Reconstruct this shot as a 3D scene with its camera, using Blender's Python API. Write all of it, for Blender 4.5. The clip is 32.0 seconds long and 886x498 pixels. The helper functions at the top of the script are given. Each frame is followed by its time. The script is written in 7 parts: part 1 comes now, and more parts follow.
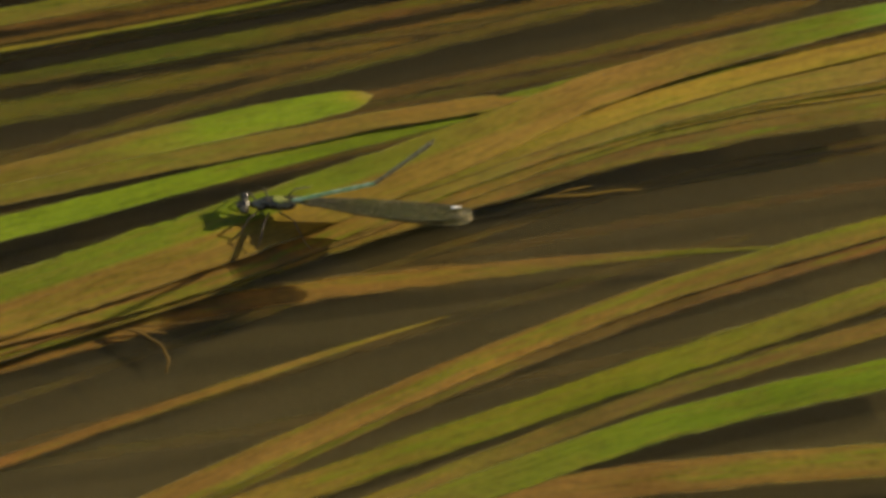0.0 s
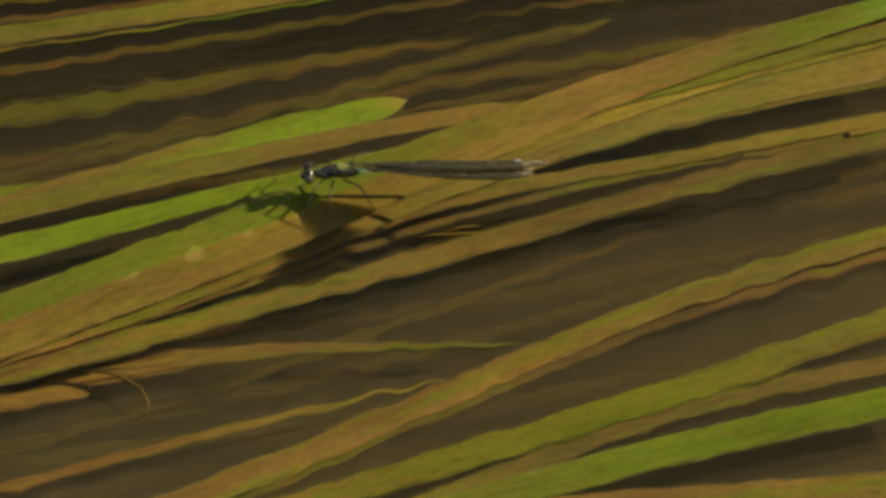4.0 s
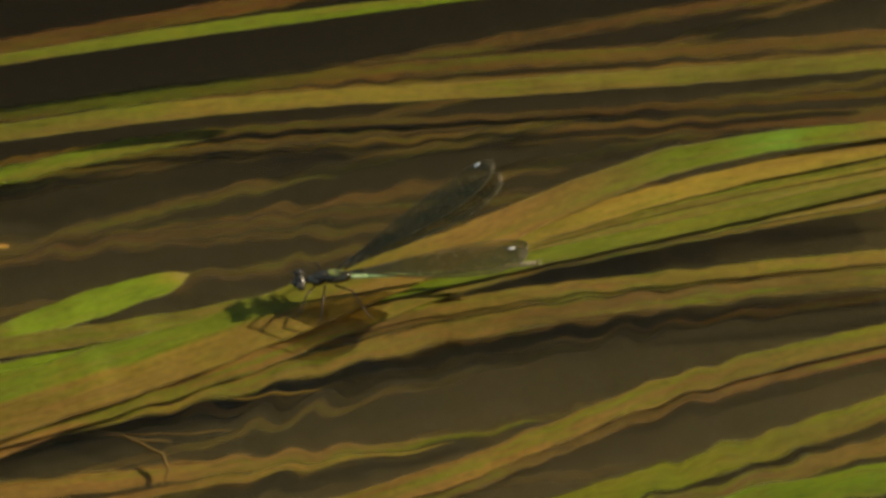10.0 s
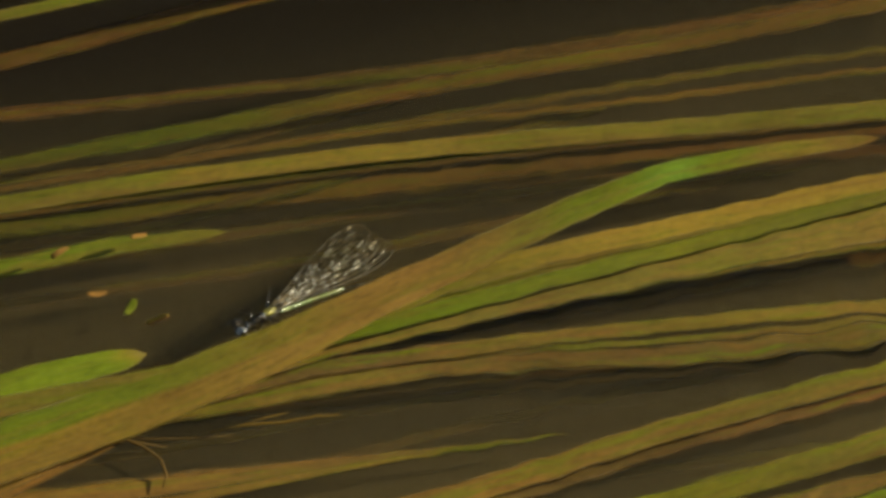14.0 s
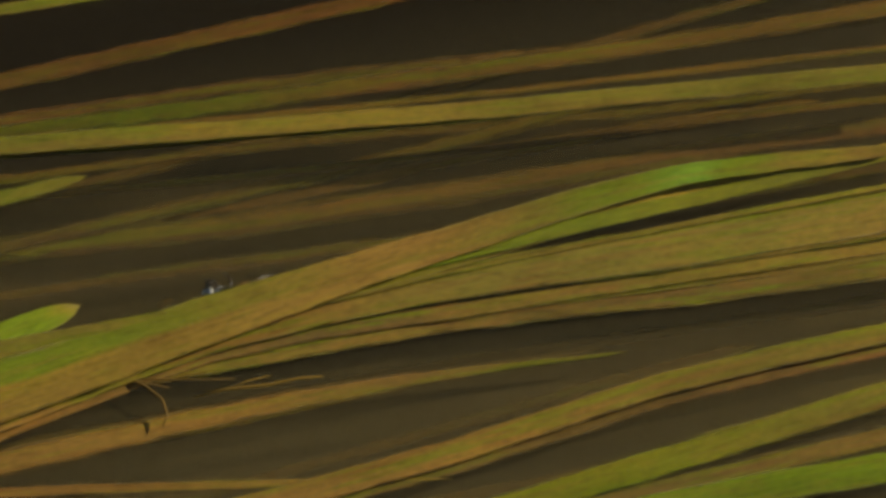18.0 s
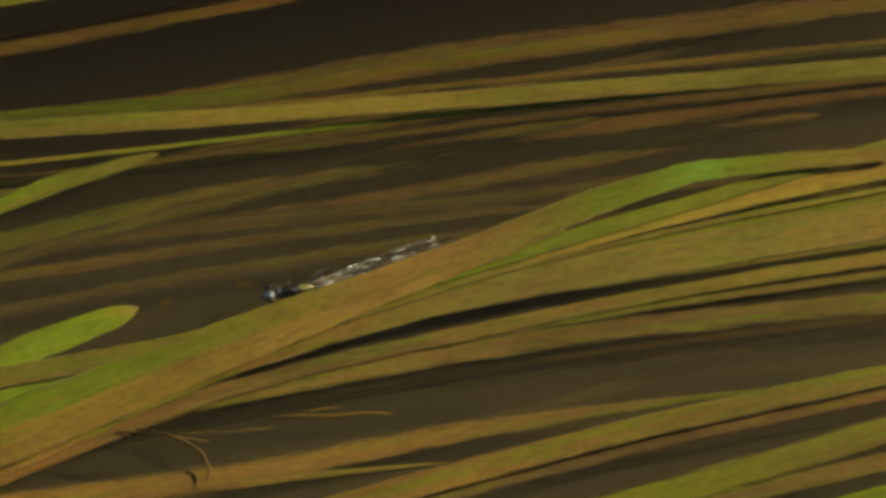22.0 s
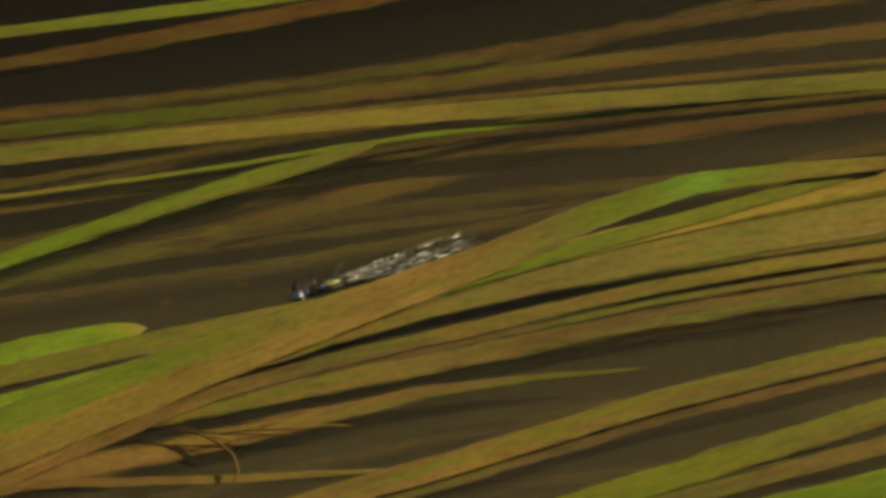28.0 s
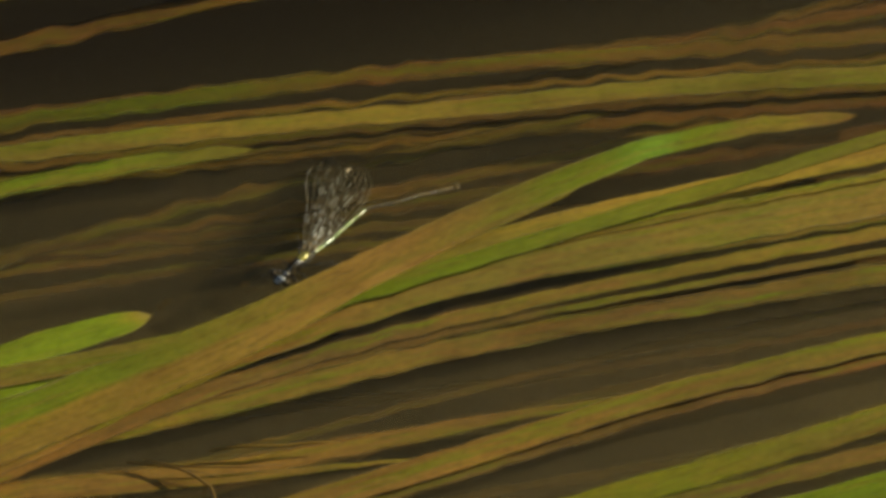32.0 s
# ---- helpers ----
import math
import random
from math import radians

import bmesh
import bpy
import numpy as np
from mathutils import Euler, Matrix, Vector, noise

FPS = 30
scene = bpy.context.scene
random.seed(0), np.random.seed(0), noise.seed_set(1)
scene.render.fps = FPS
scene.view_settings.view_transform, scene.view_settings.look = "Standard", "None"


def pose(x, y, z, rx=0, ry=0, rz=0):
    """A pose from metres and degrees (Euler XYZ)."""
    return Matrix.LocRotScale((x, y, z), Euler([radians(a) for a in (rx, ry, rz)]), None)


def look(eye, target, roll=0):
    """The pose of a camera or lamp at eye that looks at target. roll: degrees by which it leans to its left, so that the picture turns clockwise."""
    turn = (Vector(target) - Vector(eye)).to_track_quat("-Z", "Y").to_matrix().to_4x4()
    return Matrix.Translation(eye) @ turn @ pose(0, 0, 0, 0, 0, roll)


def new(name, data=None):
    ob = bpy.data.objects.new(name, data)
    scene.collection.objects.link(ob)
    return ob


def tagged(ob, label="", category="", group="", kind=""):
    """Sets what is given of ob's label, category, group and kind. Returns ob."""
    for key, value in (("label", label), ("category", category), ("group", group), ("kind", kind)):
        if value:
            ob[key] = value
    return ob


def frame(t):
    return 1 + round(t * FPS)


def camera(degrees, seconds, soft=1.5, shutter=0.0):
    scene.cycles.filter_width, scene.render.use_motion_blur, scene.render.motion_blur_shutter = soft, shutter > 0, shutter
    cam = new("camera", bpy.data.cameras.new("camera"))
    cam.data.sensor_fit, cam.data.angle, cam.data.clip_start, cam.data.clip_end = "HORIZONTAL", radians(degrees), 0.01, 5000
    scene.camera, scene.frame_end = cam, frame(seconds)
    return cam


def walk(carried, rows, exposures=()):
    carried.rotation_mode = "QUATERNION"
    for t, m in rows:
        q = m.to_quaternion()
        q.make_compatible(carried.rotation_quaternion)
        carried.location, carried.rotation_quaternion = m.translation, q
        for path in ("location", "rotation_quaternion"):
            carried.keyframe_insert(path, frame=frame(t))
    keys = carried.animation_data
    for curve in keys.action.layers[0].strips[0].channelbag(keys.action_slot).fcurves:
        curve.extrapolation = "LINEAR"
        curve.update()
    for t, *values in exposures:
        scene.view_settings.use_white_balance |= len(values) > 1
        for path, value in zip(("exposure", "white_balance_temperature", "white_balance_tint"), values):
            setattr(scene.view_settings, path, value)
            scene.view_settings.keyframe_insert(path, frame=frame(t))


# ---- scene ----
# a reach of slow stream, floating ribbon leaves and one damselfly; lengths below in millimetres are scaled by MM
MM = 0.001
cam = camera(10.0, 32.0, soft=3.6)
EYE = (0.0, -0.5785, 0.6894)


def sight(down):
    """The camera's pose, looking that many degrees below the level."""
    a = radians(down)
    return look(EYE, (0.0, EYE[1] + math.cos(a), EYE[2] - math.sin(a)))


LEVEL = math.degrees(math.atan2(EYE[2], -EYE[1]))
walk(cam, [(t, sight(LEVEL + d)) for t, d in ((0, 0.957), (2.0, 0.957), (4.3, 0.957), (4.5, 0.893), (5.0, 0.638), (5.5, 0.14), (5.9, 0.0), (8.0, 0.0), (32.0, 0.0))],
     exposures=((0, 0.46, 8800, 10), (9, 0.46, 8800, 10), (13, 0.36, 8800, 10), (32, 0.37, 8800, 10)))

# ---- light: afternoon sun from upstream, clear sky ----
SUN_EL, SUN_AZ = radians(27), radians(74)
world = bpy.data.worlds.new("sky")
scene.world = world
world.use_nodes = True
wn = world.node_tree.nodes
sky = wn.new("ShaderNodeTexSky")
sky.sky_type, sky.sun_disc, sky.sun_elevation, sky.sun_rotation = "NISHITA", False, SUN_EL, SUN_AZ
wn["Background"].inputs["Strength"].default_value = 0.15
world.node_tree.links.new(sky.outputs[0], wn["Background"].inputs["Color"])
sun_data = bpy.data.lights.new("sun", "SUN")
sun_data.cycles.is_caustics_light = True
sun_data.energy, sun_data.angle, sun_data.color = 4.2, radians(1.0), (1.0, 0.93, 0.78)
sun = new("sun", sun_data)
sun_way = Vector((math.sin(SUN_AZ) * math.cos(SUN_EL), math.cos(SUN_AZ) * math.cos(SUN_EL), math.sin(SUN_EL)))
sun.matrix_world = look(sun_way * 5, (0, 0, 0))


# ---- materials ----
class Nodes:
    """A short hand for building one node material."""

    def __init__(self, name):
        self.mat = bpy.data.materials.new(name)
        self.mat.use_nodes = True
        self.tree = self.mat.node_tree
        self.tree.nodes.clear()
        self.out = self.add("ShaderNodeOutputMaterial")

    def add(self, kind, inputs=None, **props):
        node = self.tree.nodes.new(kind)
        for key, value in props.items():
            setattr(node, key, value)
        for key, value in (inputs or {}).items():
            self.put(node, key, value)
        return node

    def put(self, node, key, value):
        if isinstance(value, bpy.types.NodeSocket):
            self.tree.links.new(value, node.inputs[key])
        elif isinstance(value, tuple) and len(value) == 3 and node.inputs[key].type == "RGBA":
            node.inputs[key].default_value = (*value, 1)
        else:
            node.inputs[key].default_value = value

    def math(self, op, a, b=0.0, clamp=False):
        return self.add("ShaderNodeMath", {0: a, 1: b}, operation=op, use_clamp=clamp).outputs[0]

    def mix(self, f, a, b, how="MIX"):
        return self.add("ShaderNodeMixRGB", {0: f, 1: a, 2: b}, blend_type=how).outputs[0]

    def ramp(self, f, stops):
        node = self.add("ShaderNodeValToRGB", {0: f})
        el = node.color_ramp.elements
        while len(el) < len(stops):
            el.new(0.5)
        for e, (p, c) in zip(el, stops):
            e.position, e.color = p, (*c, 1) if isinstance(c, tuple) else (c, c, c, 1)
        return node.outputs[0]

    def noise(self, vec, scale, detail=3.0, rough=0.55):
        return self.add("ShaderNodeTexNoise", {"Vector": vec, "Scale": scale, "Detail": detail, "Roughness": rough}).outputs[0]

    def stretch(self, vec, sx, sy, sz=1.0, shift=0.0):
        return self.add("ShaderNodeMapping", {"Vector": vec, "Scale": (sx, sy, sz), "Location": (shift, shift * 0.7, 0)}).outputs[0]

    def finish(self, shader):
        self.tree.links.new(shader, self.out.inputs[0])
        return self.mat


GREEN, LIME = (0.108, 0.178, 0.014), (0.148, 0.232, 0.022)
OLIVE, GOLD = (0.142, 0.130, 0.027), (0.195, 0.158, 0.032)
BROWN, RUST, DULL = (0.192, 0.122, 0.034), (0.155, 0.078, 0.030), (0.108, 0.078, 0.028)
ALGAE = (0.205, 0.120, 0.036)
MINT = (0.125, 0.255, 0.036)


def leaf_material(name, stops, length, edge=None, edge_from=0.0, seed=0.0, soiled=0.35, fuzz=0.3, hue=0.5):
    """A ribbon leaf. stops: colours along its length from the tip; edge: the colour of its far half, from edge_from millimetres on; fuzz: how far algae fray its rims; hue: how much green and brown streaks vary it."""
    n = Nodes(name)
    uv = n.add("ShaderNodeUVMap", uv_map="leaf").outputs[0]
    sep = n.add("ShaderNodeSeparateXYZ", {0: uv})
    along, across = sep.outputs[0], sep.outputs[1]
    wob = n.noise(n.stretch(uv, 0.045, 0.12, 1, seed), 1.0, 3)
    place = n.math("ADD", n.math("DIVIDE", along, length), n.math("MULTIPLY", n.math("SUBTRACT", wob, 0.5), 0.10))
    col = n.ramp(place, [(s / length, c) for s, c in stops])
    if edge:
        side = n.math("MULTIPLY", n.math("SUBTRACT", n.math("ADD", across, n.math("MULTIPLY", n.math("SUBTRACT", wob, 0.5), 3.0)), -0.3), 0.8, True)
        start = n.math("MULTIPLY", n.math("SUBTRACT", along, edge_from), 0.02, True)
        col = n.mix(n.math("MULTIPLY", side, start), col, edge)
    # green and rusty streaks that run along the leaf
    tone = n.noise(n.stretch(uv, 0.016, 0.42, 1, seed + 21), 1.0, 3, 0.6)
    mottle = n.noise(n.stretch(uv, 0.09, 0.7, 1, seed + 26), 1.0, 5, 0.7)
    tone = n.math("ADD", n.math("MULTIPLY", tone, 0.6), n.math("MULTIPLY", mottle, 0.4))
    col = n.mix(n.math("MULTIPLY", n.ramp(tone, [(0.50, 0.0), (0.60, 1.0)]), hue), col, (0.110, 0.168, 0.012))
    col = n.mix(n.math("MULTIPLY", n.ramp(tone, [(0.38, 1.0), (0.48, 0.0)]), hue * 0.8), col, (0.185, 0.100, 0.036))
    # lengthwise veins, blotches of algae, dark specks
    veins = n.noise(n.stretch(uv, 0.02, 3.2, 1, seed), 1.0, 4, 0.7)
    col = n.mix(1.0, col, n.ramp(veins, [(0.25, 0.84), (0.5, 1.04), (0.8, 1.22)]), "MULTIPLY")
    patch = n.noise(n.stretch(uv, 0.11, 0.22, 1, seed + 5), 1.0, 5, 0.65)
    col = n.mix(n.math("MULTIPLY", n.ramp(patch, [(0.45, 0.0), (0.75, 1.0)]), soiled), col, ALGAE)
    grime = n.noise(n.stretch(uv, 0.16, 0.9, 1, seed + 9), 1.0, 4, 0.6)
    col = n.mix(1.0, col, n.ramp(grime, [(0.25, 0.62), (0.45, 0.97), (0.7, 1.12)]), "MULTIPLY")
    broad_ = n.noise(n.stretch(uv, 0.03, 0.10, 1, seed + 14), 1.0, 3)
    col = n.mix(1.0, col, n.ramp(broad_, [(0.3, (0.78, 0.74, 0.7)), (0.5, (1.0, 1.0, 1.0)), (0.7, (1.2, 1.1, 1.0))]), "MULTIPLY")
    # fine mottling, and the bright line that parts of the rims catch, painted in as pale colour
    speck = n.noise(n.stretch(uv, 0.55, 0.9, 1, seed + 33), 1.0, 3, 0.7)
    col = n.mix(1.0, col, n.ramp(speck, [(0.3, (1.02, 1.04, 1.01)), (0.5, (1.27, 1.27, 1.27)), (0.72, (1.50, 1.44, 1.42))]), "MULTIPLY")
    rim = n.math("ABSOLUTE", n.add("ShaderNodeSeparateXYZ", {0: n.add("ShaderNodeUVMap", uv_map="rim").outputs[0]}).outputs[0])
    rim_shine = n.math("MULTIPLY", n.ramp(rim, [(0.86, 0.0), (0.95, 1.0)]), n.ramp(n.noise(n.stretch(uv, 0.035, 0.05, 1, seed + 40), 1.0, 3), [(0.46, 0.0), (0.58, 0.55)]))
    col = n.mix(rim_shine, col, (0.30, 0.26, 0.12))
    bump = n.add("ShaderNodeBump", {"Strength": 0.5, "Distance": 0.0004, "Height": n.math("ADD", veins, n.math("MULTIPLY", grime, 0.5))})
    skin = n.add("ShaderNodeBsdfPrincipled", {"Base Color": col, "Roughness": 0.62, "Specular IOR Level": 0.12, "Normal": bump.outputs[0]})
    glow = n.add("ShaderNodeBsdfTranslucent", {"Color": col})
    blade = n.add("ShaderNodeMixShader", {0: 0.18, 1: skin.outputs[0], 2: glow.outputs[0]})
    tufts = n.noise(n.stretch(uv, 0.10, 0.9, 1, seed + 30), 1.0, 4, 0.65)
    fray = n.math("ADD", rim, n.math("MULTIPLY", n.math("SUBTRACT", tufts, 0.42), fuzz * 1.6))
    gone = n.add("ShaderNodeMapRange", {0: fray, 1: 1.0 - fuzz * 0.75, 2: 1.04 + fuzz * 0.1}, interpolation_type="SMOOTHSTEP")
    open_ = n.add("ShaderNodeBsdfTransparent")
    return n.finish(n.add("ShaderNodeMixShader", {0: gone.outputs[0], 1: blade.outputs[0], 2: open_.outputs[0]}).outputs[0])


def water_material():
    """The surface: clear brownish water that bends the view; its ripples are in the mesh."""
    n = Nodes("stream_surface")
    clear = n.add("ShaderNodeBsdfRefraction", {"Color": (0.95, 0.93, 0.86), "Roughness": 0.0, "IOR": 1.33})
    gloss = n.add("ShaderNodeBsdfGlossy", {"Color": (0.30, 0.29, 0.26), "Roughness": 0.04})
    f = n.add("ShaderNodeFresnel", {"IOR": 1.33}).outputs[0]
    return n.finish(n.add("ShaderNodeMixShader", {0: f, 1: clear.outputs[0], 2: gloss.outputs[0]}).outputs[0])


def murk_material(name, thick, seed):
    """Suspended silt in long winding drifts along the current, laid so that its density paints the view darker on the
    far side.
    """
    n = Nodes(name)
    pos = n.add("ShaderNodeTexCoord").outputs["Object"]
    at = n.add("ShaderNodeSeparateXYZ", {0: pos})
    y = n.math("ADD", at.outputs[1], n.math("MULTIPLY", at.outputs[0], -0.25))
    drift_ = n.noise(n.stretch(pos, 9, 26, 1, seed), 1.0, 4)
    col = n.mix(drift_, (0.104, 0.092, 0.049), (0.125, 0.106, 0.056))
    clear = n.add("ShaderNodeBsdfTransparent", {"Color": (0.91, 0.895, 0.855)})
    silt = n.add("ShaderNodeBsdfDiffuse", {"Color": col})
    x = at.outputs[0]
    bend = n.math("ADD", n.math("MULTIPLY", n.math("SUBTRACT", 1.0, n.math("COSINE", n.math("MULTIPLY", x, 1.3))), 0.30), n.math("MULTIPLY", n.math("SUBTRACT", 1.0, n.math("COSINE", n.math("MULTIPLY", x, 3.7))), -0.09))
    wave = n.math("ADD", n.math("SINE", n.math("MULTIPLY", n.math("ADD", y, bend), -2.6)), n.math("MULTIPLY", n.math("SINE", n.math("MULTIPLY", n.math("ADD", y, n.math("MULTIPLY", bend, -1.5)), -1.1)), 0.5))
    # brightness fall-off put into the density: dense and pale near, thin and dark far
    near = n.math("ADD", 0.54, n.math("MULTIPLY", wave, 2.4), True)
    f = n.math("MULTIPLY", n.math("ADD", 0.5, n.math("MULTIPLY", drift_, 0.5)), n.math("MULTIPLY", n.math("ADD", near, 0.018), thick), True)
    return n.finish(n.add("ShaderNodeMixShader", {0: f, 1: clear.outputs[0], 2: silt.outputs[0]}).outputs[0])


def bed_material():
    """Dark mud, painted paler towards the near side to carry the view's fall-off in brightness."""
    n = Nodes("stream_bed_mud")
    pos = n.add("ShaderNodeTexCoord").outputs["Object"]
    at = n.add("ShaderNodeSeparateXYZ", {0: pos})
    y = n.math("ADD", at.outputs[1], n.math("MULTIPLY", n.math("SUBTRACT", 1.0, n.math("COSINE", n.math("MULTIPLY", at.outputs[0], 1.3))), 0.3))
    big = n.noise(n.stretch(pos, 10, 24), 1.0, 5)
    # the fall-off from near to far is put into the mud's colour
    near_pale = n.math("ADD", n.math("MULTIPLY", y, -8.0), n.math("SUBTRACT", big, 0.1), True)
    col = n.mix(near_pale, (0.006, 0.005, 0.003), (0.070, 0.046, 0.022))
    fine = n.noise(pos, 900, 4)
    col = n.mix(1.0, col, n.ramp(fine, [(0.3, 0.7), (0.7, 1.2)]), "MULTIPLY")
    bump = n.add("ShaderNodeBump", {"Strength": 0.2, "Distance": 0.001, "Height": fine})
    return n.finish(n.add("ShaderNodeBsdfPrincipled", {"Base Color": col, "Roughness": 0.9, "Normal": bump.outputs[0]}).outputs[0])


def under_water(n):
    """1 below the water line, where a film of air clings to the insect; 0 above it."""
    z = n.add("ShaderNodeSeparateXYZ", {0: n.add("ShaderNodeNewGeometry").outputs["Position"]}).outputs[2]
    return n.math("MULTIPLY", n.math("SUBTRACT", 0.0, z), 1200.0, True)


def chitin_material(name, colour, tint, film=0.5, rough=0.3, metal=0.4, mirror=0.9):
    """Shiny insect skin; under water patches of it wear a silver film of air."""
    n = Nodes(name)
    pos = n.add("ShaderNodeTexCoord").outputs["Object"]
    spots = n.noise(pos, 700, 4)
    col = n.mix(n.ramp(spots, [(0.50, 0.0), (0.62, 1.0)]), colour, tint)
    bump = n.add("ShaderNodeBump", {"Strength": 0.5, "Distance": 0.0002, "Height": n.noise(pos, 2400, 3)})
    skin = n.add("ShaderNodeBsdfPrincipled", {"Base Color": col, "Roughness": rough, "Metallic": metal, "Normal": bump.outputs[0]})
    air = n.add("ShaderNodeBsdfPrincipled", {"Base Color": (0.58, 0.74, 0.92), "Roughness": 0.22, "Metallic": mirror, "Normal": bump.outputs[0]})
    f = n.math("MULTIPLY", under_water(n), n.math("MULTIPLY", n.ramp(n.noise(pos, 450, 3), [(0.42, 0.0), (0.56, 1.0)]), film))
    return n.finish(n.add("ShaderNodeMixShader", {0: f, 1: skin.outputs[0], 2: air.outputs[0]}).outputs[0])


def wing_material():
    """Smoky membrane, thin and clear; under water it is streaked with bright slivers of trapped air."""
    n = Nodes("wing_membrane")
    uv = n.add("ShaderNodeUVMap", uv_map="leaf").outputs[0]
    cells = n.noise(n.stretch(uv, 0.3, 3.4), 1.0, 3, 0.6)
    thin = n.add("ShaderNodeBsdfTransparent", {"Color": (0.60, 0.53, 0.31)})
    wet = n.add("ShaderNodeBsdfTransparent", {"Color": (0.74, 0.74, 0.66)})
    bump = n.add("ShaderNodeBump", {"Strength": 0.6, "Distance": 0.0006, "Height": cells})
    smoke = n.add("ShaderNodeBsdfPrincipled", {"Base Color": (0.15, 0.165, 0.07), "Roughness": 0.3, "Normal": bump.outputs[0]})
    dry = n.add("ShaderNodeMixShader", {0: 0.26, 1: thin.outputs[0], 2: smoke.outputs[0]})
    film = n.add("ShaderNodeBsdfPrincipled", {"Base Color": (0.30, 0.34, 0.36), "Roughness": 0.25, "Metallic": 0.3, "Normal": bump.outputs[0]})
    soaked = n.add("ShaderNodeMixShader", {0: 0.03, 1: wet.outputs[0], 2: film.outputs[0]})
    under = under_water(n)
    base = n.add("ShaderNodeMixShader", {0: under, 1: dry.outputs[0], 2: soaked.outputs[0]})
    warp = n.add("ShaderNodeVectorMath", {0: uv, 1: n.add("ShaderNodeVectorMath", {0: n.add("ShaderNodeTexNoise", {"Vector": uv, "Scale": 0.35}).outputs["Color"], 1: (0.0, 0.7, 0.0)}, operation="MULTIPLY").outputs[0]}, operation="ADD").outputs[0]
    sliver = n.noise(n.stretch(warp, 0.03, 1.5, 1, 3.0), 1.0, 2, 0.5)
    broken = n.noise(n.stretch(uv, 0.28, 0.45, 1, 8.0), 1.0, 3, 0.6)
    silver = n.add("ShaderNodeBsdfPrincipled", {"Base Color": (0.72, 0.88, 1.0), "Roughness": 0.2, "Metallic": 0.9, "Normal": bump.outputs[0]})
    ridge = n.math("ABSOLUTE", n.math("SUBTRACT", sliver, 0.5))
    streak = n.math("MULTIPLY", n.ramp(ridge, [(0.012, 1.0), (0.026, 0.0)]), n.ramp(broken, [(0.70, 0.0), (0.74, 1.0)]))
    return n.finish(n.add("ShaderNodeMixShader", {0: n.math("MULTIPLY", under, streak), 1: base.outputs[0], 2: silver.outputs[0]}).outputs[0])


def air_material():
    """Beads of air that gleam on a wet wing; out of the water there are none, and the thin film is clear."""
    n = Nodes("air_beads")
    clear = n.add("ShaderNodeBsdfTransparent")
    bead = n.add("ShaderNodeBsdfPrincipled", {"Base Color": (0.84, 0.95, 1.0), "Roughness": 0.2, "Metallic": 0.6})
    return n.finish(n.add("ShaderNodeMixShader", {0: under_water(n), 1: clear.outputs[0], 2: bead.outputs[0]}).outputs[0])


# ---- helpers for meshes ----
def part(name, bm, material, parent=None, label=""):
    me = bpy.data.meshes.new(name)
    bm.to_mesh(me)
    bm.free()
    me.materials.append(material)
    for p in me.polygons:
        p.use_smooth = True
    ob = new(name, me)
    ob.parent = parent
    if label:
        tagged(ob, label)
    return ob


def sheet(name, z, size, material, label, category):
    bm = bmesh.new()
    bmesh.ops.create_grid(bm, x_segments=8, y_segments=8, size=size)
    for v in bm.verts:
        v.co.z = z
    return tagged(part(name, bm, material), label, category, kind="structure")


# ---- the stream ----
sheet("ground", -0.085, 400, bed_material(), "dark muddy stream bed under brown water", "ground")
# these sheets also carry the painted darkening of the far side
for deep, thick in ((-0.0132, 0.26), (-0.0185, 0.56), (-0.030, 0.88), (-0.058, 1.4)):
    sheet("water_silt", deep, 400, murk_material("silt_darker_far", thick, deep * 360), "brown silt in the slow water, the far side's darkening painted into it", "water")

FLOW = 0.15
# trains of waves: length, slope, heading
WAVES = ((0.0105, 0.20, 8), (0.0082, 0.15, -24), (0.0142, 0.15, 30), (0.0050, 0.08, 14))
# stretches of ruffled water: from, to, strength near and far from the camera
RIPPLED = ((-0.80, -0.06, 0.58, 0.42), (-2.14, -1.26, 0.95, 0.22), (-5.05, -4.55, 0.2, 0.5))


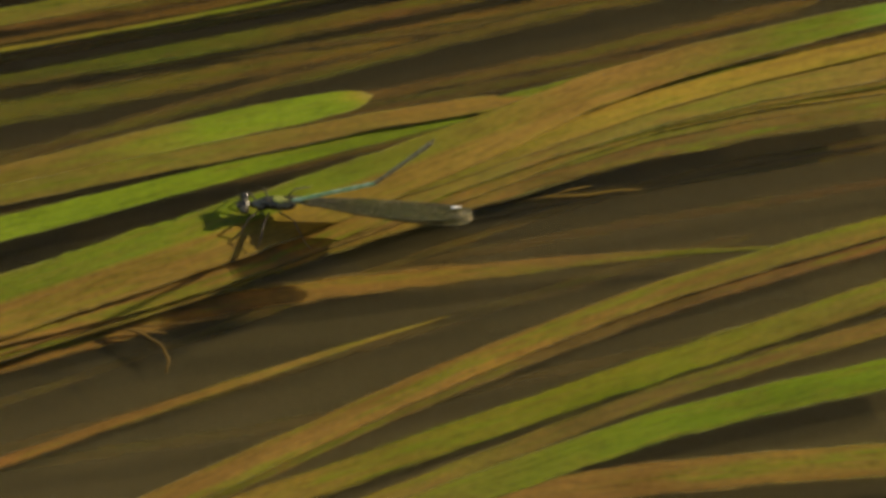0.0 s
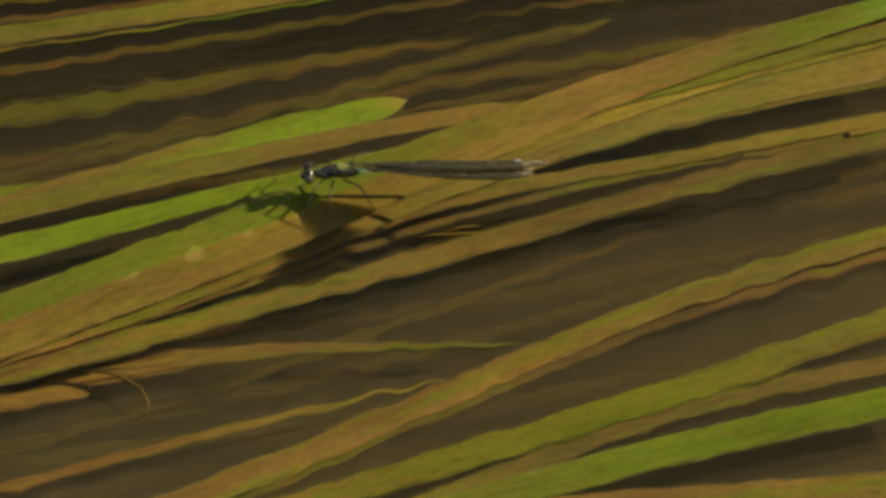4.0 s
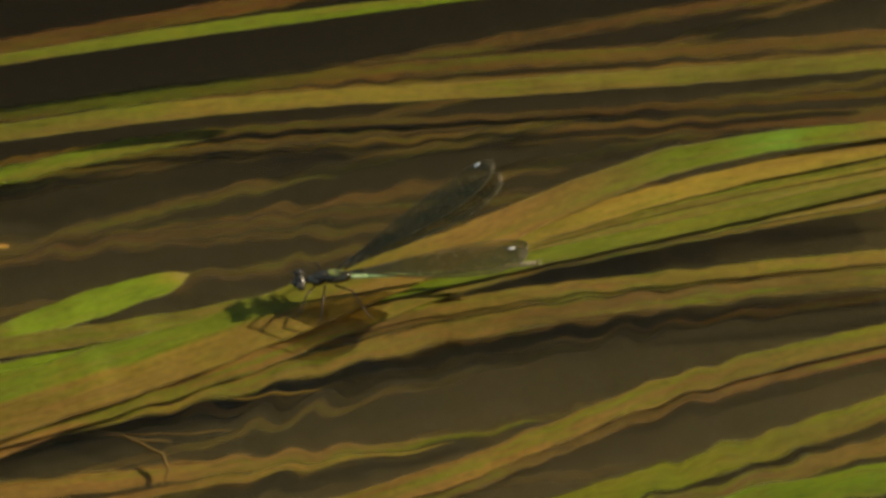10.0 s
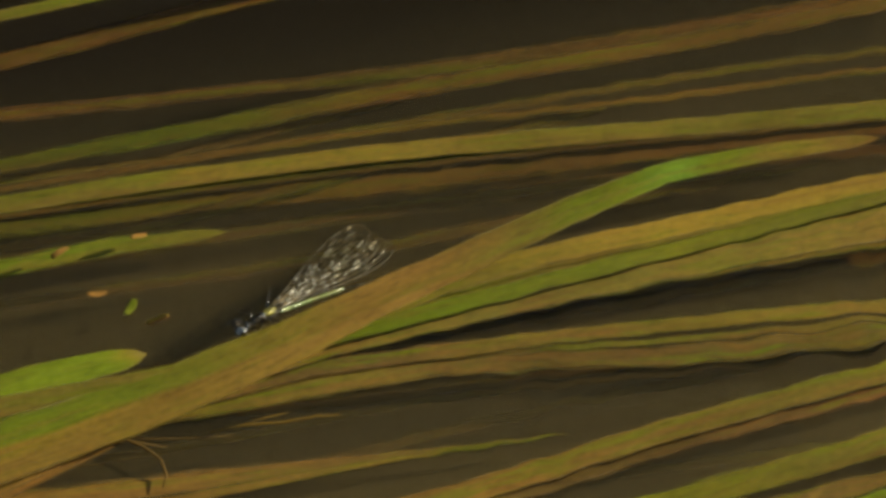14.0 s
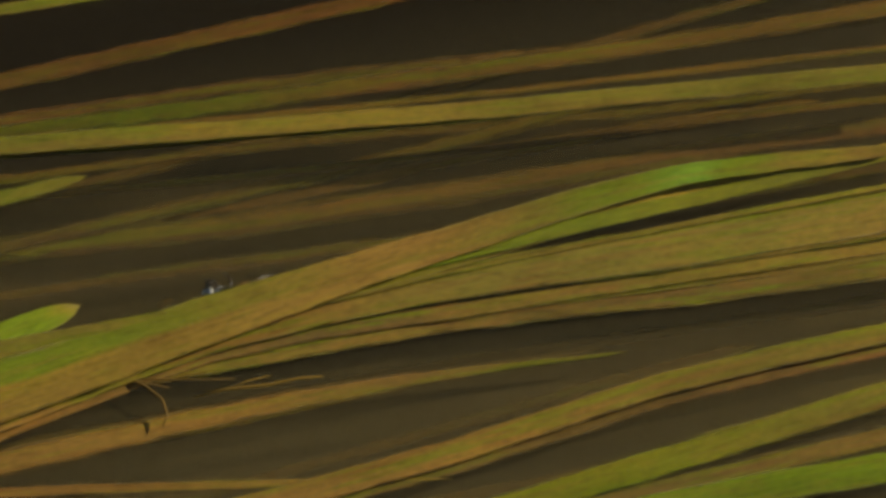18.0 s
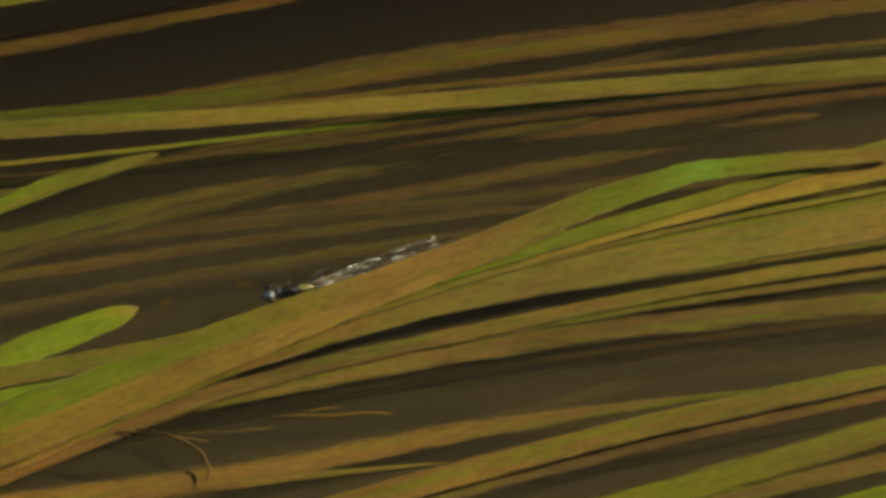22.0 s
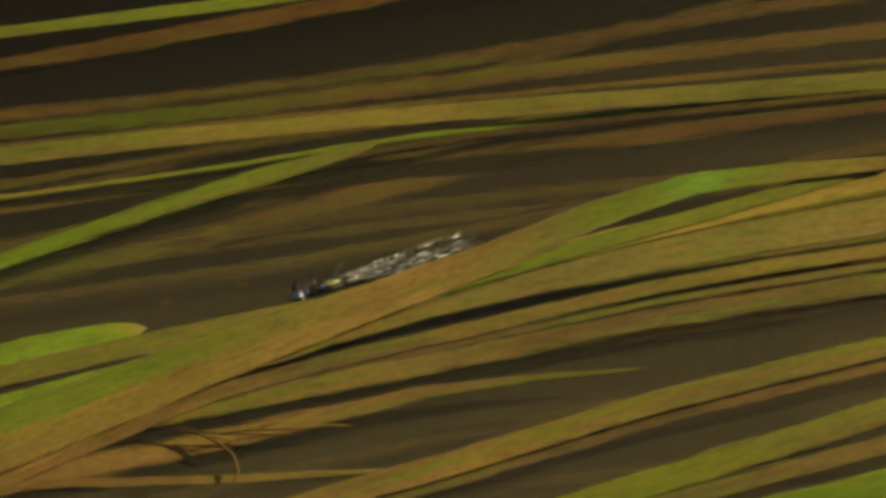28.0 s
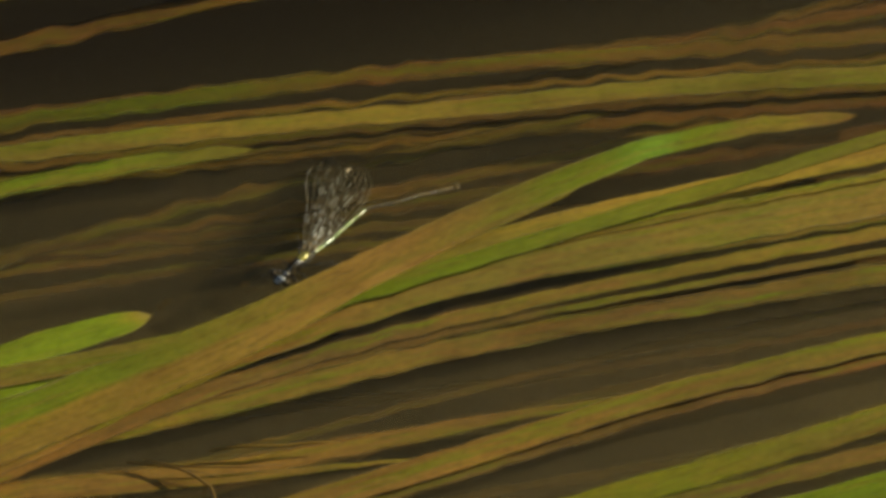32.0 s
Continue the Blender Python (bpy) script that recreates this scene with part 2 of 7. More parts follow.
def water_surface():
    """One sheet to the horizon; where gusts ruffle it, it is fine enough to carry trains of small waves."""
    xs = [-400.0, -40.0, -8.0]
    for lo, hi, _, _ in sorted(RIPPLED):
        xs += list(np.linspace(xs[-1], lo, 24)[1:]) + list(np.arange(lo + 0.0007, hi, 0.0007))
    xs += [0.0, 0.1, 0.3, 2.0, 10.0, 60.0, 400.0]
    ys = [-400.0, -20.0, -1.0, -0.2] + list(np.arange(-0.1, 0.11, 0.0013)) + [0.2, 1.0, 20.0, 400.0]
    x, y = np.meshgrid(np.array(xs), np.array(ys), indexing="ij")
    gust = np.zeros_like(x)
    for lo, hi, near, far in RIPPLED:
        side = np.clip(y / 0.08 + 0.4, 0, 1)
        gust += (near + (far - near) * side) * np.clip((x - lo) / 0.12, 0, 1) * np.clip((hi - x) / 0.12, 0, 1)
    gust *= np.clip((0.098 - np.abs(y)) / 0.01, 0, 1)
    # several trains of waves, each swelling and dying away along its crests
    rnd = np.random.RandomState(5)
    z = np.zeros_like(x)
    for wave, slope, way in WAVES:
        k = 2 * math.pi / wave
        a, b = math.cos(radians(way)), math.sin(radians(way))
        p, q = rnd.uniform(0, 6, 4), rnd.uniform(0.6, 1.4, 4)
        along, beside = x * a + y * b, y * a - x * b
        bow = 0.0016 * np.sin(beside * 150 * q[0] + p[0]) + 0.0011 * np.sin(beside * 330 * q[1] + along * 60 + p[1])
        swell = 0.25 + 1.15 * np.clip(np.sin(along * 62 * q[2] + beside * 48 * q[3] + p[2]), 0, 1) ** 1.3
        z += slope / k * swell * np.sin(k * (along + bow) + p[3])
    z *= gust
    verts = np.stack([x, y, z], -1).reshape(-1, 3)
    nx, ny = x.shape
    i = (np.arange(nx - 1)[:, None] * ny + np.arange(ny - 1)[None, :]).reshape(-1)
    faces = np.stack([i, i + ny, i + ny + 1, i + 1], -1)
    me = bpy.data.meshes.new("water")
    me.vertices.add(len(verts))
    me.vertices.foreach_set("co", verts.reshape(-1))
    me.loops.add(faces.size)
    me.loops.foreach_set("vertex_index", faces.reshape(-1))
    me.polygons.add(len(faces))
    me.polygons.foreach_set("loop_start", np.arange(0, faces.size, 4))
    me.polygons.foreach_set("use_smooth", np.ones(len(faces), bool))
    me.update(calc_edges=True)
    me.materials.append(water_material())
    return tagged(new("water", me), "slow clear brown stream water with faint ripples", "water", kind="structure")


water = water_surface()
water.visible_shadow = False
water.cycles.is_caustics_caster = True

# ---- ribbon leaves ----
STEP = 20.0


def width_at(stops, s):
    return float(np.interp(s, [a for a, _ in stops], [b for _, b in stops]))


def leaf_piece(material, parent, s0, stops, pointed, seed, curl):
    """One stiff stretch of a leaf, STEP long, whose ends lap under its neighbours. Local x runs towards the tip."""
    lap = 4.0
    lo, hi = s0 - (0 if pointed and s0 == 0 else lap), s0 + STEP + lap
    rows = 13
    cross = (-1.0, -0.72, -0.25, 0.0, 0.3, 0.74, 1.0)
    bm = bmesh.new()
    uv, uv_rim = bm.loops.layers.uv.new("leaf"), bm.loops.layers.uv.new("rim")
    mm_at = {}
    for side in (1, -1):
        lines = []
        for i in range(rows):
            s = lo + (hi - lo) * i / (rows - 1)
            half = width_at(stops, max(s, 0)) / 2
            if pointed:
                half *= min(1.0, math.sqrt(max(s, 0.0) / 5.0)) * (1 - 0.2 * max(0, 1 - s / 16.0))
            ends = min(1.0, max(0.0, min(s - (s0 - lap), s0 + STEP + lap - s)) / lap)
            if not (pointed and s < STEP * 0.5):
                half *= 0.82 + 0.18 * math.sqrt(ends)
            line = []
            for c in cross:
                ragged = 1 + 0.08 * noise.noise((s * 0.11, c * 3, seed)) + 0.06 * noise.noise((s * 0.5, c * 3, seed + 4)) if abs(c) == 1 else 1
                y = c * half * ragged
                z = curl * half * (0.5 - abs(c)) * 0.5 - (0.10 if abs(c) < 0.01 else 0) + 0.5 * noise.noise((s * 0.03, c * 0.5, seed + 8))
                z += (0.0 if side > 0 else -0.22 * (1 - abs(c) ** 3)) - 0.10 * (1 - ends)
                v = bm.verts.new(((s0 + STEP / 2 - s) * MM, y * MM, z * MM))
                mm_at[v] = (s, y, c)
                line.append(v)
            lines.append(line)
        for i in range(rows - 1):
            for j in range(len(cross) - 1):
                q = (lines[i][j], lines[i][j + 1], lines[i + 1][j + 1], lines[i + 1][j])
                bm.faces.new(q if side < 0 else q[::-1])
    for f in bm.faces:
        for lp in f.loops:
            lp[uv].uv = mm_at[lp.vert][:2]
            lp[uv_rim].uv = (mm_at[lp.vert][2], 0)
    piece = part("leaf_tip" if pointed and s0 == 0 else "leaf_section", bm, material, parent)
    piece.cycles.is_caustics_receiver = True
    return piece


LEAVES = {}
CORNER_GAP = (-1.9, -11.5, -18.1)     # how the sunk corner leaf spreads away from the green one
IN_WATER, IN_AIR = 0.552, 0.839     # how far back the slant view reaches for each unit of depth
DRAWN = {"main": 0.9, "fold": 0.55, "tip": 0.15, "wedge": -0.4, "yellow": -0.3, "broad": -1.2, "strand_c": -1.0, "margin": -2.2}     # heights for which the midlines below hold, where others


def slant(z):
    return IN_WATER * min(z, 0.0) + IN_AIR * max(z, 0.0)


def dip(t, z):
    """How far a floating thing at height z has been drawn down at t, and how far back it then lies to stay in line with the view."""
    down = float(np.interp(t, (0, 9.5, 12.5, 32), (0, 0, -5.0, -5.0)))
    return down, slant(z) - slant(z + down)


def sunk(z):
    """The depth at which a leaf hangs."""
    return z * 2 if -3.5 < z < -0.5 else z if z > -3.5 else z - (6.0 if z > -6.55 else 13.0)


def ribbon_leaf(key, label, z, stops, material, pointed=False, length=230.0, seed=0.0, curl=0.25):
    thing = tagged(new("ribbon_leaf"), label, "leaf", group="leaves trailing in the stream")
    count = math.ceil(length / STEP)
    pieces = [leaf_piece(material, thing, i * STEP, stops, pointed, seed, curl) for i in range(count)]
    LEAVES[key] = (pieces, sunk(z), pointed, {}, slant(DRAWN.get(key, z)) - slant(sunk(z)))
    return thing


def curve_points(pairs):
    """A smooth line through (x, y) pairs, given from the root to the tip, run on straight at both ends; the tip comes first."""
    p = [np.array(a, float) for a in pairs]
    p = [2 * p[0] - p[1]] + p + [2 * p[-1] - p[-2]]
    out = []
    for i in range(1, len(p) - 2):
        for k in np.linspace(0, 1, 16, endpoint=False):
            a, b, c, d = p[i - 1:i + 3]
            out.append(0.5 * (2 * b + (c - a) * k + (2 * a - 5 * b + 4 * c - d) * k * k + (3 * b - a - 3 * c + d) * k ** 3))
    out.append(p[-2])
    return out


def leaf_poses(key, t, pairs):
    """The pose of each stiff stretch of the leaf when its midline runs through the pairs."""
    pieces, z, pointed, _, back = LEAVES[key]
    line = curve_points(pairs)[::-1]
    if z > -7.1:
        down, more = dip(t, z)
        z, back = z + down, back + more
    if not pointed:
        way = line[0] - line[4]
        way = way / np.linalg.norm(way)
        line.insert(0, line[0] + way * max(2.0, (96 - line[0][0]) / max(way[0], 0.3)))
    way = line[-1] - line[-5]
    line.append(line[-1] + way / np.linalg.norm(way) * 400)
    line = np.array(line)
    run = np.concatenate([[0], np.cumsum(np.linalg.norm(np.diff(line, axis=0), axis=1))])

    def at(s):
        return np.array([np.interp(s, run, line[:, 0]), np.interp(s, run, line[:, 1])])

    rows = []
    for i in range(len(pieces)):
        a, b = at((i + 1) * STEP), at(i * STEP)
        mid = (a + b) / 2
        turn = math.degrees(math.atan2(b[1] - a[1], b[0] - a[0]))
        mid[1] += back
        rows.append(pose(mid[0] * MM, mid[1] * MM, z * MM + (0.07 if i % 2 else 0.0) * MM, 0, 0, turn))
    return rows


FULL = "long ribbon leaf "
ribbon_leaf("main", FULL + "floating on top, brown with a broad lime-green flank", -0.5,
            [(0, 3.4), (10, 3.8), (40, 5.0), (70, 6.6), (100, 8.2), (130, 10.8), (160, 13.2), (300, 14.5)],
            leaf_material("leaf_main", [(0, RUST), (10, GOLD), (20, OLIVE), (30, GREEN), (38, MINT), (52, GREEN), (70, OLIVE), (92, (0.245, 0.160, 0.046)), (150, (0.185, 0.140, 0.028)), (230, BROWN)], 260, (0.116, 0.172, 0.018), 101, 1.0, 0.35, 0.12, 0.4), True, 300, 1.0)
ribbon_leaf("yellow", FULL + "with a golden yellow rib, half under another", -1.45,
            [(0, 4.6), (80, 4.6), (130, 5.5), (300, 6)],
            leaf_material("leaf_yellow", [(0, (0.27, 0.205, 0.040)), (70, (0.27, 0.205, 0.040)), (95, OLIVE), (118, (0.148, 0.155, 0.014)), (145, OLIVE), (220, BROWN)], 240, None, 0, 2.0, 0.2, 0.14, 0.55), False, 220, 2.0)
ribbon_leaf("broad", FULL + "broad and dull brown with a green margin", -2.0,
            [(0, 10.8), (60, 9.8), (110, 7.4), (150, 6), (300, 6)],
            leaf_material("leaf_broad", [(0, (0.205, 0.142, 0.042)), (40, (0.168, 0.152, 0.036)), (90, (0.160, 0.148, 0.034)), (130, BROWN), (220, BROWN)], 240, None, 0, 3.0, 0.4, 0.16, 0.75), False, 220, 3.0)
ribbon_leaf("margin", FULL + "green-edged, tucked under the broad brown one", -2.5,
            [(0, 4.6), (60, 3.8), (300, 3)],
            leaf_material("leaf_margin", [(0, GREEN), (40, OLIVE), (70, GREEN), (110, DULL), (220, BROWN)], 240, None, 0, 23.0, 0.7, 0.3, 0.9), False, 220, 23.0)
ribbon_leaf("thin", FULL + "narrow, olive, frayed along one edge", -2.8,
            [(0, 3.4), (100, 3.8), (300, 4)],
            leaf_material("leaf_thin", [(0, OLIVE), (40, GOLD), (70, OLIVE), (110, DULL), (220, BROWN)], 240, None, 0, 4.0, 0.7, 0.4, 0.9), False, 220, 4.0)
ribbon_leaf("olive", FULL + "olive brown, just under the surface", -3.3,
            [(0, 5.2), (100, 5.4), (300, 5)],
            leaf_material("leaf_olive", [(0, OLIVE), (60, DULL), (110, OLIVE), (220, BROWN)], 240, None, 0, 5.0, 0.7, 0.5, 0.85), False, 230, 5.0)
ribbon_leaf("long", FULL + "brown, lying apart on open water", -4.5,
            [(0, 4.8), (60, 5.2), (150, 6), (300, 6)],
            leaf_material("leaf_long", [(0, OLIVE), (40, OLIVE), (80, BROWN), (220, BROWN)], 240, None, 0, 6.0, 0.35, 0.25, 0.6), False, 250, 6.0)
ribbon_leaf("brown", FULL + "dull brown and sunken", -6.4,
            [(0, 0.8), (25, 2.4), (60, 5.0), (110, 6.4), (300, 6)],
            leaf_material("leaf_brown", [(0, DULL), (80, BROWN), (220, BROWN)], 240, None, 0, 7.0, 0.35, 0.6, 0.6), True, 200, 7.0)
ribbon_leaf("corner", FULL + "olive green, drooping under the surface", -6.0,
            [(0, 6.2), (100, 6.4), (300, 6)],
            leaf_material("leaf_corner", [(0, GOLD), (30, OLIVE), (70, (0.125, 0.155, 0.012)), (160, BROWN)], 240, None, 0, 8.0, 0.35, 0.35, 0.7), False, 160, 8.0)
ribbon_leaf("corner_brown", FULL + "brown with a thin green edge", -6.5,
            [(0, 4.6), (300, 5)],
            leaf_material("leaf_corner_brown", [(0, BROWN), (60, DULL), (100, OLIVE), (160, BROWN)], 240, None, 0, 9.0, 0.35, 0.5), False, 160, 9.0)
ribbon_leaf("corner_green", FULL + "fresh bright green", -2.5,
            [(0, 7.4), (100, 6.4), (300, 5)],
            leaf_material("leaf_corner_green", [(0, GREEN), (60, GREEN), (110, OLIVE), (160, OLIVE)], 240, None, 0, 10.0, 0.25, 0.25), False, 160, 10.0)
ribbon_leaf("corner_low", FULL + "olive brown, sunk beside a fresh green one", -3.0,
            [(0, 7.6), (100, 7.2), (300, 7)],
            leaf_material("leaf_corner_low", [(0, OLIVE), (60, BROWN), (160, BROWN)], 240, None, 0, 24.0, 0.35, 0.3, 0.7), False, 160, 24.0)
ribbon_leaf("top", FULL + "golden olive, stretched across open water", -2.0,
            [(0, 4.6), (100, 4.6), (300, 5)],
            leaf_material("leaf_top", [(0, OLIVE), (50, OLIVE), (110, GOLD), (170, OLIVE), (220, GREEN)], 240, None, 0, 11.0, 0.35, 0.25, 0.6), False, 220, 11.0)
ribbon_leaf("upper", FULL + "brown and green, under the surface", -6.8,
            [(0, 5.4), (100, 5.0), (300, 4.6)],
            leaf_material("leaf_upper", [(0, BROWN), (70, BROWN), (110, RUST), (150, GREEN), (220, DULL)], 240, None, 0, 12.0, 0.35, 0.7, 0.7), False, 220, 12.0)
ribbon_leaf("amber", FULL + "narrow, amber brown, under the surface", -7.0,
            [(0, 2.6), (300, 2.4)],
            leaf_material("leaf_amber", [(0, BROWN), (110, BROWN), (220, DULL)], 240, None, 0, 13.0, 0.35, 0.85), False, 220, 13.0)
ribbon_leaf("rust", FULL + "rusty brown, reaching far upstream", -8.4,
            [(0, 4.8), (300, 5.4)],
            leaf_material("leaf_rust", [(0, RUST), (110, RUST), (220, DULL)], 240, None, 0, 14.0, 0.35, 0.5), False, 220, 14.0)
ribbon_leaf("green", FULL + "narrow and grass green", -1.5,
            [(0, 3.0), (300, 3.4)],
            leaf_material("leaf_green", [(0, GREEN), (110, GREEN), (220, OLIVE)], 240, None, 0, 15.0, 0.2, 0.3), False, 220, 15.0)
ribbon_leaf("side", "short green leaf end under the water", -5.2,
            [(0, 4.2), (300, 4.6)],
            leaf_material("leaf_side", [(0, OLIVE), (30, GREEN), (220, GREEN)], 240, None, 0, 16.0, 0.2, 0.6), True, 120, 16.0)
ribbon_leaf("tip", "bright lime leaf with a rounded floating tip", -0.8,
            [(0, 6.2), (30, 6.6), (60, 5.6), (300, 5)],
            leaf_material("leaf_tip", [(0, (0.24, 0.21, 0.07)), (4, (0.20, 0.20, 0.03)), (9, LIME), (32, LIME), (48, OLIVE), (90, BROWN)], 240, None, 0, 17.0, 0.1, 0.1), True, 120, 17.0)
ribbon_leaf("fold", FULL + "brown, lapping over the lime-green one", -0.55,
            [(0, 4.0), (60, 4.6), (300, 5)],
            leaf_material("leaf_fold", [(0, BROWN), (70, OLIVE), (220, OLIVE)], 240, None, 0, 18.0, 0.35, 0.2), True, 200, 18.0)
ribbon_leaf("wedge", FULL + "lime green beside the broad floating one", -1.1,
            [(0, 3.0), (130, 4.0), (180, 6), (300, 7)],
            leaf_material("leaf_wedge", [(0, OLIVE), (130, GREEN), (180, LIME), (220, LIME)], 240, None, 0, 19.0, 0.1, 0.2), False, 240, 19.0)
ribbon_leaf("drowned", FULL + "dim green-brown, deep in the water", -10.5,
            [(0, 6.0), (300, 7.5)],
            leaf_material("leaf_drowned", [(0, RUST), (80, BROWN), (125, BROWN), (165, (0.128, 0.155, 0.018)), (220, OLIVE)], 240, None, 0, 20.0, 0.35, 0.8), False, 230, 20.0)
ribbon_leaf("sunken", FULL + "dim brown, deep in the water", -11.0,
            [(0, 3.4), (300, 4)],
            leaf_material("leaf_sunken", [(0, DULL), (110, DULL), (220, BROWN)], 240, None, 0, 21.0, 0.35, 0.8), False, 230, 21.0)
ribbon_leaf("red", FULL + "reddish brown, deep in the water", -6.4,
            [(0, 0.6), (45, 2.6), (300, 4.4)],
            leaf_material("leaf_red", [(0, OLIVE), (40, BROWN), (110, RUST), (220, RUST)], 240, None, 0, 22.0, 0.35, 0.7), True, 160, 22.0)

for key, look_, z, w, stops in (("strand_a", "olive", -3.2, 2.0, [(0, OLIVE), (90, DULL), (220, BROWN)]), ("strand_b", "dull brown", -8.8, 2.6, [(0, DULL), (90, BROWN), (220, DULL)]),
                                ("strand_c", "golden", -1.7, 1.7, [(0, GOLD), (60, OLIVE), (220, BROWN)]), ("strand_d", "brown", -8.6, 2.6, [(0, BROWN), (90, DULL), (220, BROWN)]),
                                ("strand_e", "reddish brown", -6.4, 3.4, [(0, RUST), (60, DULL), (220, DULL)]), ("strand_f", "dark green", -5.6, 1.8, [(0, OLIVE), (90, GREEN), (220, OLIVE)])):
    ribbon_leaf(key, "thin %s strand of leaf trailing between broader ones" % look_, z, [(0, w), (120, w * 0.9), (300, w)],
                leaf_material("leaf_" + key, stops, 240, None, 0, 60.0 + w * 3 - z, 0.35, 0.65), False, 230, 60.0 + w - z)

# dim leaves far down that only show as streaks
DEEP = []
for i in range(11):
    rnd = random.Random(40 + i)
    y0 = (52, 44, 36, 24, 17, 9, 30, -14, -24, -36, -50)[i]
    shade = (RUST, DULL, OLIVE, BROWN)[i % 4]
    key = "deep_%d" % i
    ribbon_leaf(key, "faint %s ribbon leaf sunk deep in the murky water" % ("rusty", "brown", "greenish", "brown")[i % 4], rnd.uniform(-11.3, -9.5), [(0, rnd.uniform(3, 6)), (300, rnd.uniform(3, 6))],
                leaf_material("leaf_" + key, [(0, shade), (110, DULL), (220, shade)], 240, None, 0, 30.0 + i, 0.35, 0.9), i % 3 == 0, 230, 30.0 + i)
    DEEP.append((key, y0, rnd.uniform(0.12, 0.36), rnd.uniform(-20, 70), rnd.uniform(0, 6), rnd.uniform(0.35, 0.8)))

# ---- the damselfly: local x runs from the thorax to the tail, z is up ----
BODY = chitin_material("dark_bronze_skin", (0.010, 0.008, 0.005), (0.07, 0.06, 0.035), 0.3, 0.26, 0.1)
BACK = chitin_material("yellow_green_plate", (0.26, 0.27, 0.07), (0.10, 0.11, 0.03), 0.1)
EYES = chitin_material("dark_eye", (0.012, 0.010, 0.008), (0.05, 0.04, 0.02), 0.0, 0.15, 0.0)
TAIL = chitin_material("turquoise_green_skin", (0.20, 0.34, 0.15), (0.46, 0.56, 0.34), 0.35, 0.36, 0.0)
TAIL_END = chitin_material("brown_tail_end", (0.24, 0.20, 0.11), (0.15, 0.11, 0.06), 0.3, 0.35, 0.0)
LEG = chitin_material("dark_leg", (0.014, 0.010, 0.007), (0.05, 0.03, 0.018), 0.5)
MEMBRANE = wing_material()
AIR = air_material()
VEIN = chitin_material("wing_vein", (0.045, 0.038, 0.018), (0.13, 0.10, 0.045), 0.02, 0.5, 0.0, 0.1)
RIM = chitin_material("wing_rim", (0.05, 0.04, 0.018), (0.14, 0.11, 0.05), 0.18, 0.5, 0.0, 0.0)
SPOT_GLINT = chitin_material("white_spot_glint", (0.80, 0.79, 0.74), (0.85, 0.85, 0.82), 0.6, 0.35, 0.0)


def tube(bm, points, radii, sides=8):
    """A closed tapering tube through points, both in millimetres."""
    rings = []
    for i, p in enumerate(points):
        a, b = Vector(points[max(i - 1, 0)]), Vector(points[min(i + 1, len(points) - 1)])
        q = (b - a).to_track_quat("X", "Z")
        rings.append([bm.verts.new((Vector(p) + q @ Vector((0, math.cos(k) * radii[i], math.sin(k) * radii[i]))) * MM)
                      for k in (2 * math.pi * j / sides for j in range(sides))])
    for a, b in zip(rings, rings[1:]):
        for j in range(sides):
            bm.faces.new((a[j], a[(j + 1) % sides], b[(j + 1) % sides], b[j]))
    bm.faces.new(rings[0][::-1])
    bm.faces.new(rings[-1])


def egg(bm, at, size, turn=0.0):
    made = bmesh.ops.create_icosphere(bm, subdivisions=3, radius=1.0)["verts"]
    m = Matrix.Translation(Vector(at) * MM) @ Matrix.Rotation(radians(turn), 4, "Y") @ Matrix.Diagonal((*[a * MM for a in size], 1))
    for v in made:
        v.co = m @ v.co


def wing_half(u):
    """Half widths of a wing to its front and back, at the share u of its length."""
    w = (0.5 - 0.5 * math.cos(math.pi * u / 0.74)) ** 0.8 if u < 0.74 else math.sqrt(max(0.0, 1 - ((u - 0.74) / 0.26) ** 2))
    return 0.2 + 2.1 * w, 0.2 + 4.0 * w


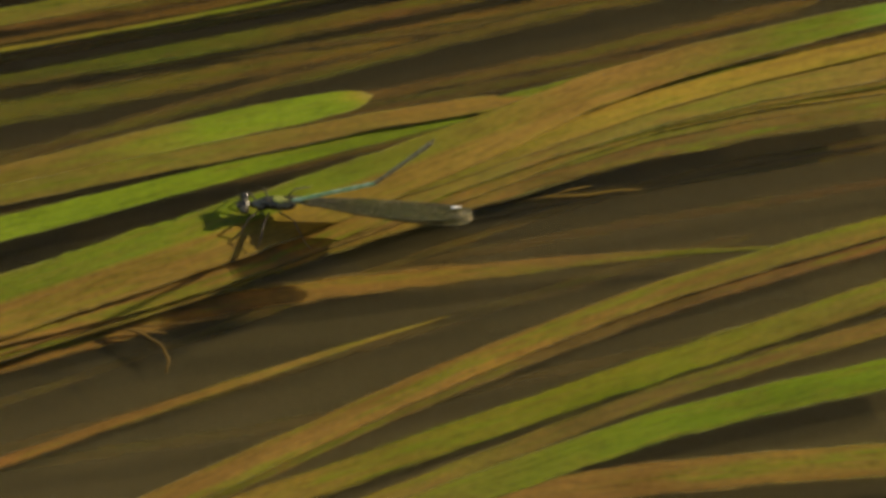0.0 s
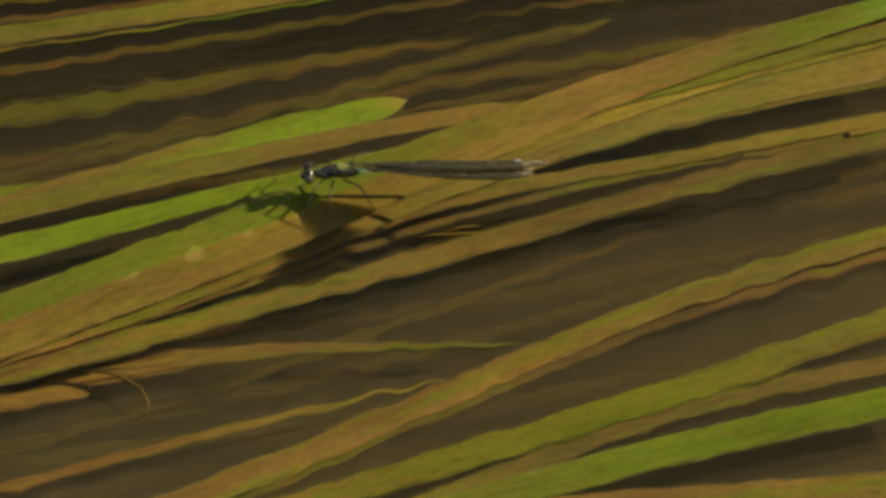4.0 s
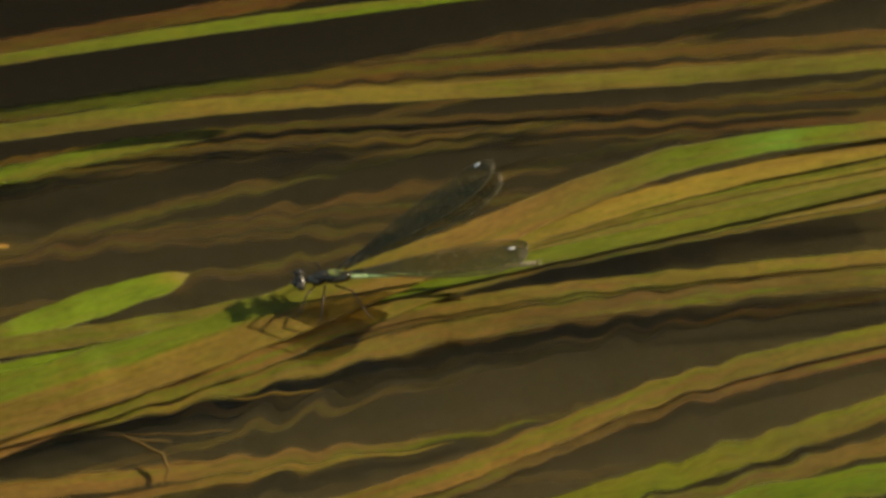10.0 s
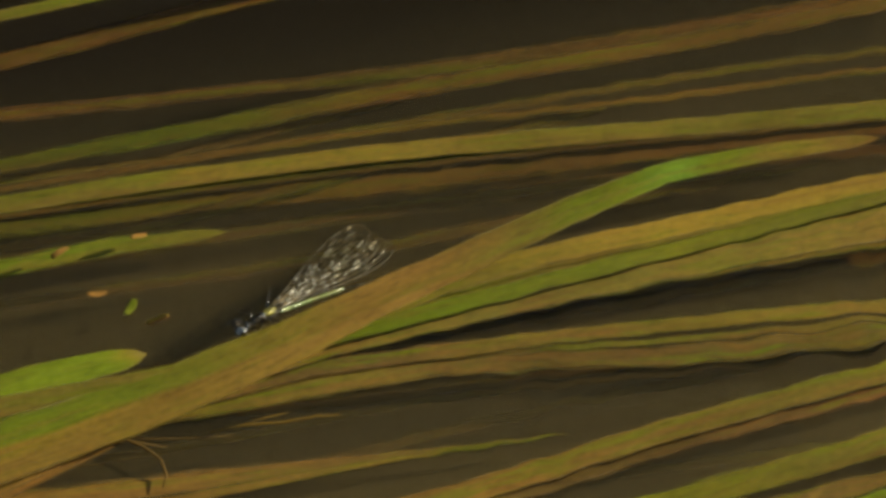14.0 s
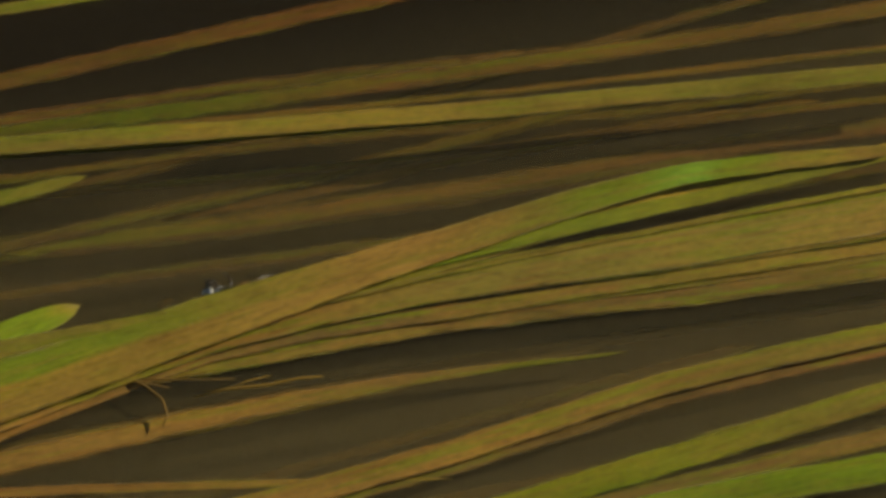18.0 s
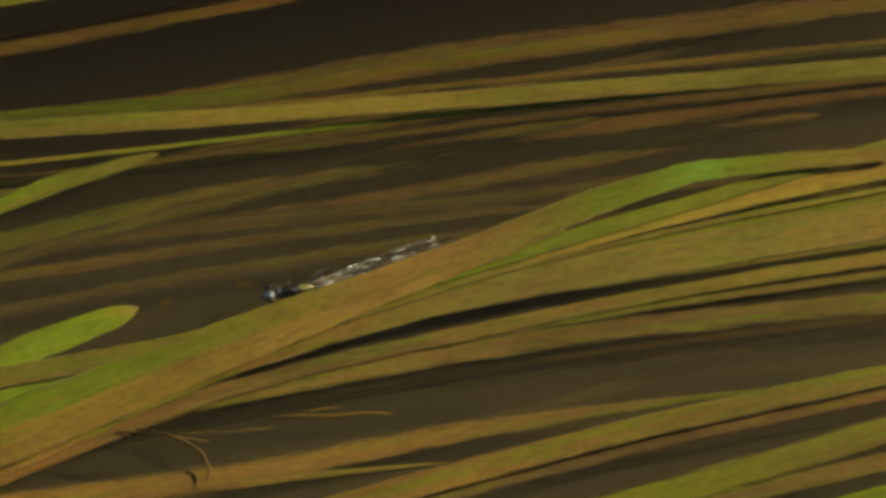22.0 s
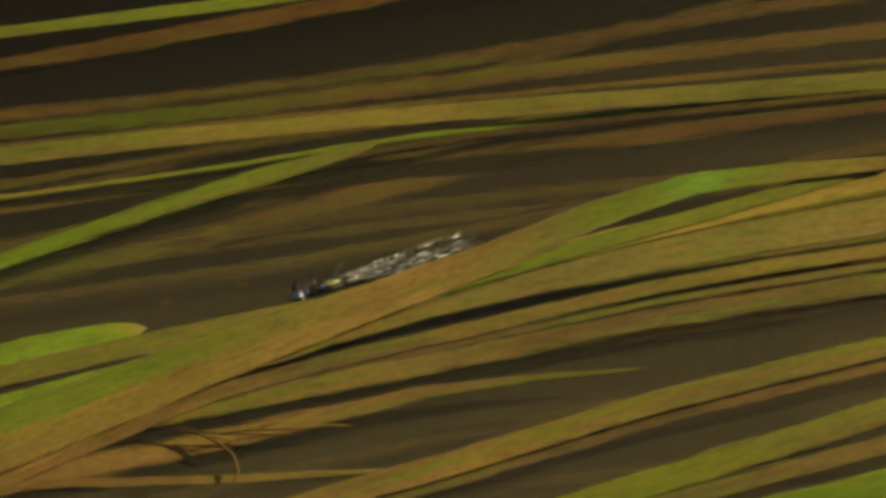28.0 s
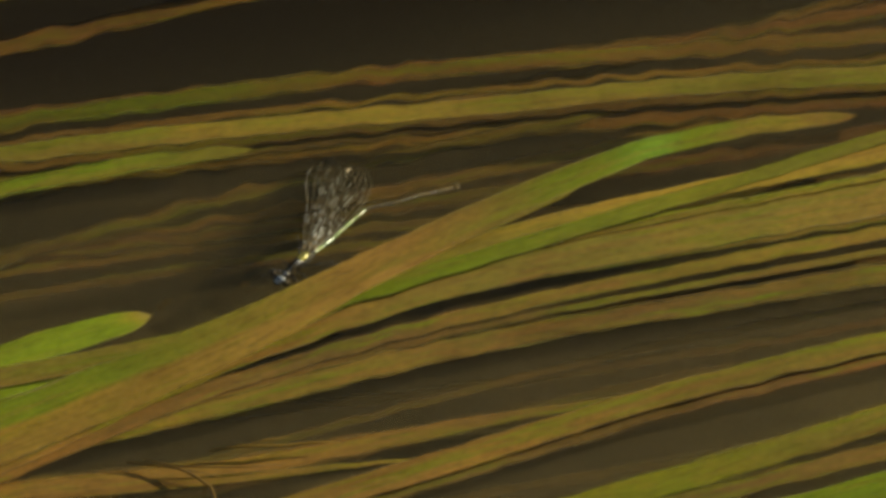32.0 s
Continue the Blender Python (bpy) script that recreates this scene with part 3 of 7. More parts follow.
def wing(name, fly, length, lift):
    bm = bmesh.new()
    uv = bm.loops.layers.uv.new("leaf")
    rows, cols = 40, 15
    lines, place = [], {}
    for i in range(rows + 1):
        u = i / rows
        f, b = wing_half(u)
        line = []
        for j in range(cols):
            k = j / (cols - 1)
            x, y = u * length, -b + (f + b) * k
            z = 0.22 * (1 if j % 2 else -1) * min(1, u * 4) + 0.5 * noise.noise((x * 0.14, y * 0.5, lift)) + 0.18 * noise.noise((x * 0.8, y * 0.8, lift))
            v = bm.verts.new((x * MM, y * MM, z * MM))
            place[v] = (x, y)
            line.append(v)
        lines.append(line)
    for i in range(rows):
        for j in range(cols - 1):
            face = bm.faces.new((lines[i][j], lines[i + 1][j], lines[i + 1][j + 1], lines[i][j + 1]))
            for lp in face.loops:
                lp[uv].uv = place[lp.vert]
    base = part(name, bm, MEMBRANE, fly)
    veins = bmesh.new()
    for j in range(2, cols - 2, 2):
        k = j / (cols - 1)
        line = []
        for i in range(21):
            u = 0.02 + 0.975 * i / 20
            f, b = wing_half(u)
            line.append((u * length, -b + (f + b) * k, 0.22))
        tube(veins, line, [0.06] * 21, 4)
    rnd = random.Random(int(lift * 10) + 3)
    for _ in range(70):
        u, k = rnd.uniform(0.12, 0.95), rnd.uniform(0.05, 0.85)
        f, b = wing_half(u)
        y = -b + (f + b) * k
        tube(veins, [(u * length, y, 0.22), (u * length + 0.25, y + (f + b) * 0.14, 0.22)], [0.06, 0.06], 3)
    part("vein_net", veins, VEIN, base, "fine dark wing veins")
    rim = bmesh.new()
    for sign in (0, 1):
        line = []
        for i in range(33):
            u = math.sin(0.5 * math.pi * i / 32)
            f, b = wing_half(u)
            line.append((u * length, f if sign else -b, 0.1))
        tube(rim, line, [0.10] * 33, 5)
    for _ in range(26):
        film = bmesh.new()
        u, k, run = rnd.uniform(0.08, 0.88), rnd.uniform(0.04, 0.96), rnd.choice((0.012, 0.02, 0.035, 0.06, 0.1))
        line = []
        for i in range(6):
            v = min(0.985, u + run * i / 5)
            f, b = wing_half(v)
            line.append((v * length, -b + (f + b) * k, 0.34 + 0.1 * math.sin(i * 2.1 + k * 9)))
        fat = rnd.uniform(0.06, 0.12)
        tube(film, line, [fat * q for q in (0.3, 0.9, 0.6, 1.0, 0.7, 0.2)], 6)
        part("air_sliver", film, AIR, base)
    part("wing_rim", rim, RIM, base, "stiff dark front and rear edge of the wing")
    # the sun's glint on the wing spot, put in as a small white body
    if name == "forewing":
        spot = bmesh.new()
        f, b = wing_half(0.92)
        egg(spot, (0.92 * length, f - 0.5, 0.3), (0.65, 0.24, 0.10))
        part("wing_spot_glint", spot, SPOT_GLINT, base, "small white wing spot near the tip, standing in for its sun glint")
    return base


fly = tagged(new("damselfly"), "slender dark damselfly with smoky wings and a turquoise tail", "insect")
bm = bmesh.new()
egg(bm, (0, 0, 0.2), (3.5, 1.2, 1.35), 10)
egg(bm, (-2.6, 0, -0.1), (1.5, 1.15, 1.2))
egg(bm, (-3.9, 0, 0.0), (1.0, 0.7, 0.7))
part("thorax", bm, BODY, fly)
bm = bmesh.new()
egg(bm, (0.6, 0, 1.15), (1.7, 0.8, 0.5), 8)
part("back_plate", bm, BACK, fly, "yellowish green plate between the wing roots")
bm = bmesh.new()
egg(bm, (-5.6, 0, 0.1), (0.85, 1.3, 0.8))
egg(bm, (-6.5, 0, -0.3), (0.7, 0.9, 0.7))
head = part("head", bm, BODY, fly)
for side in (-1, 1):
    bm = bmesh.new()
    egg(bm, (-5.7, side * 1.55, 0.25), (0.85, 0.72, 0.85))
    part("eye", bm, EYES, head, "dark round eye")
    bm = bmesh.new()
    tube(bm, [(-6.4, side * 0.6, 0.5), (-7.0, side * 0.8, 0.8), (-7.5, side * 1.0, 0.9)], [0.1, 0.07, 0.03], 5)
    part("antenna", bm, LEG, head)
bm = bmesh.new()
for i in range(5):
    x = 3.0 + i * 3.5
    tube(bm, [(x, 0, 0), (x + 0.4, 0, 0), (x + 3.1, 0, 0), (x + 3.45, 0, 0)], [0.32, 0.38, 0.36, 0.32], 10)
abdomen = part("abdomen", bm, TAIL, fly, "turquoise green front of the abdomen")
bm = bmesh.new()
for i in range(5):
    x = i * 3.3
    r = 0.36 if i < 3 else 0.44
    tube(bm, [(x, 0, 0), (x + 0.4, 0, 0), (x + 3.0, 0, 0), (x + 3.3, 0, 0)], [0.32, r, r * 0.95, 0.32], 10)
tube(bm, [(16.4, 0.3, 0), (17.6, 0.45, 0.1)], [0.2, 0.08], 5)
tube(bm, [(16.4, -0.3, 0), (17.6, -0.45, 0.1)], [0.2, 0.08], 5)
tail_end = part("tail_end", bm, TAIL_END, fly, "pale brown rear of the abdomen")
for side in (-1, 1):
    for root, knee, ankle, toe in (((-3.0, 0.7, -0.8), (-5.0, 3.6, 0.2), (-6.4, 5.4, -2.0), (-7.2, 6.0, -2.3)),
                                   ((-1.4, 0.9, -1.2), (-2.2, 4.8, 0.5), (-3.0, 7.6, -2.0), (-3.6, 8.4, -2.3)),
                                   ((0.4, 0.9, -1.2), (3.0, 4.4, 0.9), (5.2, 7.6, -1.8), (6.2, 8.4, -2.3))):
        bm = bmesh.new()
        tube(bm, [(p[0], p[1] * (0.7 if side > 0 else -1), p[2] * (0.5 if side > 0 and p[2] > 0 else 1)) for p in (root, knee, ankle, toe)], [0.2, 0.16, 0.12, 0.07], 6)
        part("leg", bm, LEG, fly)
WINGS = {k: wing(nm, fly, ln, lf) for k, nm, ln, lf in (("fore_a", "forewing", 33.5, 0.3), ("hind_a", "hindwing", 32.5, 1.7), ("fore_b", "forewing", 33.5, 2.9), ("hind_b", "hindwing", 32.5, 4.1))}


# ---- a curled rootlet that trails beside the leaves ----
bm = bmesh.new()
tube(bm, [(-9, 3.2, 0), (-4, 2.2, 0.4), (0, 0.6, 0.3), (3.2, -1.6, 0), (4.6, -4.6, -0.6), (4.2, -7.2, -1)], [0.15, 0.25, 0.3, 0.28, 0.25, 0.12], 7)
tube(bm, [(-4, 2.2, 0.4), (1, 2.6, 0.1), (8, 3.6, -0.3), (15, 5.0, -0.6)], [0.18, 0.2, 0.16, 0.08], 7)
tube(bm, [(-12, 2.4, -0.2), (-4, 2.0, 0.2), (4, 1.0, 0.1)], [0.15, 0.25, 0.12], 7)
rootlet = tagged(part("rootlet", bm, leaf_material("rootlet_skin", [(0, DULL), (240, (0.13, 0.085, 0.045))], 240, None, 0, 50.0)), "thin curled reddish brown rootlet under the water", "root")
FLOAT = []
bm = bmesh.new()
tube(bm, [(-11, -0.6, 0), (-5, 0.1, 0.2), (2, -0.2, 0.1), (8, 0.4, 0), (12, 0.2, -0.2)], [0.12, 0.3, 0.34, 0.26, 0.1], 7)
tube(bm, [(-5, 0.1, 0.2), (-1, 1.3, 0.1), (3, 1.9, 0)], [0.2, 0.2, 0.08], 6)
filament = tagged(part("rootlet", bm, leaf_material("filament_skin", [(0, RUST), (240, RUST)], 240, None, 0, 51.0)), "straight thin reddish rootlet trailing beside the leaves", "root")
TRAIL = []


def trail(t, place, turn):
    TRAIL.append((t, pose(*[a * MM for a in place], 0, 0, turn)))


def leaf_fragment(colour, length, width, seed, label):
    """A small torn scrap of leaf, curled and ragged."""
    bm = bmesh.new()
    uv, uv_rim = bm.loops.layers.uv.new("leaf"), bm.loops.layers.uv.new("rim")
    top, low, spot = [], [], {}
    for i in range(8):
        u = i / 7
        for j in range(4):
            k = j / 3 - 0.5
            wide = width * (0.35 + 0.65 * math.sin(math.pi * (0.12 + 0.8 * u))) * (1 + 0.25 * noise.noise((u * 4, k * 3, seed)))
            x, y = (u - 0.5) * length + 0.4 * noise.noise((k * 4, u, seed)), k * wide
            z = 0.9 * math.sin(u * 2.4 + seed) + 0.5 * k * k * wide
            for side, line in ((0.12, top), (-0.12, low)):
                v = bm.verts.new((x * MM, y * MM, (z + side) * MM))
                spot[v] = (x + 20 + seed, y)
                line.append(v)
    for line, flip in ((top, False), (low, True)):
        for i in range(7):
            for j in range(3):
                q = [line[i * 4 + j], line[i * 4 + 4 + j], line[i * 4 + 5 + j], line[i * 4 + 1 + j]]
                bm.faces.new(q[::-1] if flip else q)
    rim = list(range(4)) + [4 * i + 3 for i in range(1, 8)] + [30, 29, 28] + [4 * i for i in range(6, 0, -1)]
    for p, q in zip(rim, rim[1:] + rim[:1]):
        bm.faces.new((top[p], top[q], low[q], low[p]))
    for f in bm.faces:
        for lp in f.loops:
            lp[uv].uv = spot[lp.vert]
    return tagged(part("leaf_fragment", bm, leaf_material("fragment", [(0, colour), (240, colour)], 240, None, 0, seed)), label, "leaf scrap", group="scraps drifting in the water")


SCRAPS = [(leaf_fragment(c, ln, w, sd, "small torn %s scrap of leaf drifting under water" % nm), x, y, turn) for c, ln, w, sd, nm, x, y, turn in (
    (ALGAE, 3.6, 1.2, 70.0, "brown", -73, 2, 35), (ALGAE, 3.2, 1.1, 71.0, "brown", -59, 6, 25), (ALGAE, 3.8, 1.3, 72.0, "reddish brown", -66, -7, 18), (LIME, 3.6, 1.6, 73.0, "green", -60, -10, 60), (RUST, 4.0, 1.4, 74.0, "rusty", -55, -13, 10))]


def float_by(t, place, turn):
    FLOAT.append((t, pose(*[a * MM for a in place], 0, 0, turn)))


# ---- how things move: times in seconds, places in millimetres ----
FLY = {"body": [], "abdomen": [], "tail_end": [], "fore_a": [], "hind_a": [], "fore_b": [], "hind_b": []}


def drift(t, **lines):
    """Where the midline of each leaf runs at t: x, y, x, y ... from root to tip."""
    for key, flat in lines.items():
        LEAVES[key][3][t] = list(zip(flat[0::2], flat[1::2]))


def crawl(t, place, heading, wings_a, wings_b, tail, roll, fan):
    """The damselfly at t: place of the thorax, heading of its tail (turn, dip), the turn and dip of wing pairs and abdomen against it, how the wings lean and fan out."""
    down, back = dip(t, place[2]) if t > 11.5 else (0.0, 0.0)
    place = (place[0], place[1] + back, place[2] + down)
    sag = 7.0 if t > 11.5 else 0.0     # wet wings hang lower
    FLY["body"].append((t, pose(*[a * MM for a in place], 0, heading[1], heading[0])))
    FLY["abdomen"].append((t, pose(0, 0, 0, 0, tail[1], tail[0])))
    joint = pose(0, 0, 0, 0, tail[1], tail[0]) @ pose(20.3 * MM, 0, 0, 0, tail[3], tail[2])
    FLY["tail_end"].append((t, joint))
    for pair, side, turn in (("a", 1, wings_a), ("b", -1, wings_b)):
        FLY["fore_" + pair].append((t, pose(1.0 * MM, side * 0.5 * MM, 1.3 * MM, 0, turn[1] + sag, turn[0] + fan * side) @ pose(0, 0, 0, roll * 1.0, 0, 0)))
        FLY["hind_" + pair].append((t, pose(2.2 * MM, side * 0.5 * MM, 1.2 * MM, 0, turn[1] + sag + 1.5, turn[0] - fan * side) @ pose(0, 0, 0, roll * 0.9, 0, 0)))


def motions():
    drift(0, main=(-76.9, -32.6, -38.1, -16.1, 1.6, 2.7, 42.4, 23.4, 120.8, 46.8), yellow=(-76.9, -33.6, -38.1, -16.8, 1.6, -1, 42.3, 16.9, 80.3, 29.1),
          broad=(-76.7, -37.5, -37.9, -23.7, 1.6, -1.8, 42.3, 16.1, 80.2, 26.2), margin=(-76.8, -37.6, -38, -24.1, 1.6, -3.8, 42.2, 12.6, 80, 21.6),
          thin=(-76.7, -39.7, -38, -24.1, 1.6, -6.1, 42.2, 12, 80, 20.1), olive=(-76.7, -40, -38, -24.4, 1.6, -7.1, 42.1, 6.9, 79.8, 15.1),
          long=(-74.1, -87.3, -36.9, -66.2, 1.6, -44.4, 41.1, -25.3, 78.3, -11.7), brown=(-76.8, -40.6, -38, -28.1, 1.6, -21.7, 41.5, -16.6, 61.5, -15.2),
          corner=(1.5, -57.7, 40.7, -41.2, 77.6, -26.2), corner_brown=(1.5, -65.2, 40.6, -46.7, 77.2, -33.5), corner_green=(1.5, -72, 40.2, -55.8, 76.3, -45.7),
          top=(-80.8, 36.3, -39.8, 46, 1.7, 55.8, 43.7, 64.3, 82.8, 71.5), upper=(-80.3, 23.8, -39.6, 33.4, 1.7, 44.2, 43.5, 55, 82.6, 64.2),
          amber=(-80.9, 33.4, -39.9, 43, 1.7, 53.3, 43.8, 62.7, 82.9, 70.7), rust=(-82.1, 53.9, -40.5, 65.3), green=(-82.2, 61.2, -40.5, 71.2, 1.7, 82.9),
          side=(-78.8, -2.2, -68.9, 0.8, -58.9, 1.7), tip=(-78.5, -3.2, -45.7, 7.2, -12.4, 16.2), fold=(-78.3, -7.5, -38.6, 3, 1.6, 12.9, 26, 14.3),
          wedge=(-77.9, -14.5, -38.5, -1.6), drowned=(-80.2, 18, -39.5, 28.1, 1.7, 39.5, 43.5, 50.6, 82.5, 60.8), sunken=(-79.5, 4.9, -39.1, 11.6, 1.6, 18.2),
          red=(-75.6, -62.8, -37.5, -46.4, 1.6, -30.9), strand_a=(-76.7, -40.1, -38, -24.5, 1.6, -6.8, 42.1, 9.4, 79.8, 17.5),
          strand_b=(-76.4, -49.1, -37.9, -32.1, 1.6, -13.6, 42, 1.7, 79.7, 11.1), strand_c=(-76.8, -34.9, -38.1, -19.2, 1.6, -1.1, 42.3, 16.8, 80.3, 28.2),
          strand_d=(-80.7, 29.8, -39.8, 39.7, 1.7, 50.3, 43.7, 60, 82.9, 68.5), strand_e=(-74.1, -90.3, -36.9, -69.2, 1.6, -47.5, 41.1, -28.5, 78.2, -14.9),
          strand_f=(-80.6, 30.4, -39.8, 40.3, 1.7, 50.6, 43.7, 60.1, 82.7, 68.3))
    drift(1, main=(-76.8, -33.8, -38.1, -16.8, 1.6, 2, 42.4, 22.7, 120.7, 45.4), yellow=(-76.8, -34.8, -38.1, -17.4, 1.6, -1, 42.3, 16.9, 80.3, 28.4),
          broad=(-76.6, -38.7, -37.9, -23.7, 1.6, -1.8, 42.2, 15.2, 80.2, 25.5), margin=(-76.7, -38.8, -38, -24.1, 1.6, -3.8, 42.2, 11.7, 80, 21),
          thin=(-76.6, -41, -37.9, -25.3, 1.6, -5.5, 42, 7, 79.6, 13.6), olive=(-77, -34.4, -38, -24.4, 1.6, -12.9, 41.9, 0.1, 79.5, 10.9),
          long=(-74.3, -83.6, -36.9, -64.4, 1.6, -44.7, 41.2, -24.4, 78.3, -11), brown=(-76.7, -41.8, -37.8, -33.1, 1.6, -28.1, 41.3, -23.6, 54.2, -22.5),
          corner=(1.5, -56.5, 40.7, -42.2, 77.5, -27.4), corner_brown=(1.5, -63.4, 40.6, -47.1, 77.2, -33.2), corner_green=(1.5, -69.6, 40.2, -55.2, 76.5, -43.2),
          top=(-80.2, 25.3, -39.5, 34.9, 1.7, 44.6, 43.4, 54.4, 82.3, 62.9), upper=(-80, 17.1, -39.4, 25.9, 1.7, 35.5, 43.3, 46.5, 82.1, 55.7),
          amber=(-80.4, 24, -39.6, 33.3, 1.7, 43, 43.5, 53.3, 82.5, 62.1), rust=(-82, 52.5, -40.5, 63.9), green=(-82.2, 61.2, -40.5, 71.2, 1.7, 82.9),
          side=(-78.8, -2.2, -68.9, 0.8, -58.9, 1.7), tip=(-78.5, -3.9, -44, 6.8, -9, 16), fold=(-78.2, -8.1, -38.6, 3, 1.6, 12.9, 25.9, 13.6),
          wedge=(-77.9, -15.2, -38.5, -1.2), drowned=(-79.9, 12.6, -39.4, 21.3, 1.7, 31.5, 43.3, 42.5, 82.1, 52.3), sunken=(-79.5, 4.9, -39.1, 11.6, 1.6, 18.2),
          red=(-75.7, -60.4, -37.4, -47.9, 1.6, -38.4), strand_a=(-76.7, -38.8, -38, -25.1, 1.6, -8.3, 42, 4.4, 79.6, 12.5),
          strand_b=(-76.8, -41.4, -38, -29.6, 1.6, -16.5, 41.9, -2.1, 79.6, 9.2), strand_c=(-76.8, -36.3, -38, -19.9, 1.6, -1.1, 42.3, 16.3, 80.3, 27.4),
          strand_d=(-80.2, 19.5, -39.5, 28.6, 1.7, 38.6, 43.4, 49.1, 82.3, 58.3), strand_e=(-74.3, -86.7, -36.9, -67.6, 1.6, -47.9, 41.1, -27.8, 78.3, -14.4),
          strand_f=(-80.2, 22, -39.5, 31.3, 1.7, 41.2, 43.4, 51.4, 82.3, 60.3))
    drift(2, main=(-76.8, -33.2, -38.1, -15.5, 1.6, 2.7, 42.4, 21.8, 120.8, 46.1), yellow=(-76.9, -34.2, -38.1, -16.1, 1.6, -1, 42.3, 16.3, 80.4, 30.5),
          broad=(-76.7, -38.1, -38, -22.4, 1.6, -1.8, 42.2, 14.1, 80.1, 24.9), margin=(-76.7, -38.2, -38, -22.9, 1.6, -3.8, 42.1, 10.6, 79.9, 20.3),
          thin=(-76.6, -40.4, -38, -24.1, 1.6, -5.5, 42, 6.3, 79.5, 12), olive=(-76.6, -41.9, -37.9, -30.1, 1.6, -16.7, 41.8, -2.5, 79.4, 9.1),
          long=(-74.3, -84.9, -36.9, -64.1, 1.6, -42.6, 41.2, -23.2, 78.5, -8.4), brown=(-76.7, -42.4, -37.7, -37.1, 1.6, -35.6, 21.2, -35.6),
          corner=(1.5, -58.3, 40.7, -41.8, 77.5, -27.4), corner_brown=(1.5, -65.2, 40.6, -47.1, 77.1, -34.7), corner_green=(1.5, -74.3, 40.1, -60.6, 76.1, -50.6),
          top=(-80.4, 28, -39.6, 36.9, 1.7, 46, 43.4, 54.4, 82.3, 62.9), upper=(-80.3, 23.8, -39.5, 30.7, 1.7, 37.5, 43.2, 43.1, 81.7, 48.6),
          amber=(-80.6, 28.3, -39.7, 36.4, 1.7, 44.6, 43.5, 52, 82.3, 59.4), rust=(-81.9, 51.1, -40.4, 62.4), green=(-82.2, 61.2, -40.5, 71.2, 1.7, 82.9),
          side=(-78.8, -2.2, -68.9, 0.8, -58.9, 1.7), tip=(-78.4, -6.5, -43.1, 5.3, -7.3, 15.7), fold=(-78.2, -9.4, -38.6, 2.3, 1.6, 12.9, 25.9, 13.3),
          wedge=(-77.8, -16.4, -38.5, -2.5), drowned=(-80.2, 18.6, -39.5, 26.1, 1.7, 32.9, 43.1, 38.4, 81.6, 43.9), sunken=(-79.4, 3.6, -39.1, 11.6, 1.6, 18.2),
          red=(-75.5, -64, -37.4, -48.8, 1.6, -38.4), strand_a=(-76.6, -40.9, -37.9, -26, 1.6, -9, 42, 3.6, 79.5, 11.1),
          strand_b=(-76.4, -49.4, -37.8, -35.5, 1.6, -20.3, 41.8, -4.8, 79.5, 7.5), strand_c=(-76.8, -36.2, -38.1, -19.3, 1.6, -1.3, 42.2, 15.2, 80.3, 27.6),
          strand_d=(-80.4, 23, -39.6, 31, 1.7, 38.7, 43.3, 45.3, 82, 52), strand_e=(-74.2, -87.9, -36.9, -67.2, 1.6, -45.8, 41.2, -26.5, 78.4, -11.8),
          strand_f=(-80.5, 27.2, -39.6, 35.8, 1.7, 44.3, 43.4, 52.2, 82.3, 60.1))
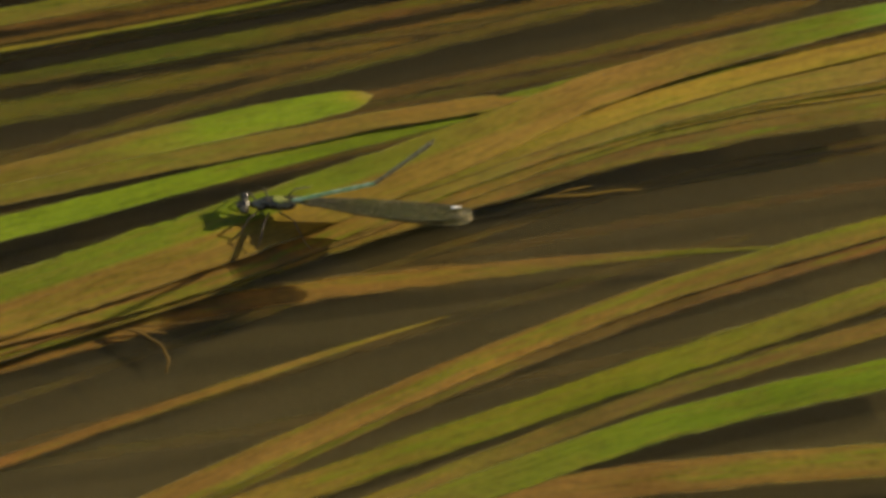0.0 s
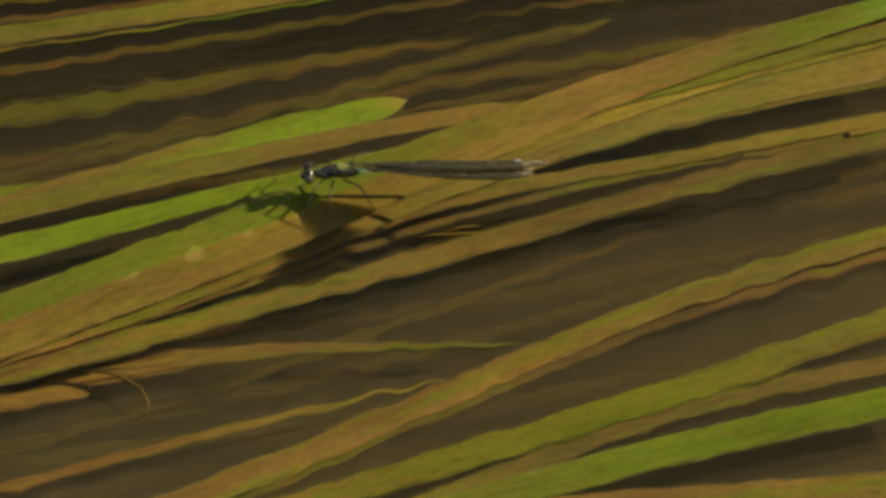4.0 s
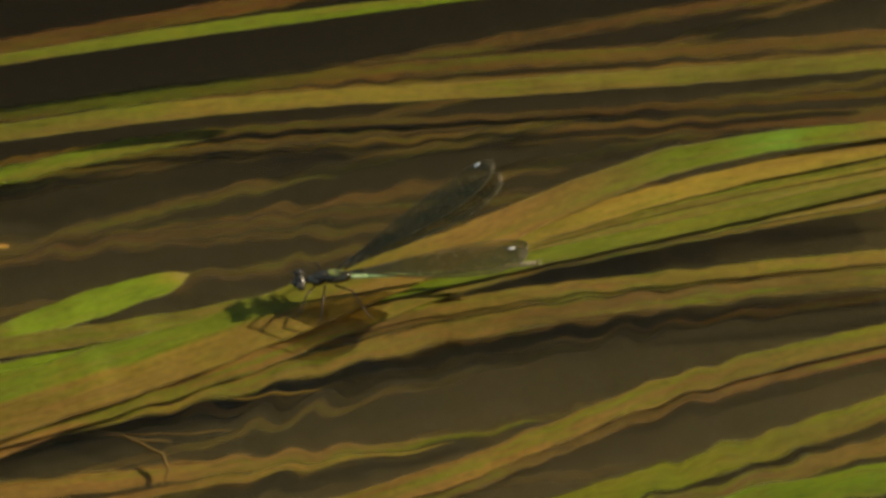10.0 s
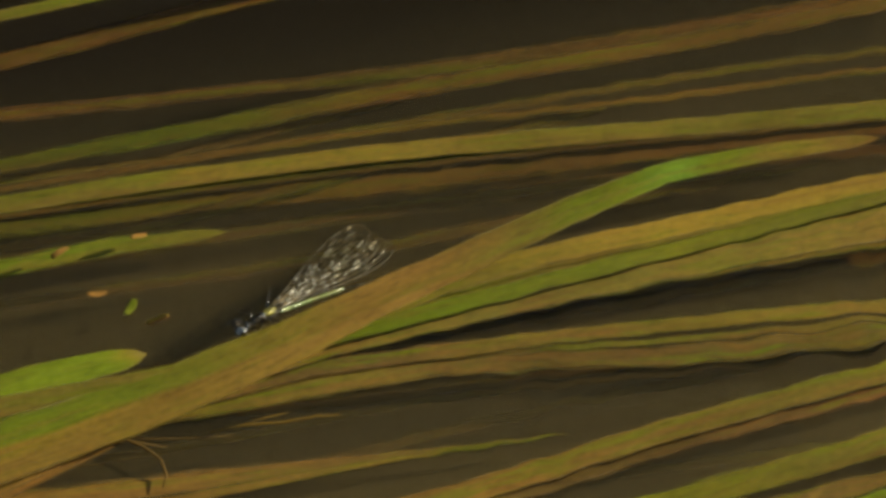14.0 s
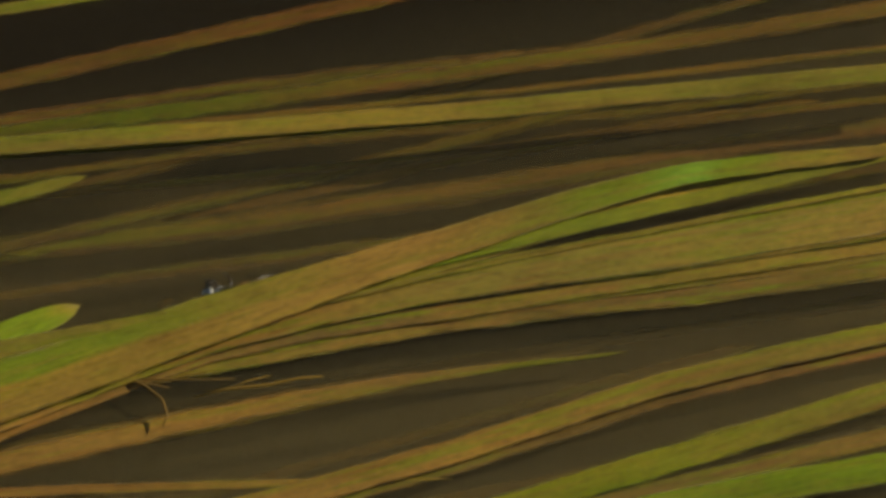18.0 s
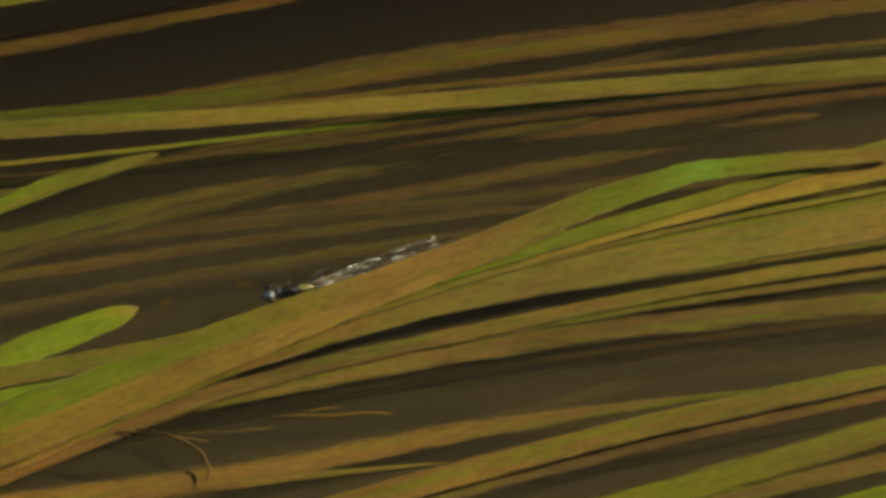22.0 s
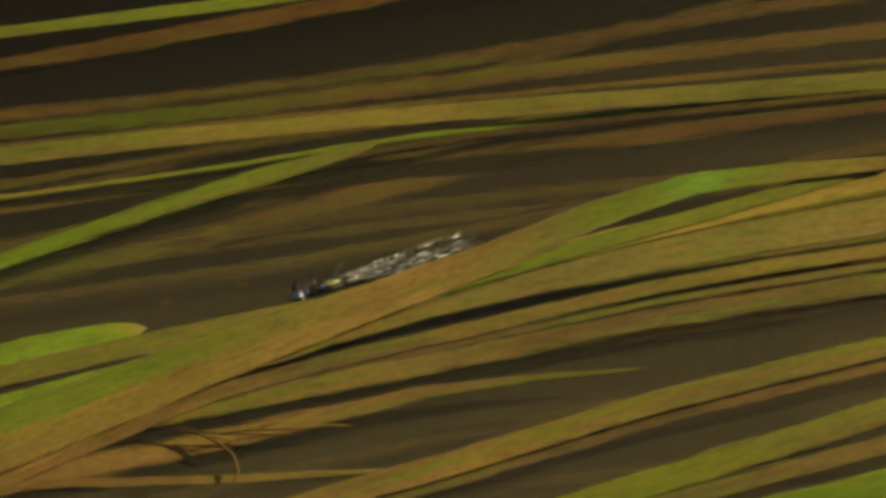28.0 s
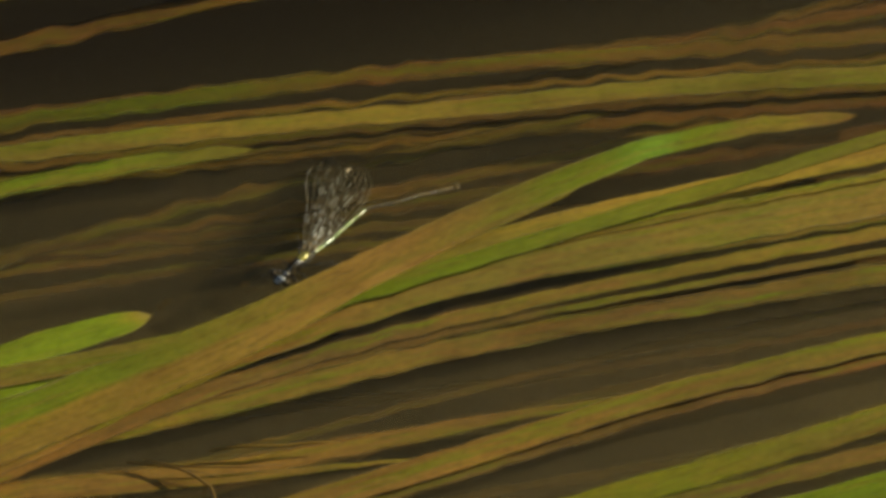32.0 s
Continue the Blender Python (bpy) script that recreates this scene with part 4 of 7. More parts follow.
    drift(5, main=(-76.5, -39.4, -38, -20, 1.6, 2, 42.4, 22.7, 119.2, 52.4), yellow=(-76.5, -40.4, -38, -20.6, 1.6, -1, 42.3, 18.3, 80.6, 33.2),
          broad=(-76.3, -44.3, -37.9, -24.9, 1.6, -3.1, 42.3, 15.4, 80.3, 26.9), margin=(-76.4, -44.4, -37.9, -25.4, 1.6, -5.2, 42.2, 12, 80.1, 22.3),
          thin=(-76.3, -46.5, -38, -22.8, 1.6, -8.7, 41.9, 0.4, 79.5, 11.2), olive=(-76.4, -45.6, -37.8, -33.2, 1.6, -19.3, 41.7, -5.1, 79.3, 6.9),
          long=(-74.1, -87.3, -36.8, -69.8, 1.6, -51.8, 40.9, -31.8, 77.9, -18.1), brown=(-76.3, -50.4, -37.6, -41.8, 13.3, -38.6),
          corner=(1.5, -63.1, 40.5, -49.8, 77, -36.2), corner_brown=(1.5, -70, 40.4, -53.2, 76.6, -43.4), corner_green=(1.5, -74.3, 40, -61.8, 75.9, -52.2),
          top=(-80.6, 32.1, -39.7, 39.7, 1.7, 48.8, 43.5, 55.8, 82.2, 60.1), upper=(-81.6, 47.2, -40.2, 55.7, 1.7, 67.1, 44.2, 78.7, 84, 90.4),
          amber=(-81.2, 39.7, -40, 47.6, 1.7, 57.6, 43.9, 66.4, 83.1, 73.4), rust=(-81.9, 51.1, -40.4, 62.4), green=(-82.1, 59.8, -40.5, 68.4, 1.7, 77),
          side=(-78.7, -4.8, -68.8, -1.8, -58.8, -0.9), tip=(-77.9, -15.5, -42.5, -0.7, -6.3, 12.9), fold=(-77.8, -15.8, -38.4, -3.6, 1.6, 6.9, 25.9, 13.6),
          wedge=(-77.4, -24.1, -38.3, -10.7), drowned=(-80.1, 15.9, -39.5, 26.7, 1.7, 38.4, 43.6, 55.1, 83, 69.4), sunken=(-79.3, 1, -39, 8.9, 1.6, 20.9),
          red=(-75.2, -68.7, -37.1, -58, 1.6, -47), strand_a=(-76.3, -46.3, -37.9, -28.5, 1.6, -14.5, 41.8, -2.8, 79.4, 8.7),
          strand_b=(-75.8, -60.9, -37.5, -46.3, 1.6, -30.6, 41.6, -13.9, 79.1, -1.1), strand_c=(-76.4, -42.3, -38, -22.7, 1.6, -2, 42.3, 16.9, 80.4, 30),
          strand_d=(-80.6, 27.2, -39.7, 36.1, 1.7, 46.3, 43.7, 57.4, 82.8, 65.7), strand_e=(-74.1, -90, -36.8, -72.5, 1.6, -54.6, 40.9, -34.6, 77.9, -21),
          strand_f=(-80.7, 30.3, -39.7, 38.5, 1.7, 48, 43.6, 56.9, 82.5, 63))
    drift(6, main=(-76.4, -40.1, -38, -20, 1.6, 0.7, 42.4, 21.3, 117.9, 47.5), yellow=(-76.4, -41.1, -38, -20.6, 1.6, -2.3, 42.3, 16.9, 80.5, 30.4),
          broad=(-76.3, -44.9, -38, -22.4, 1.6, -4.4, 42.1, 9.8, 79.9, 20.1), margin=(-76.3, -45, -38, -22.9, 1.6, -6.5, 42, 6.4, 79.7, 15.5),
          thin=(-76.2, -47.2, -38, -24.1, 1.6, -14.6, 41.8, -2.5, 79.1, 3.6), olive=(-76.4, -45.4, -37.7, -36.3, 1.6, -25.9, 41.5, -14.2, 78.7, -4.5),
          long=(-74.3, -82.1, -36.8, -67.4, 1.6, -52.4, 40.9, -33.5, 77.8, -20), brown=(-76.2, -50.4, -37.4, -48.6, 1.6, -43.7, 14.3, -41.5),
          corner=(1.5, -61.9, 40.5, -48.6, 76.9, -37.5), corner_brown=(1.5, -66.4, 40.4, -52, 76.7, -40.9), corner_green=(1.5, -74.3, 40, -62.4, 75.9, -53),
          top=(-80.2, 23.9, -39.5, 34.2, 1.7, 43.2, 43.3, 50.2, 81.9, 55.1), upper=(-80.8, 32, -39.9, 43.7, 1.7, 59.9, 44.2, 75.8, 84.1, 90.5),
          amber=(-80.7, 28.8, -39.8, 39.7, 1.7, 51.4, 43.8, 61.7, 83, 70.3), rust=(-81.6, 44.1, -40.4, 59.6), green=(-82.1, 58.3, -40.5, 69.8, 1.7, 81.5),
          side=(-79.2, 4.3, -68.2, 7.4, -57.1, 8.3), tip=(-77.6, -20.7, -47.2, -9.4, -16.3, 0.4), fold=(-77.2, -26.1, -38.2, -12, 1.6, 1, 25.9, 12.2),
          wedge=(-77, -31.7, -38.1, -16.5), drowned=(-79.5, 4.6, -39.2, 15.2, 1.7, 30.1, 43.3, 43.9, 82.3, 55.1), sunken=(-78.7, -9.5, -38.8, 0.9, 1.6, 11.5),
          red=(-75.4, -64, -37.2, -54.3, 1.6, -45.8), strand_a=(-76.3, -46.5, -37.8, -31, 1.6, -21, 41.6, -9.1, 78.8, -1),
          strand_b=(-76, -55.7, -37.5, -44.6, 1.6, -32.6, 41.4, -18.4, 78.7, -7.4), strand_c=(-76.4, -42.5, -38, -21.2, 1.6, -3, 42.2, 14.1, 80.3, 26.3),
          strand_d=(-80.1, 18.4, -39.5, 28.8, 1.7, 40.1, 43.5, 49.7, 82.3, 57.1), strand_e=(-74.3, -84.9, -36.8, -70.2, 1.6, -55.3, 40.9, -36.5, 77.8, -23.1),
          strand_f=(-80, 19, -39.5, 29.4, 1.7, 40.1, 43.4, 49, 82.1, 55.8))
    drift(7, main=(-76.4, -40.7, -37.9, -21.3, 1.6, -0.6, 42.3, 20, 113.1, 39.8), yellow=(-76.4, -41.7, -38, -21.9, 1.6, -3.6, 42.2, 14.9, 80.3, 27.7),
          broad=(-76.2, -45.5, -37.9, -25, 1.6, -7, 42, 7, 79.8, 18.1), margin=(-76.3, -45.6, -37.9, -25.5, 1.6, -9.1, 41.9, 3.6, 79.6, 13.5),
          thin=(-76.2, -47.8, -37.8, -29.2, 1.6, -17.8, 41.6, -8.1, 78.9, 0.4), olive=(-76.1, -50.5, -37.6, -39.4, 1.6, -27, 41.5, -13.2, 78.8, -2.8),
          long=(-74.4, -81.3, -36.9, -65, 1.6, -48.4, 41, -29.5, 77.9, -18.5), brown=(-76.2, -51.6, -37.4, -48, 1.6, -41.8, 15.3, -39.2),
          corner=(1.5, -60.7, 40.6, -45.5, 77.1, -34.4), corner_brown=(1.5, -66.4, 40.4, -50.1, 76.7, -41.6), corner_green=(1.5, -75.5, 39.9, -64.2, 75.8, -53.8),
          top=(-79.6, 13.8, -39.3, 24.6, 1.7, 37.6, 43.3, 48.1, 81.8, 52.3), upper=(-80.7, 29.3, -39.9, 41.7, 1.7, 54.3, 43.9, 67.1, 83.4, 78.7),
          amber=(-80.3, 21.5, -39.6, 32.9, 1.7, 45.8, 43.6, 57.2, 82.6, 64.1), rust=(-82.3, 56.7, -40.7, 69.6), green=(-81.4, 45.7, -40.2, 56.9, 1.7, 66.9),
          side=(-79.2, 4.3, -68.2, 7.4, -57.1, 8.3), tip=(-77.4, -23.8, -50.4, -11.6, -23, -0.6), fold=(-77.2, -27.3, -38.2, -14, 1.6, -1, 25.9, 10.9),
          wedge=(-76.9, -32.9, -38.1, -18.8), drowned=(-79.1, -2, -39, 8.6, 1.6, 19.3, 43, 34.2, 81.8, 46.7), sunken=(-78.7, -9.5, -38.8, 0.9, 1.6, 12.8),
          red=(-75.6, -61.6, -37.2, -53.1, 1.6, -43.3), strand_a=(-76.1, -49.3, -37.7, -34.2, 1.6, -22.3, 41.5, -10.7, 78.8, -1.4),
          strand_b=(-76, -55.6, -37.6, -43.2, 1.6, -29.7, 41.5, -14.7, 78.9, -4.2), strand_c=(-76.4, -43, -38, -22.9, 1.6, -4.7, 42.2, 12.1, 80.1, 24.2),
          strand_d=(-79.6, 8.4, -39.3, 19.1, 1.7, 31.1, 43.3, 43.6, 82, 51.5), strand_e=(-74.3, -84.2, -36.9, -68, 1.6, -51.5, 41, -32.7, 77.8, -21.8),
          strand_f=(-79.5, 8.8, -39.2, 19.5, 1.6, 31.7, 43.2, 43.7, 81.8, 50.8))
    drift(8, main=(-76.6, -37.6, -38, -18.7, 1.6, -0.6, 42.4, 22.7, 113.4, 44), yellow=(-76.6, -38.6, -38, -19.4, 1.6, -2.3, 42.3, 16.2, 80.4, 29.8),
          broad=(-76.4, -42.5, -38, -22.4, 1.6, -3.8, 42.1, 10, 80, 20.8), margin=(-76.4, -42.6, -38, -22.9, 1.6, -5.8, 42, 6.6, 79.7, 16.2),
          thin=(-76.3, -44.7, -37.9, -25.4, 1.6, -15.2, 41.7, -4.9, 79, 3), olive=(-76.3, -46.8, -37.7, -35.7, 1.6, -23.2, 41.5, -12.9, 78.9, -1.3),
          long=(-74.5, -78.9, -36.9, -63.2, 1.6, -47.1, 41, -29.5, 78, -15.8), brown=(-76.2, -50.4, -37.4, -46.7, 1.6, -40.6, 16.3, -37.8),
          corner=(1.5, -62.5, 40.5, -47.3, 77, -35), corner_brown=(1.5, -66.4, 40.4, -52.6, 76.7, -40.9), corner_green=(1.5, -73.1, 40, -61.2, 75.9, -51.6),
          top=(-79.1, 5.2, -38.9, 11.2, 1.6, 18.5, 42.6, 27.3, 81, 39), upper=(-80.4, 23.8, -39.6, 33.4, 1.7, 44.4, 43.6, 57.1, 82.9, 68.5),
          amber=(-79.8, 14, -39.3, 21.4, 1.6, 30.1, 43.1, 40.4, 82, 52), rust=(-82.1, 53.9, -40.7, 71.1), green=(-80.7, 33.9, -39.8, 44.3, 1.7, 56.2),
          side=(-79.2, 4.3, -68.2, 7.4, -57.1, 8.3), tip=(-77.6, -20.7, -50.9, -9.5, -23.7, 0.3), fold=(-77.4, -22.5, -38.3, -10.7, 1.6, -1, 25.9, 12.5),
          wedge=(-77.1, -29.8, -38.1, -16.2), drowned=(-79.1, -2, -38.9, 4.6, 1.6, 12.6, 42.7, 22, 81, 31.5), sunken=(-79, -4.3, -39.1, 10.2, 1.6, 20.9),
          red=(-75.6, -60.4, -37.3, -51.9, 1.6, -42.1), strand_a=(-76.3, -45.6, -37.8, -29.3, 1.6, -18.2, 41.6, -7.9, 79, 1.3),
          strand_b=(-76.3, -50.6, -37.7, -38.6, 1.6, -25.3, 41.6, -13.7, 79, -1.6), strand_c=(-76.5, -40.1, -38, -20.5, 1.6, -2.8, 42.2, 13.7, 80.2, 26),
          strand_d=(-79.2, 2.4, -39, 8.7, 1.6, 16.4, 42.7, 25.5, 81.1, 36), strand_e=(-74.5, -82, -36.9, -66.4, 1.6, -50.3, 41, -32.8, 78, -19.2),
          strand_f=(-79.2, 3.6, -39, 9.7, 1.6, 17.3, 42.7, 26.3, 81.1, 37.3))
    drift(9, main=(-76.4, -41.3, -37.9, -21.9, 1.6, -3.2, 42.3, 18, 107.7, 37), yellow=(-76.4, -42.3, -38, -22.5, 1.6, -4.9, 42.2, 12.9, 80.2, 26.3),
          broad=(-76.2, -46.1, -37.9, -25, 1.6, -7.7, 42, 5.4, 79.8, 18.1), margin=(-76.2, -46.2, -37.9, -25.5, 1.6, -9.7, 41.9, 2, 79.6, 13.5),
          thin=(-76.1, -48.4, -37.9, -26.6, 1.6, -17.8, 41.7, -5.5, 79, 3), olive=(-76.2, -49.3, -37.7, -35.7, 1.6, -20.6, 41.6, -11, 78.7, -3.9),
          long=(-74.6, -76.8, -37, -60.2, 1.6, -43.2, 41.1, -26, 78.3, -11.7), brown=(-76.2, -50.4, -37.6, -41.8, 1.6, -33.7, 17.2, -31.5),
          corner=(1.5, -58.3, 40.6, -43.9, 77.3, -30), corner_brown=(1.5, -62.2, 40.5, -48.3, 76.9, -37.2), corner_green=(1.5, -68.4, 40.1, -57, 76.3, -45.7),
          top=(-79.8, 17.8, -39.2, 22.6, 1.6, 26.9, 42.7, 30.5, 80.9, 36.2), upper=(-80.6, 27.9, -39.8, 41.4, 1.7, 55.7, 44, 70, 83.6, 81.6),
          amber=(-80.4, 23.5, -39.6, 31.5, 1.7, 39.6, 43.3, 47.1, 82.1, 55.1), rust=(-82.2, 54.6, -40.5, 65.3), green=(-81.4, 45.7, -40.1, 53, 1.7, 58.3),
          side=(-79.3, 6.7, -68.7, 8.9, -58, 8.9), tip=(-77.5, -22.6, -55.5, -13.3, -33.2, -5.5), fold=(-77.3, -24.4, -38.2, -12.7, 1.6, -3.2, 25.9, 8.6),
          wedge=(-76.9, -33.6, -38, -19.4), drowned=(-80.2, 17.9, -39.4, 22.6, 1.6, 26, 42.9, 30.1, 81, 32.8), sunken=(-79.9, 11.5, -39.2, 15.5, 1.6, 20.9),
          red=(-75.7, -59.2, -37.3, -49.5, 1.6, -40.9), strand_a=(-76.1, -48.7, -37.8, -29.5, 1.6, -18.7, 41.6, -7.3, 78.9, 0.8),
          strand_b=(-76.1, -53.3, -37.7, -39, 1.6, -23.4, 41.6, -12.1, 78.9, -3.3), strand_c=(-76.3, -44.2, -37.9, -23.7, 1.6, -6.3, 42.1, 9, 80, 22),
          strand_d=(-80.2, 18.7, -39.4, 23.4, 1.6, 27.2, 42.9, 31, 81.1, 34.9), strand_e=(-74.6, -79.9, -37, -63.3, 1.6, -46.4, 41.1, -29.3, 78.2, -15.1),
          strand_f=(-80, 18.9, -39.3, 23.6, 1.6, 27.8, 42.8, 31.5, 81, 36.6))
    drift(10, main=(-76.6, -36.4, -38, -20, 1.6, -0.6, 42.4, 20.6, 99.1, 30.8), yellow=(-76.6, -37.4, -38, -20.6, 1.6, -2.3, 42.2, 14.2, 80.1, 24.6),
          broad=(-76.5, -41.2, -37.9, -26.2, 1.6, -5.7, 42, 7.7, 79.8, 17.4), margin=(-76.5, -41.3, -37.9, -26.7, 1.6, -7.8, 42, 4.2, 79.6, 12.9),
          thin=(-76.4, -43.5, -38, -24.1, 1.6, -11.3, 41.7, -4.9, 78.9, 0.1), olive=(-76.7, -40.7, -37.9, -29.5, 1.6, -16.8, 41.6, -9.1, 78.7, -4.5),
          long=(-74.6, -76.8, -36.9, -62.6, 1.6, -48.1, 41, -28.5, 78, -17.1), brown=(-76.2, -51.6, -37.5, -45.5, 1.6, -39.3, 18, -35.2),
          corner=(1.5, -61.9, 40.5, -47.3, 77.1, -33.1), corner_brown=(1.5, -66.4, 40.3, -53.2, 76.7, -40.9), corner_green=(1.5, -70.8, 40.1, -58.8, 76.1, -49.8),
          top=(-80.4, 28.7, -39.6, 35.5, 1.7, 39, 43.1, 42.5, 81.4, 46.6), upper=(-81.1, 36.1, -39.9, 43, 1.7, 48.4, 43.5, 51.9, 82.1, 55.4),
          amber=(-80.9, 33.4, -39.8, 40.3, 1.7, 44.4, 43.4, 47.9, 82, 51.9), rust=(-82.1, 53.9, -40.5, 63.9), green=(-81.4, 46.4, -40.1, 54.8, 1.7, 61.9),
          side=(-80.1, 20, -59.9, 26.7, -39.5, 31.2), tip=(-77.6, -20.7, -61.4, -12.5, -44.9, -5.9), fold=(-77.4, -22.9, -38.1, -15.2, 1.6, -1.6, 25.9, 11.3),
          wedge=(-77.1, -28.6, -38.1, -17.5), drowned=(-80.4, 22, -39.6, 30.1, 1.7, 32.9, 43.1, 35.6, 81.3, 38.4), sunken=(-79.5, 4.9, -39, 8.9, 1.6, 11.5),
          red=(-75.8, -58, -37.4, -48.3, 1.6, -40.9), strand_a=(-76.5, -42.7, -37.9, -26, 1.6, -13.3, 41.7, -6.4, 78.8, -1.6),
          strand_b=(-76.3, -50.4, -37.7, -38.1, 1.6, -24.8, 41.6, -13.1, 78.8, -6.3), strand_c=(-76.6, -39.6, -37.9, -24, 1.6, -4.3, 42.1, 10.3, 79.9, 20.3),
          strand_d=(-80.5, 25.5, -39.7, 33.2, 1.7, 36.2, 43.1, 39.2, 81.5, 42.6), strand_e=(-74.6, -79.7, -36.9, -65.6, 1.6, -51.1, 41, -31.6, 77.9, -20.2),
          strand_f=(-80.6, 29.4, -39.7, 36.4, 1.7, 39.8, 43.2, 43.2, 81.6, 47.2))
    drift(11, main=(-76.6, -37.6, -38, -20, 1.6, 1.3, 42.5, 24.7, 94.2, 35), yellow=(-76.6, -38.6, -38, -20.6, 1.6, 0.3, 42.1, 12.2, 80, 22.7),
          broad=(-76.4, -42.5, -37.9, -25, 1.6, -3.1, 42, 7.7, 79.7, 16.7), margin=(-76.4, -42.6, -37.9, -25.5, 1.6, -5.2, 42, 4.2, 79.5, 12.2),
          thin=(-76.3, -44.7, -38, -24.1, 1.6, -13.9, 41.6, -8.8, 78.7, -2.3), olive=(-76.9, -37, -37.8, -30.7, 1.6, -23.2, 41.3, -18.1, 78.2, -12.9),
          long=(-74.6, -76.8, -37, -60.2, 1.6, -43.2, 41, -29.8, 77.8, -19.7), brown=(-76.1, -52.8, -37.5, -46.1, 1.6, -37.5, 18.8, -33.9),
          corner=(1.5, -63.1, 40.5, -48.3, 77, -35.2), corner_brown=(1.5, -66.4, 40.3, -53.8, 76.7, -41.6), corner_green=(1.5, -75.5, 40, -62.4, 76, -51),
          top=(-80.7, 32.8, -39.7, 38.3, 1.7, 44.6, 43.3, 49.5, 81.9, 54.4), upper=(-81.1, 37.5, -40, 45.8, 1.7, 52.2, 43.7, 58.2, 82.7, 65.7),
          amber=(-81.1, 36.4, -39.9, 43, 1.7, 49.3, 43.6, 54.7, 82.4, 60.6), rust=(-81.6, 44.1, -40.2, 54.6), green=(-81.4, 45.9, -40.1, 54.8, 1.7, 59.1),
          side=(-79.6, 11.6, -67.1, 15.7, -54.5, 17.6), tip=(-77.5, -21.3, -64.4, -14.5, -51.1, -9.1), fold=(-77.3, -25, -38.1, -17.4, 1.6, 1, 26, 14.5),
          wedge=(-77.1, -29.8, -38.1, -17.5), drowned=(-80, 13.9, -39.3, 17.9, 1.6, 24.7, 43, 31.5, 81.2, 35.6), sunken=(-79.5, 4.9, -39, 7.5, 1.6, 14.2),
          red=(-75.8, -58, -37.4, -47, 1.6, -39.6), strand_a=(-76.5, -41.6, -37.9, -27.2, 1.6, -18.1, 41.5, -13, 78.5, -7.1),
          strand_b=(-76.2, -51.3, -37.6, -40.7, 1.6, -29.1, 41.4, -20.6, 78.4, -13.4), strand_c=(-76.5, -40.8, -37.9, -23.2, 1.6, -1.7, 42.1, 9.5, 79.9, 19.2),
          strand_d=(-80.5, 24.4, -39.6, 29.2, 1.7, 35.7, 43.2, 41.6, 81.7, 46.1), strand_e=(-74.6, -79.6, -37, -63, 1.6, -46.1, 41, -32.7, 77.8, -22.6),
          strand_f=(-80.8, 32.2, -39.7, 37.6, 1.7, 43.9, 43.4, 49.1, 82, 53.9))
    drift(12, main=(-76.1, -45, -37.8, -26.3, 1.6, -0.6, 42.4, 21.3, 73.6, 29.7), yellow=(-76.2, -46, -37.8, -27, 1.6, -4.3, 42.1, 9.5, 79.9, 20.9),
          broad=(-76, -49.8, -37.8, -28.1, 1.6, -14.8, 41.7, -3.1, 79.2, 6.7), margin=(-76, -49.9, -37.8, -28.6, 1.6, -16.8, 41.6, -6.5, 79, 2.3),
          thin=(-75.9, -52, -37.8, -30.4, 1.6, -19, 41.5, -10.1, 78.9, 0.4), olive=(-76.6, -41.9, -37.7, -35.7, 1.6, -28.2, 41.2, -23.2, 77.9, -18.7),
          long=(-74.5, -79.2, -36.9, -64.4, 1.6, -49.3, 40.9, -34.2, 77.6, -23.9), brown=(-76, -54, -37.4, -49.2, 1.6, -41.8, 19.6, -38.4),
          corner=(1.5, -67.8, 40.3, -54.6, 76.7, -41.8), corner_brown=(1.5, -71.1, 40.1, -60.4, 76.3, -48.3), corner_green=(1.5, -77.8, 39.9, -66, 75.7, -56.4),
          top=(-80, 21.5, -39.4, 29.1, 1.6, 33.1, 43, 37.9, 81.2, 42), upper=(-80.7, 30.3, -39.8, 40.3, 1.7, 49.3, 43.7, 57.8, 82.7, 65.7),
          amber=(-80.5, 26.7, -39.7, 35.2, 1.7, 41.1, 43.4, 47.3, 82, 52.8), rust=(-81.5, 43.4, -40.4, 58.4), green=(-81.7, 52, -40.3, 62.6, 1.7, 72.7),
          side=(-79.9, 16, -67.6, 20.6, -55.2, 23), tip=(-76.9, -33.3, -64.3, -26.5, -51.6, -21.2), fold=(-76.7, -36.1, -37.8, -26.1, 1.6, -1.6, 25.9, 11.7),
          wedge=(-76.7, -37.3, -37.9, -23.9), drowned=(-79.7, 8.6, -39.3, 17.9, 1.6, 26, 43, 31.5, 81.3, 37), sunken=(-79.3, 0.9, -39, 6.2, 1.6, 11.5),
          red=(-75.7, -59.2, -37.3, -49.5, 1.6, -42.1), strand_a=(-76.2, -47.1, -37.7, -33.5, 1.6, -24.1, 41.3, -17.2, 78.3, -9.9),
          strand_b=(-76, -55.3, -37.5, -45.5, 1.6, -34.7, 41.2, -25.4, 78.1, -18.6), strand_c=(-76.1, -47.9, -37.8, -27.4, 1.6, -9.6, 41.9, 3.1, 79.5, 13.7),
          strand_d=(-80.1, 17.9, -39.5, 26.3, 1.7, 31.9, 43.1, 37, 81.5, 41.8), strand_e=(-74.5, -81.9, -36.9, -67.2, 1.6, -52.1, 40.8, -37, 77.6, -26.8),
          strand_f=(-80.1, 20.2, -39.5, 28.2, 1.6, 32.9, 43, 37.9, 81.4, 42.3))
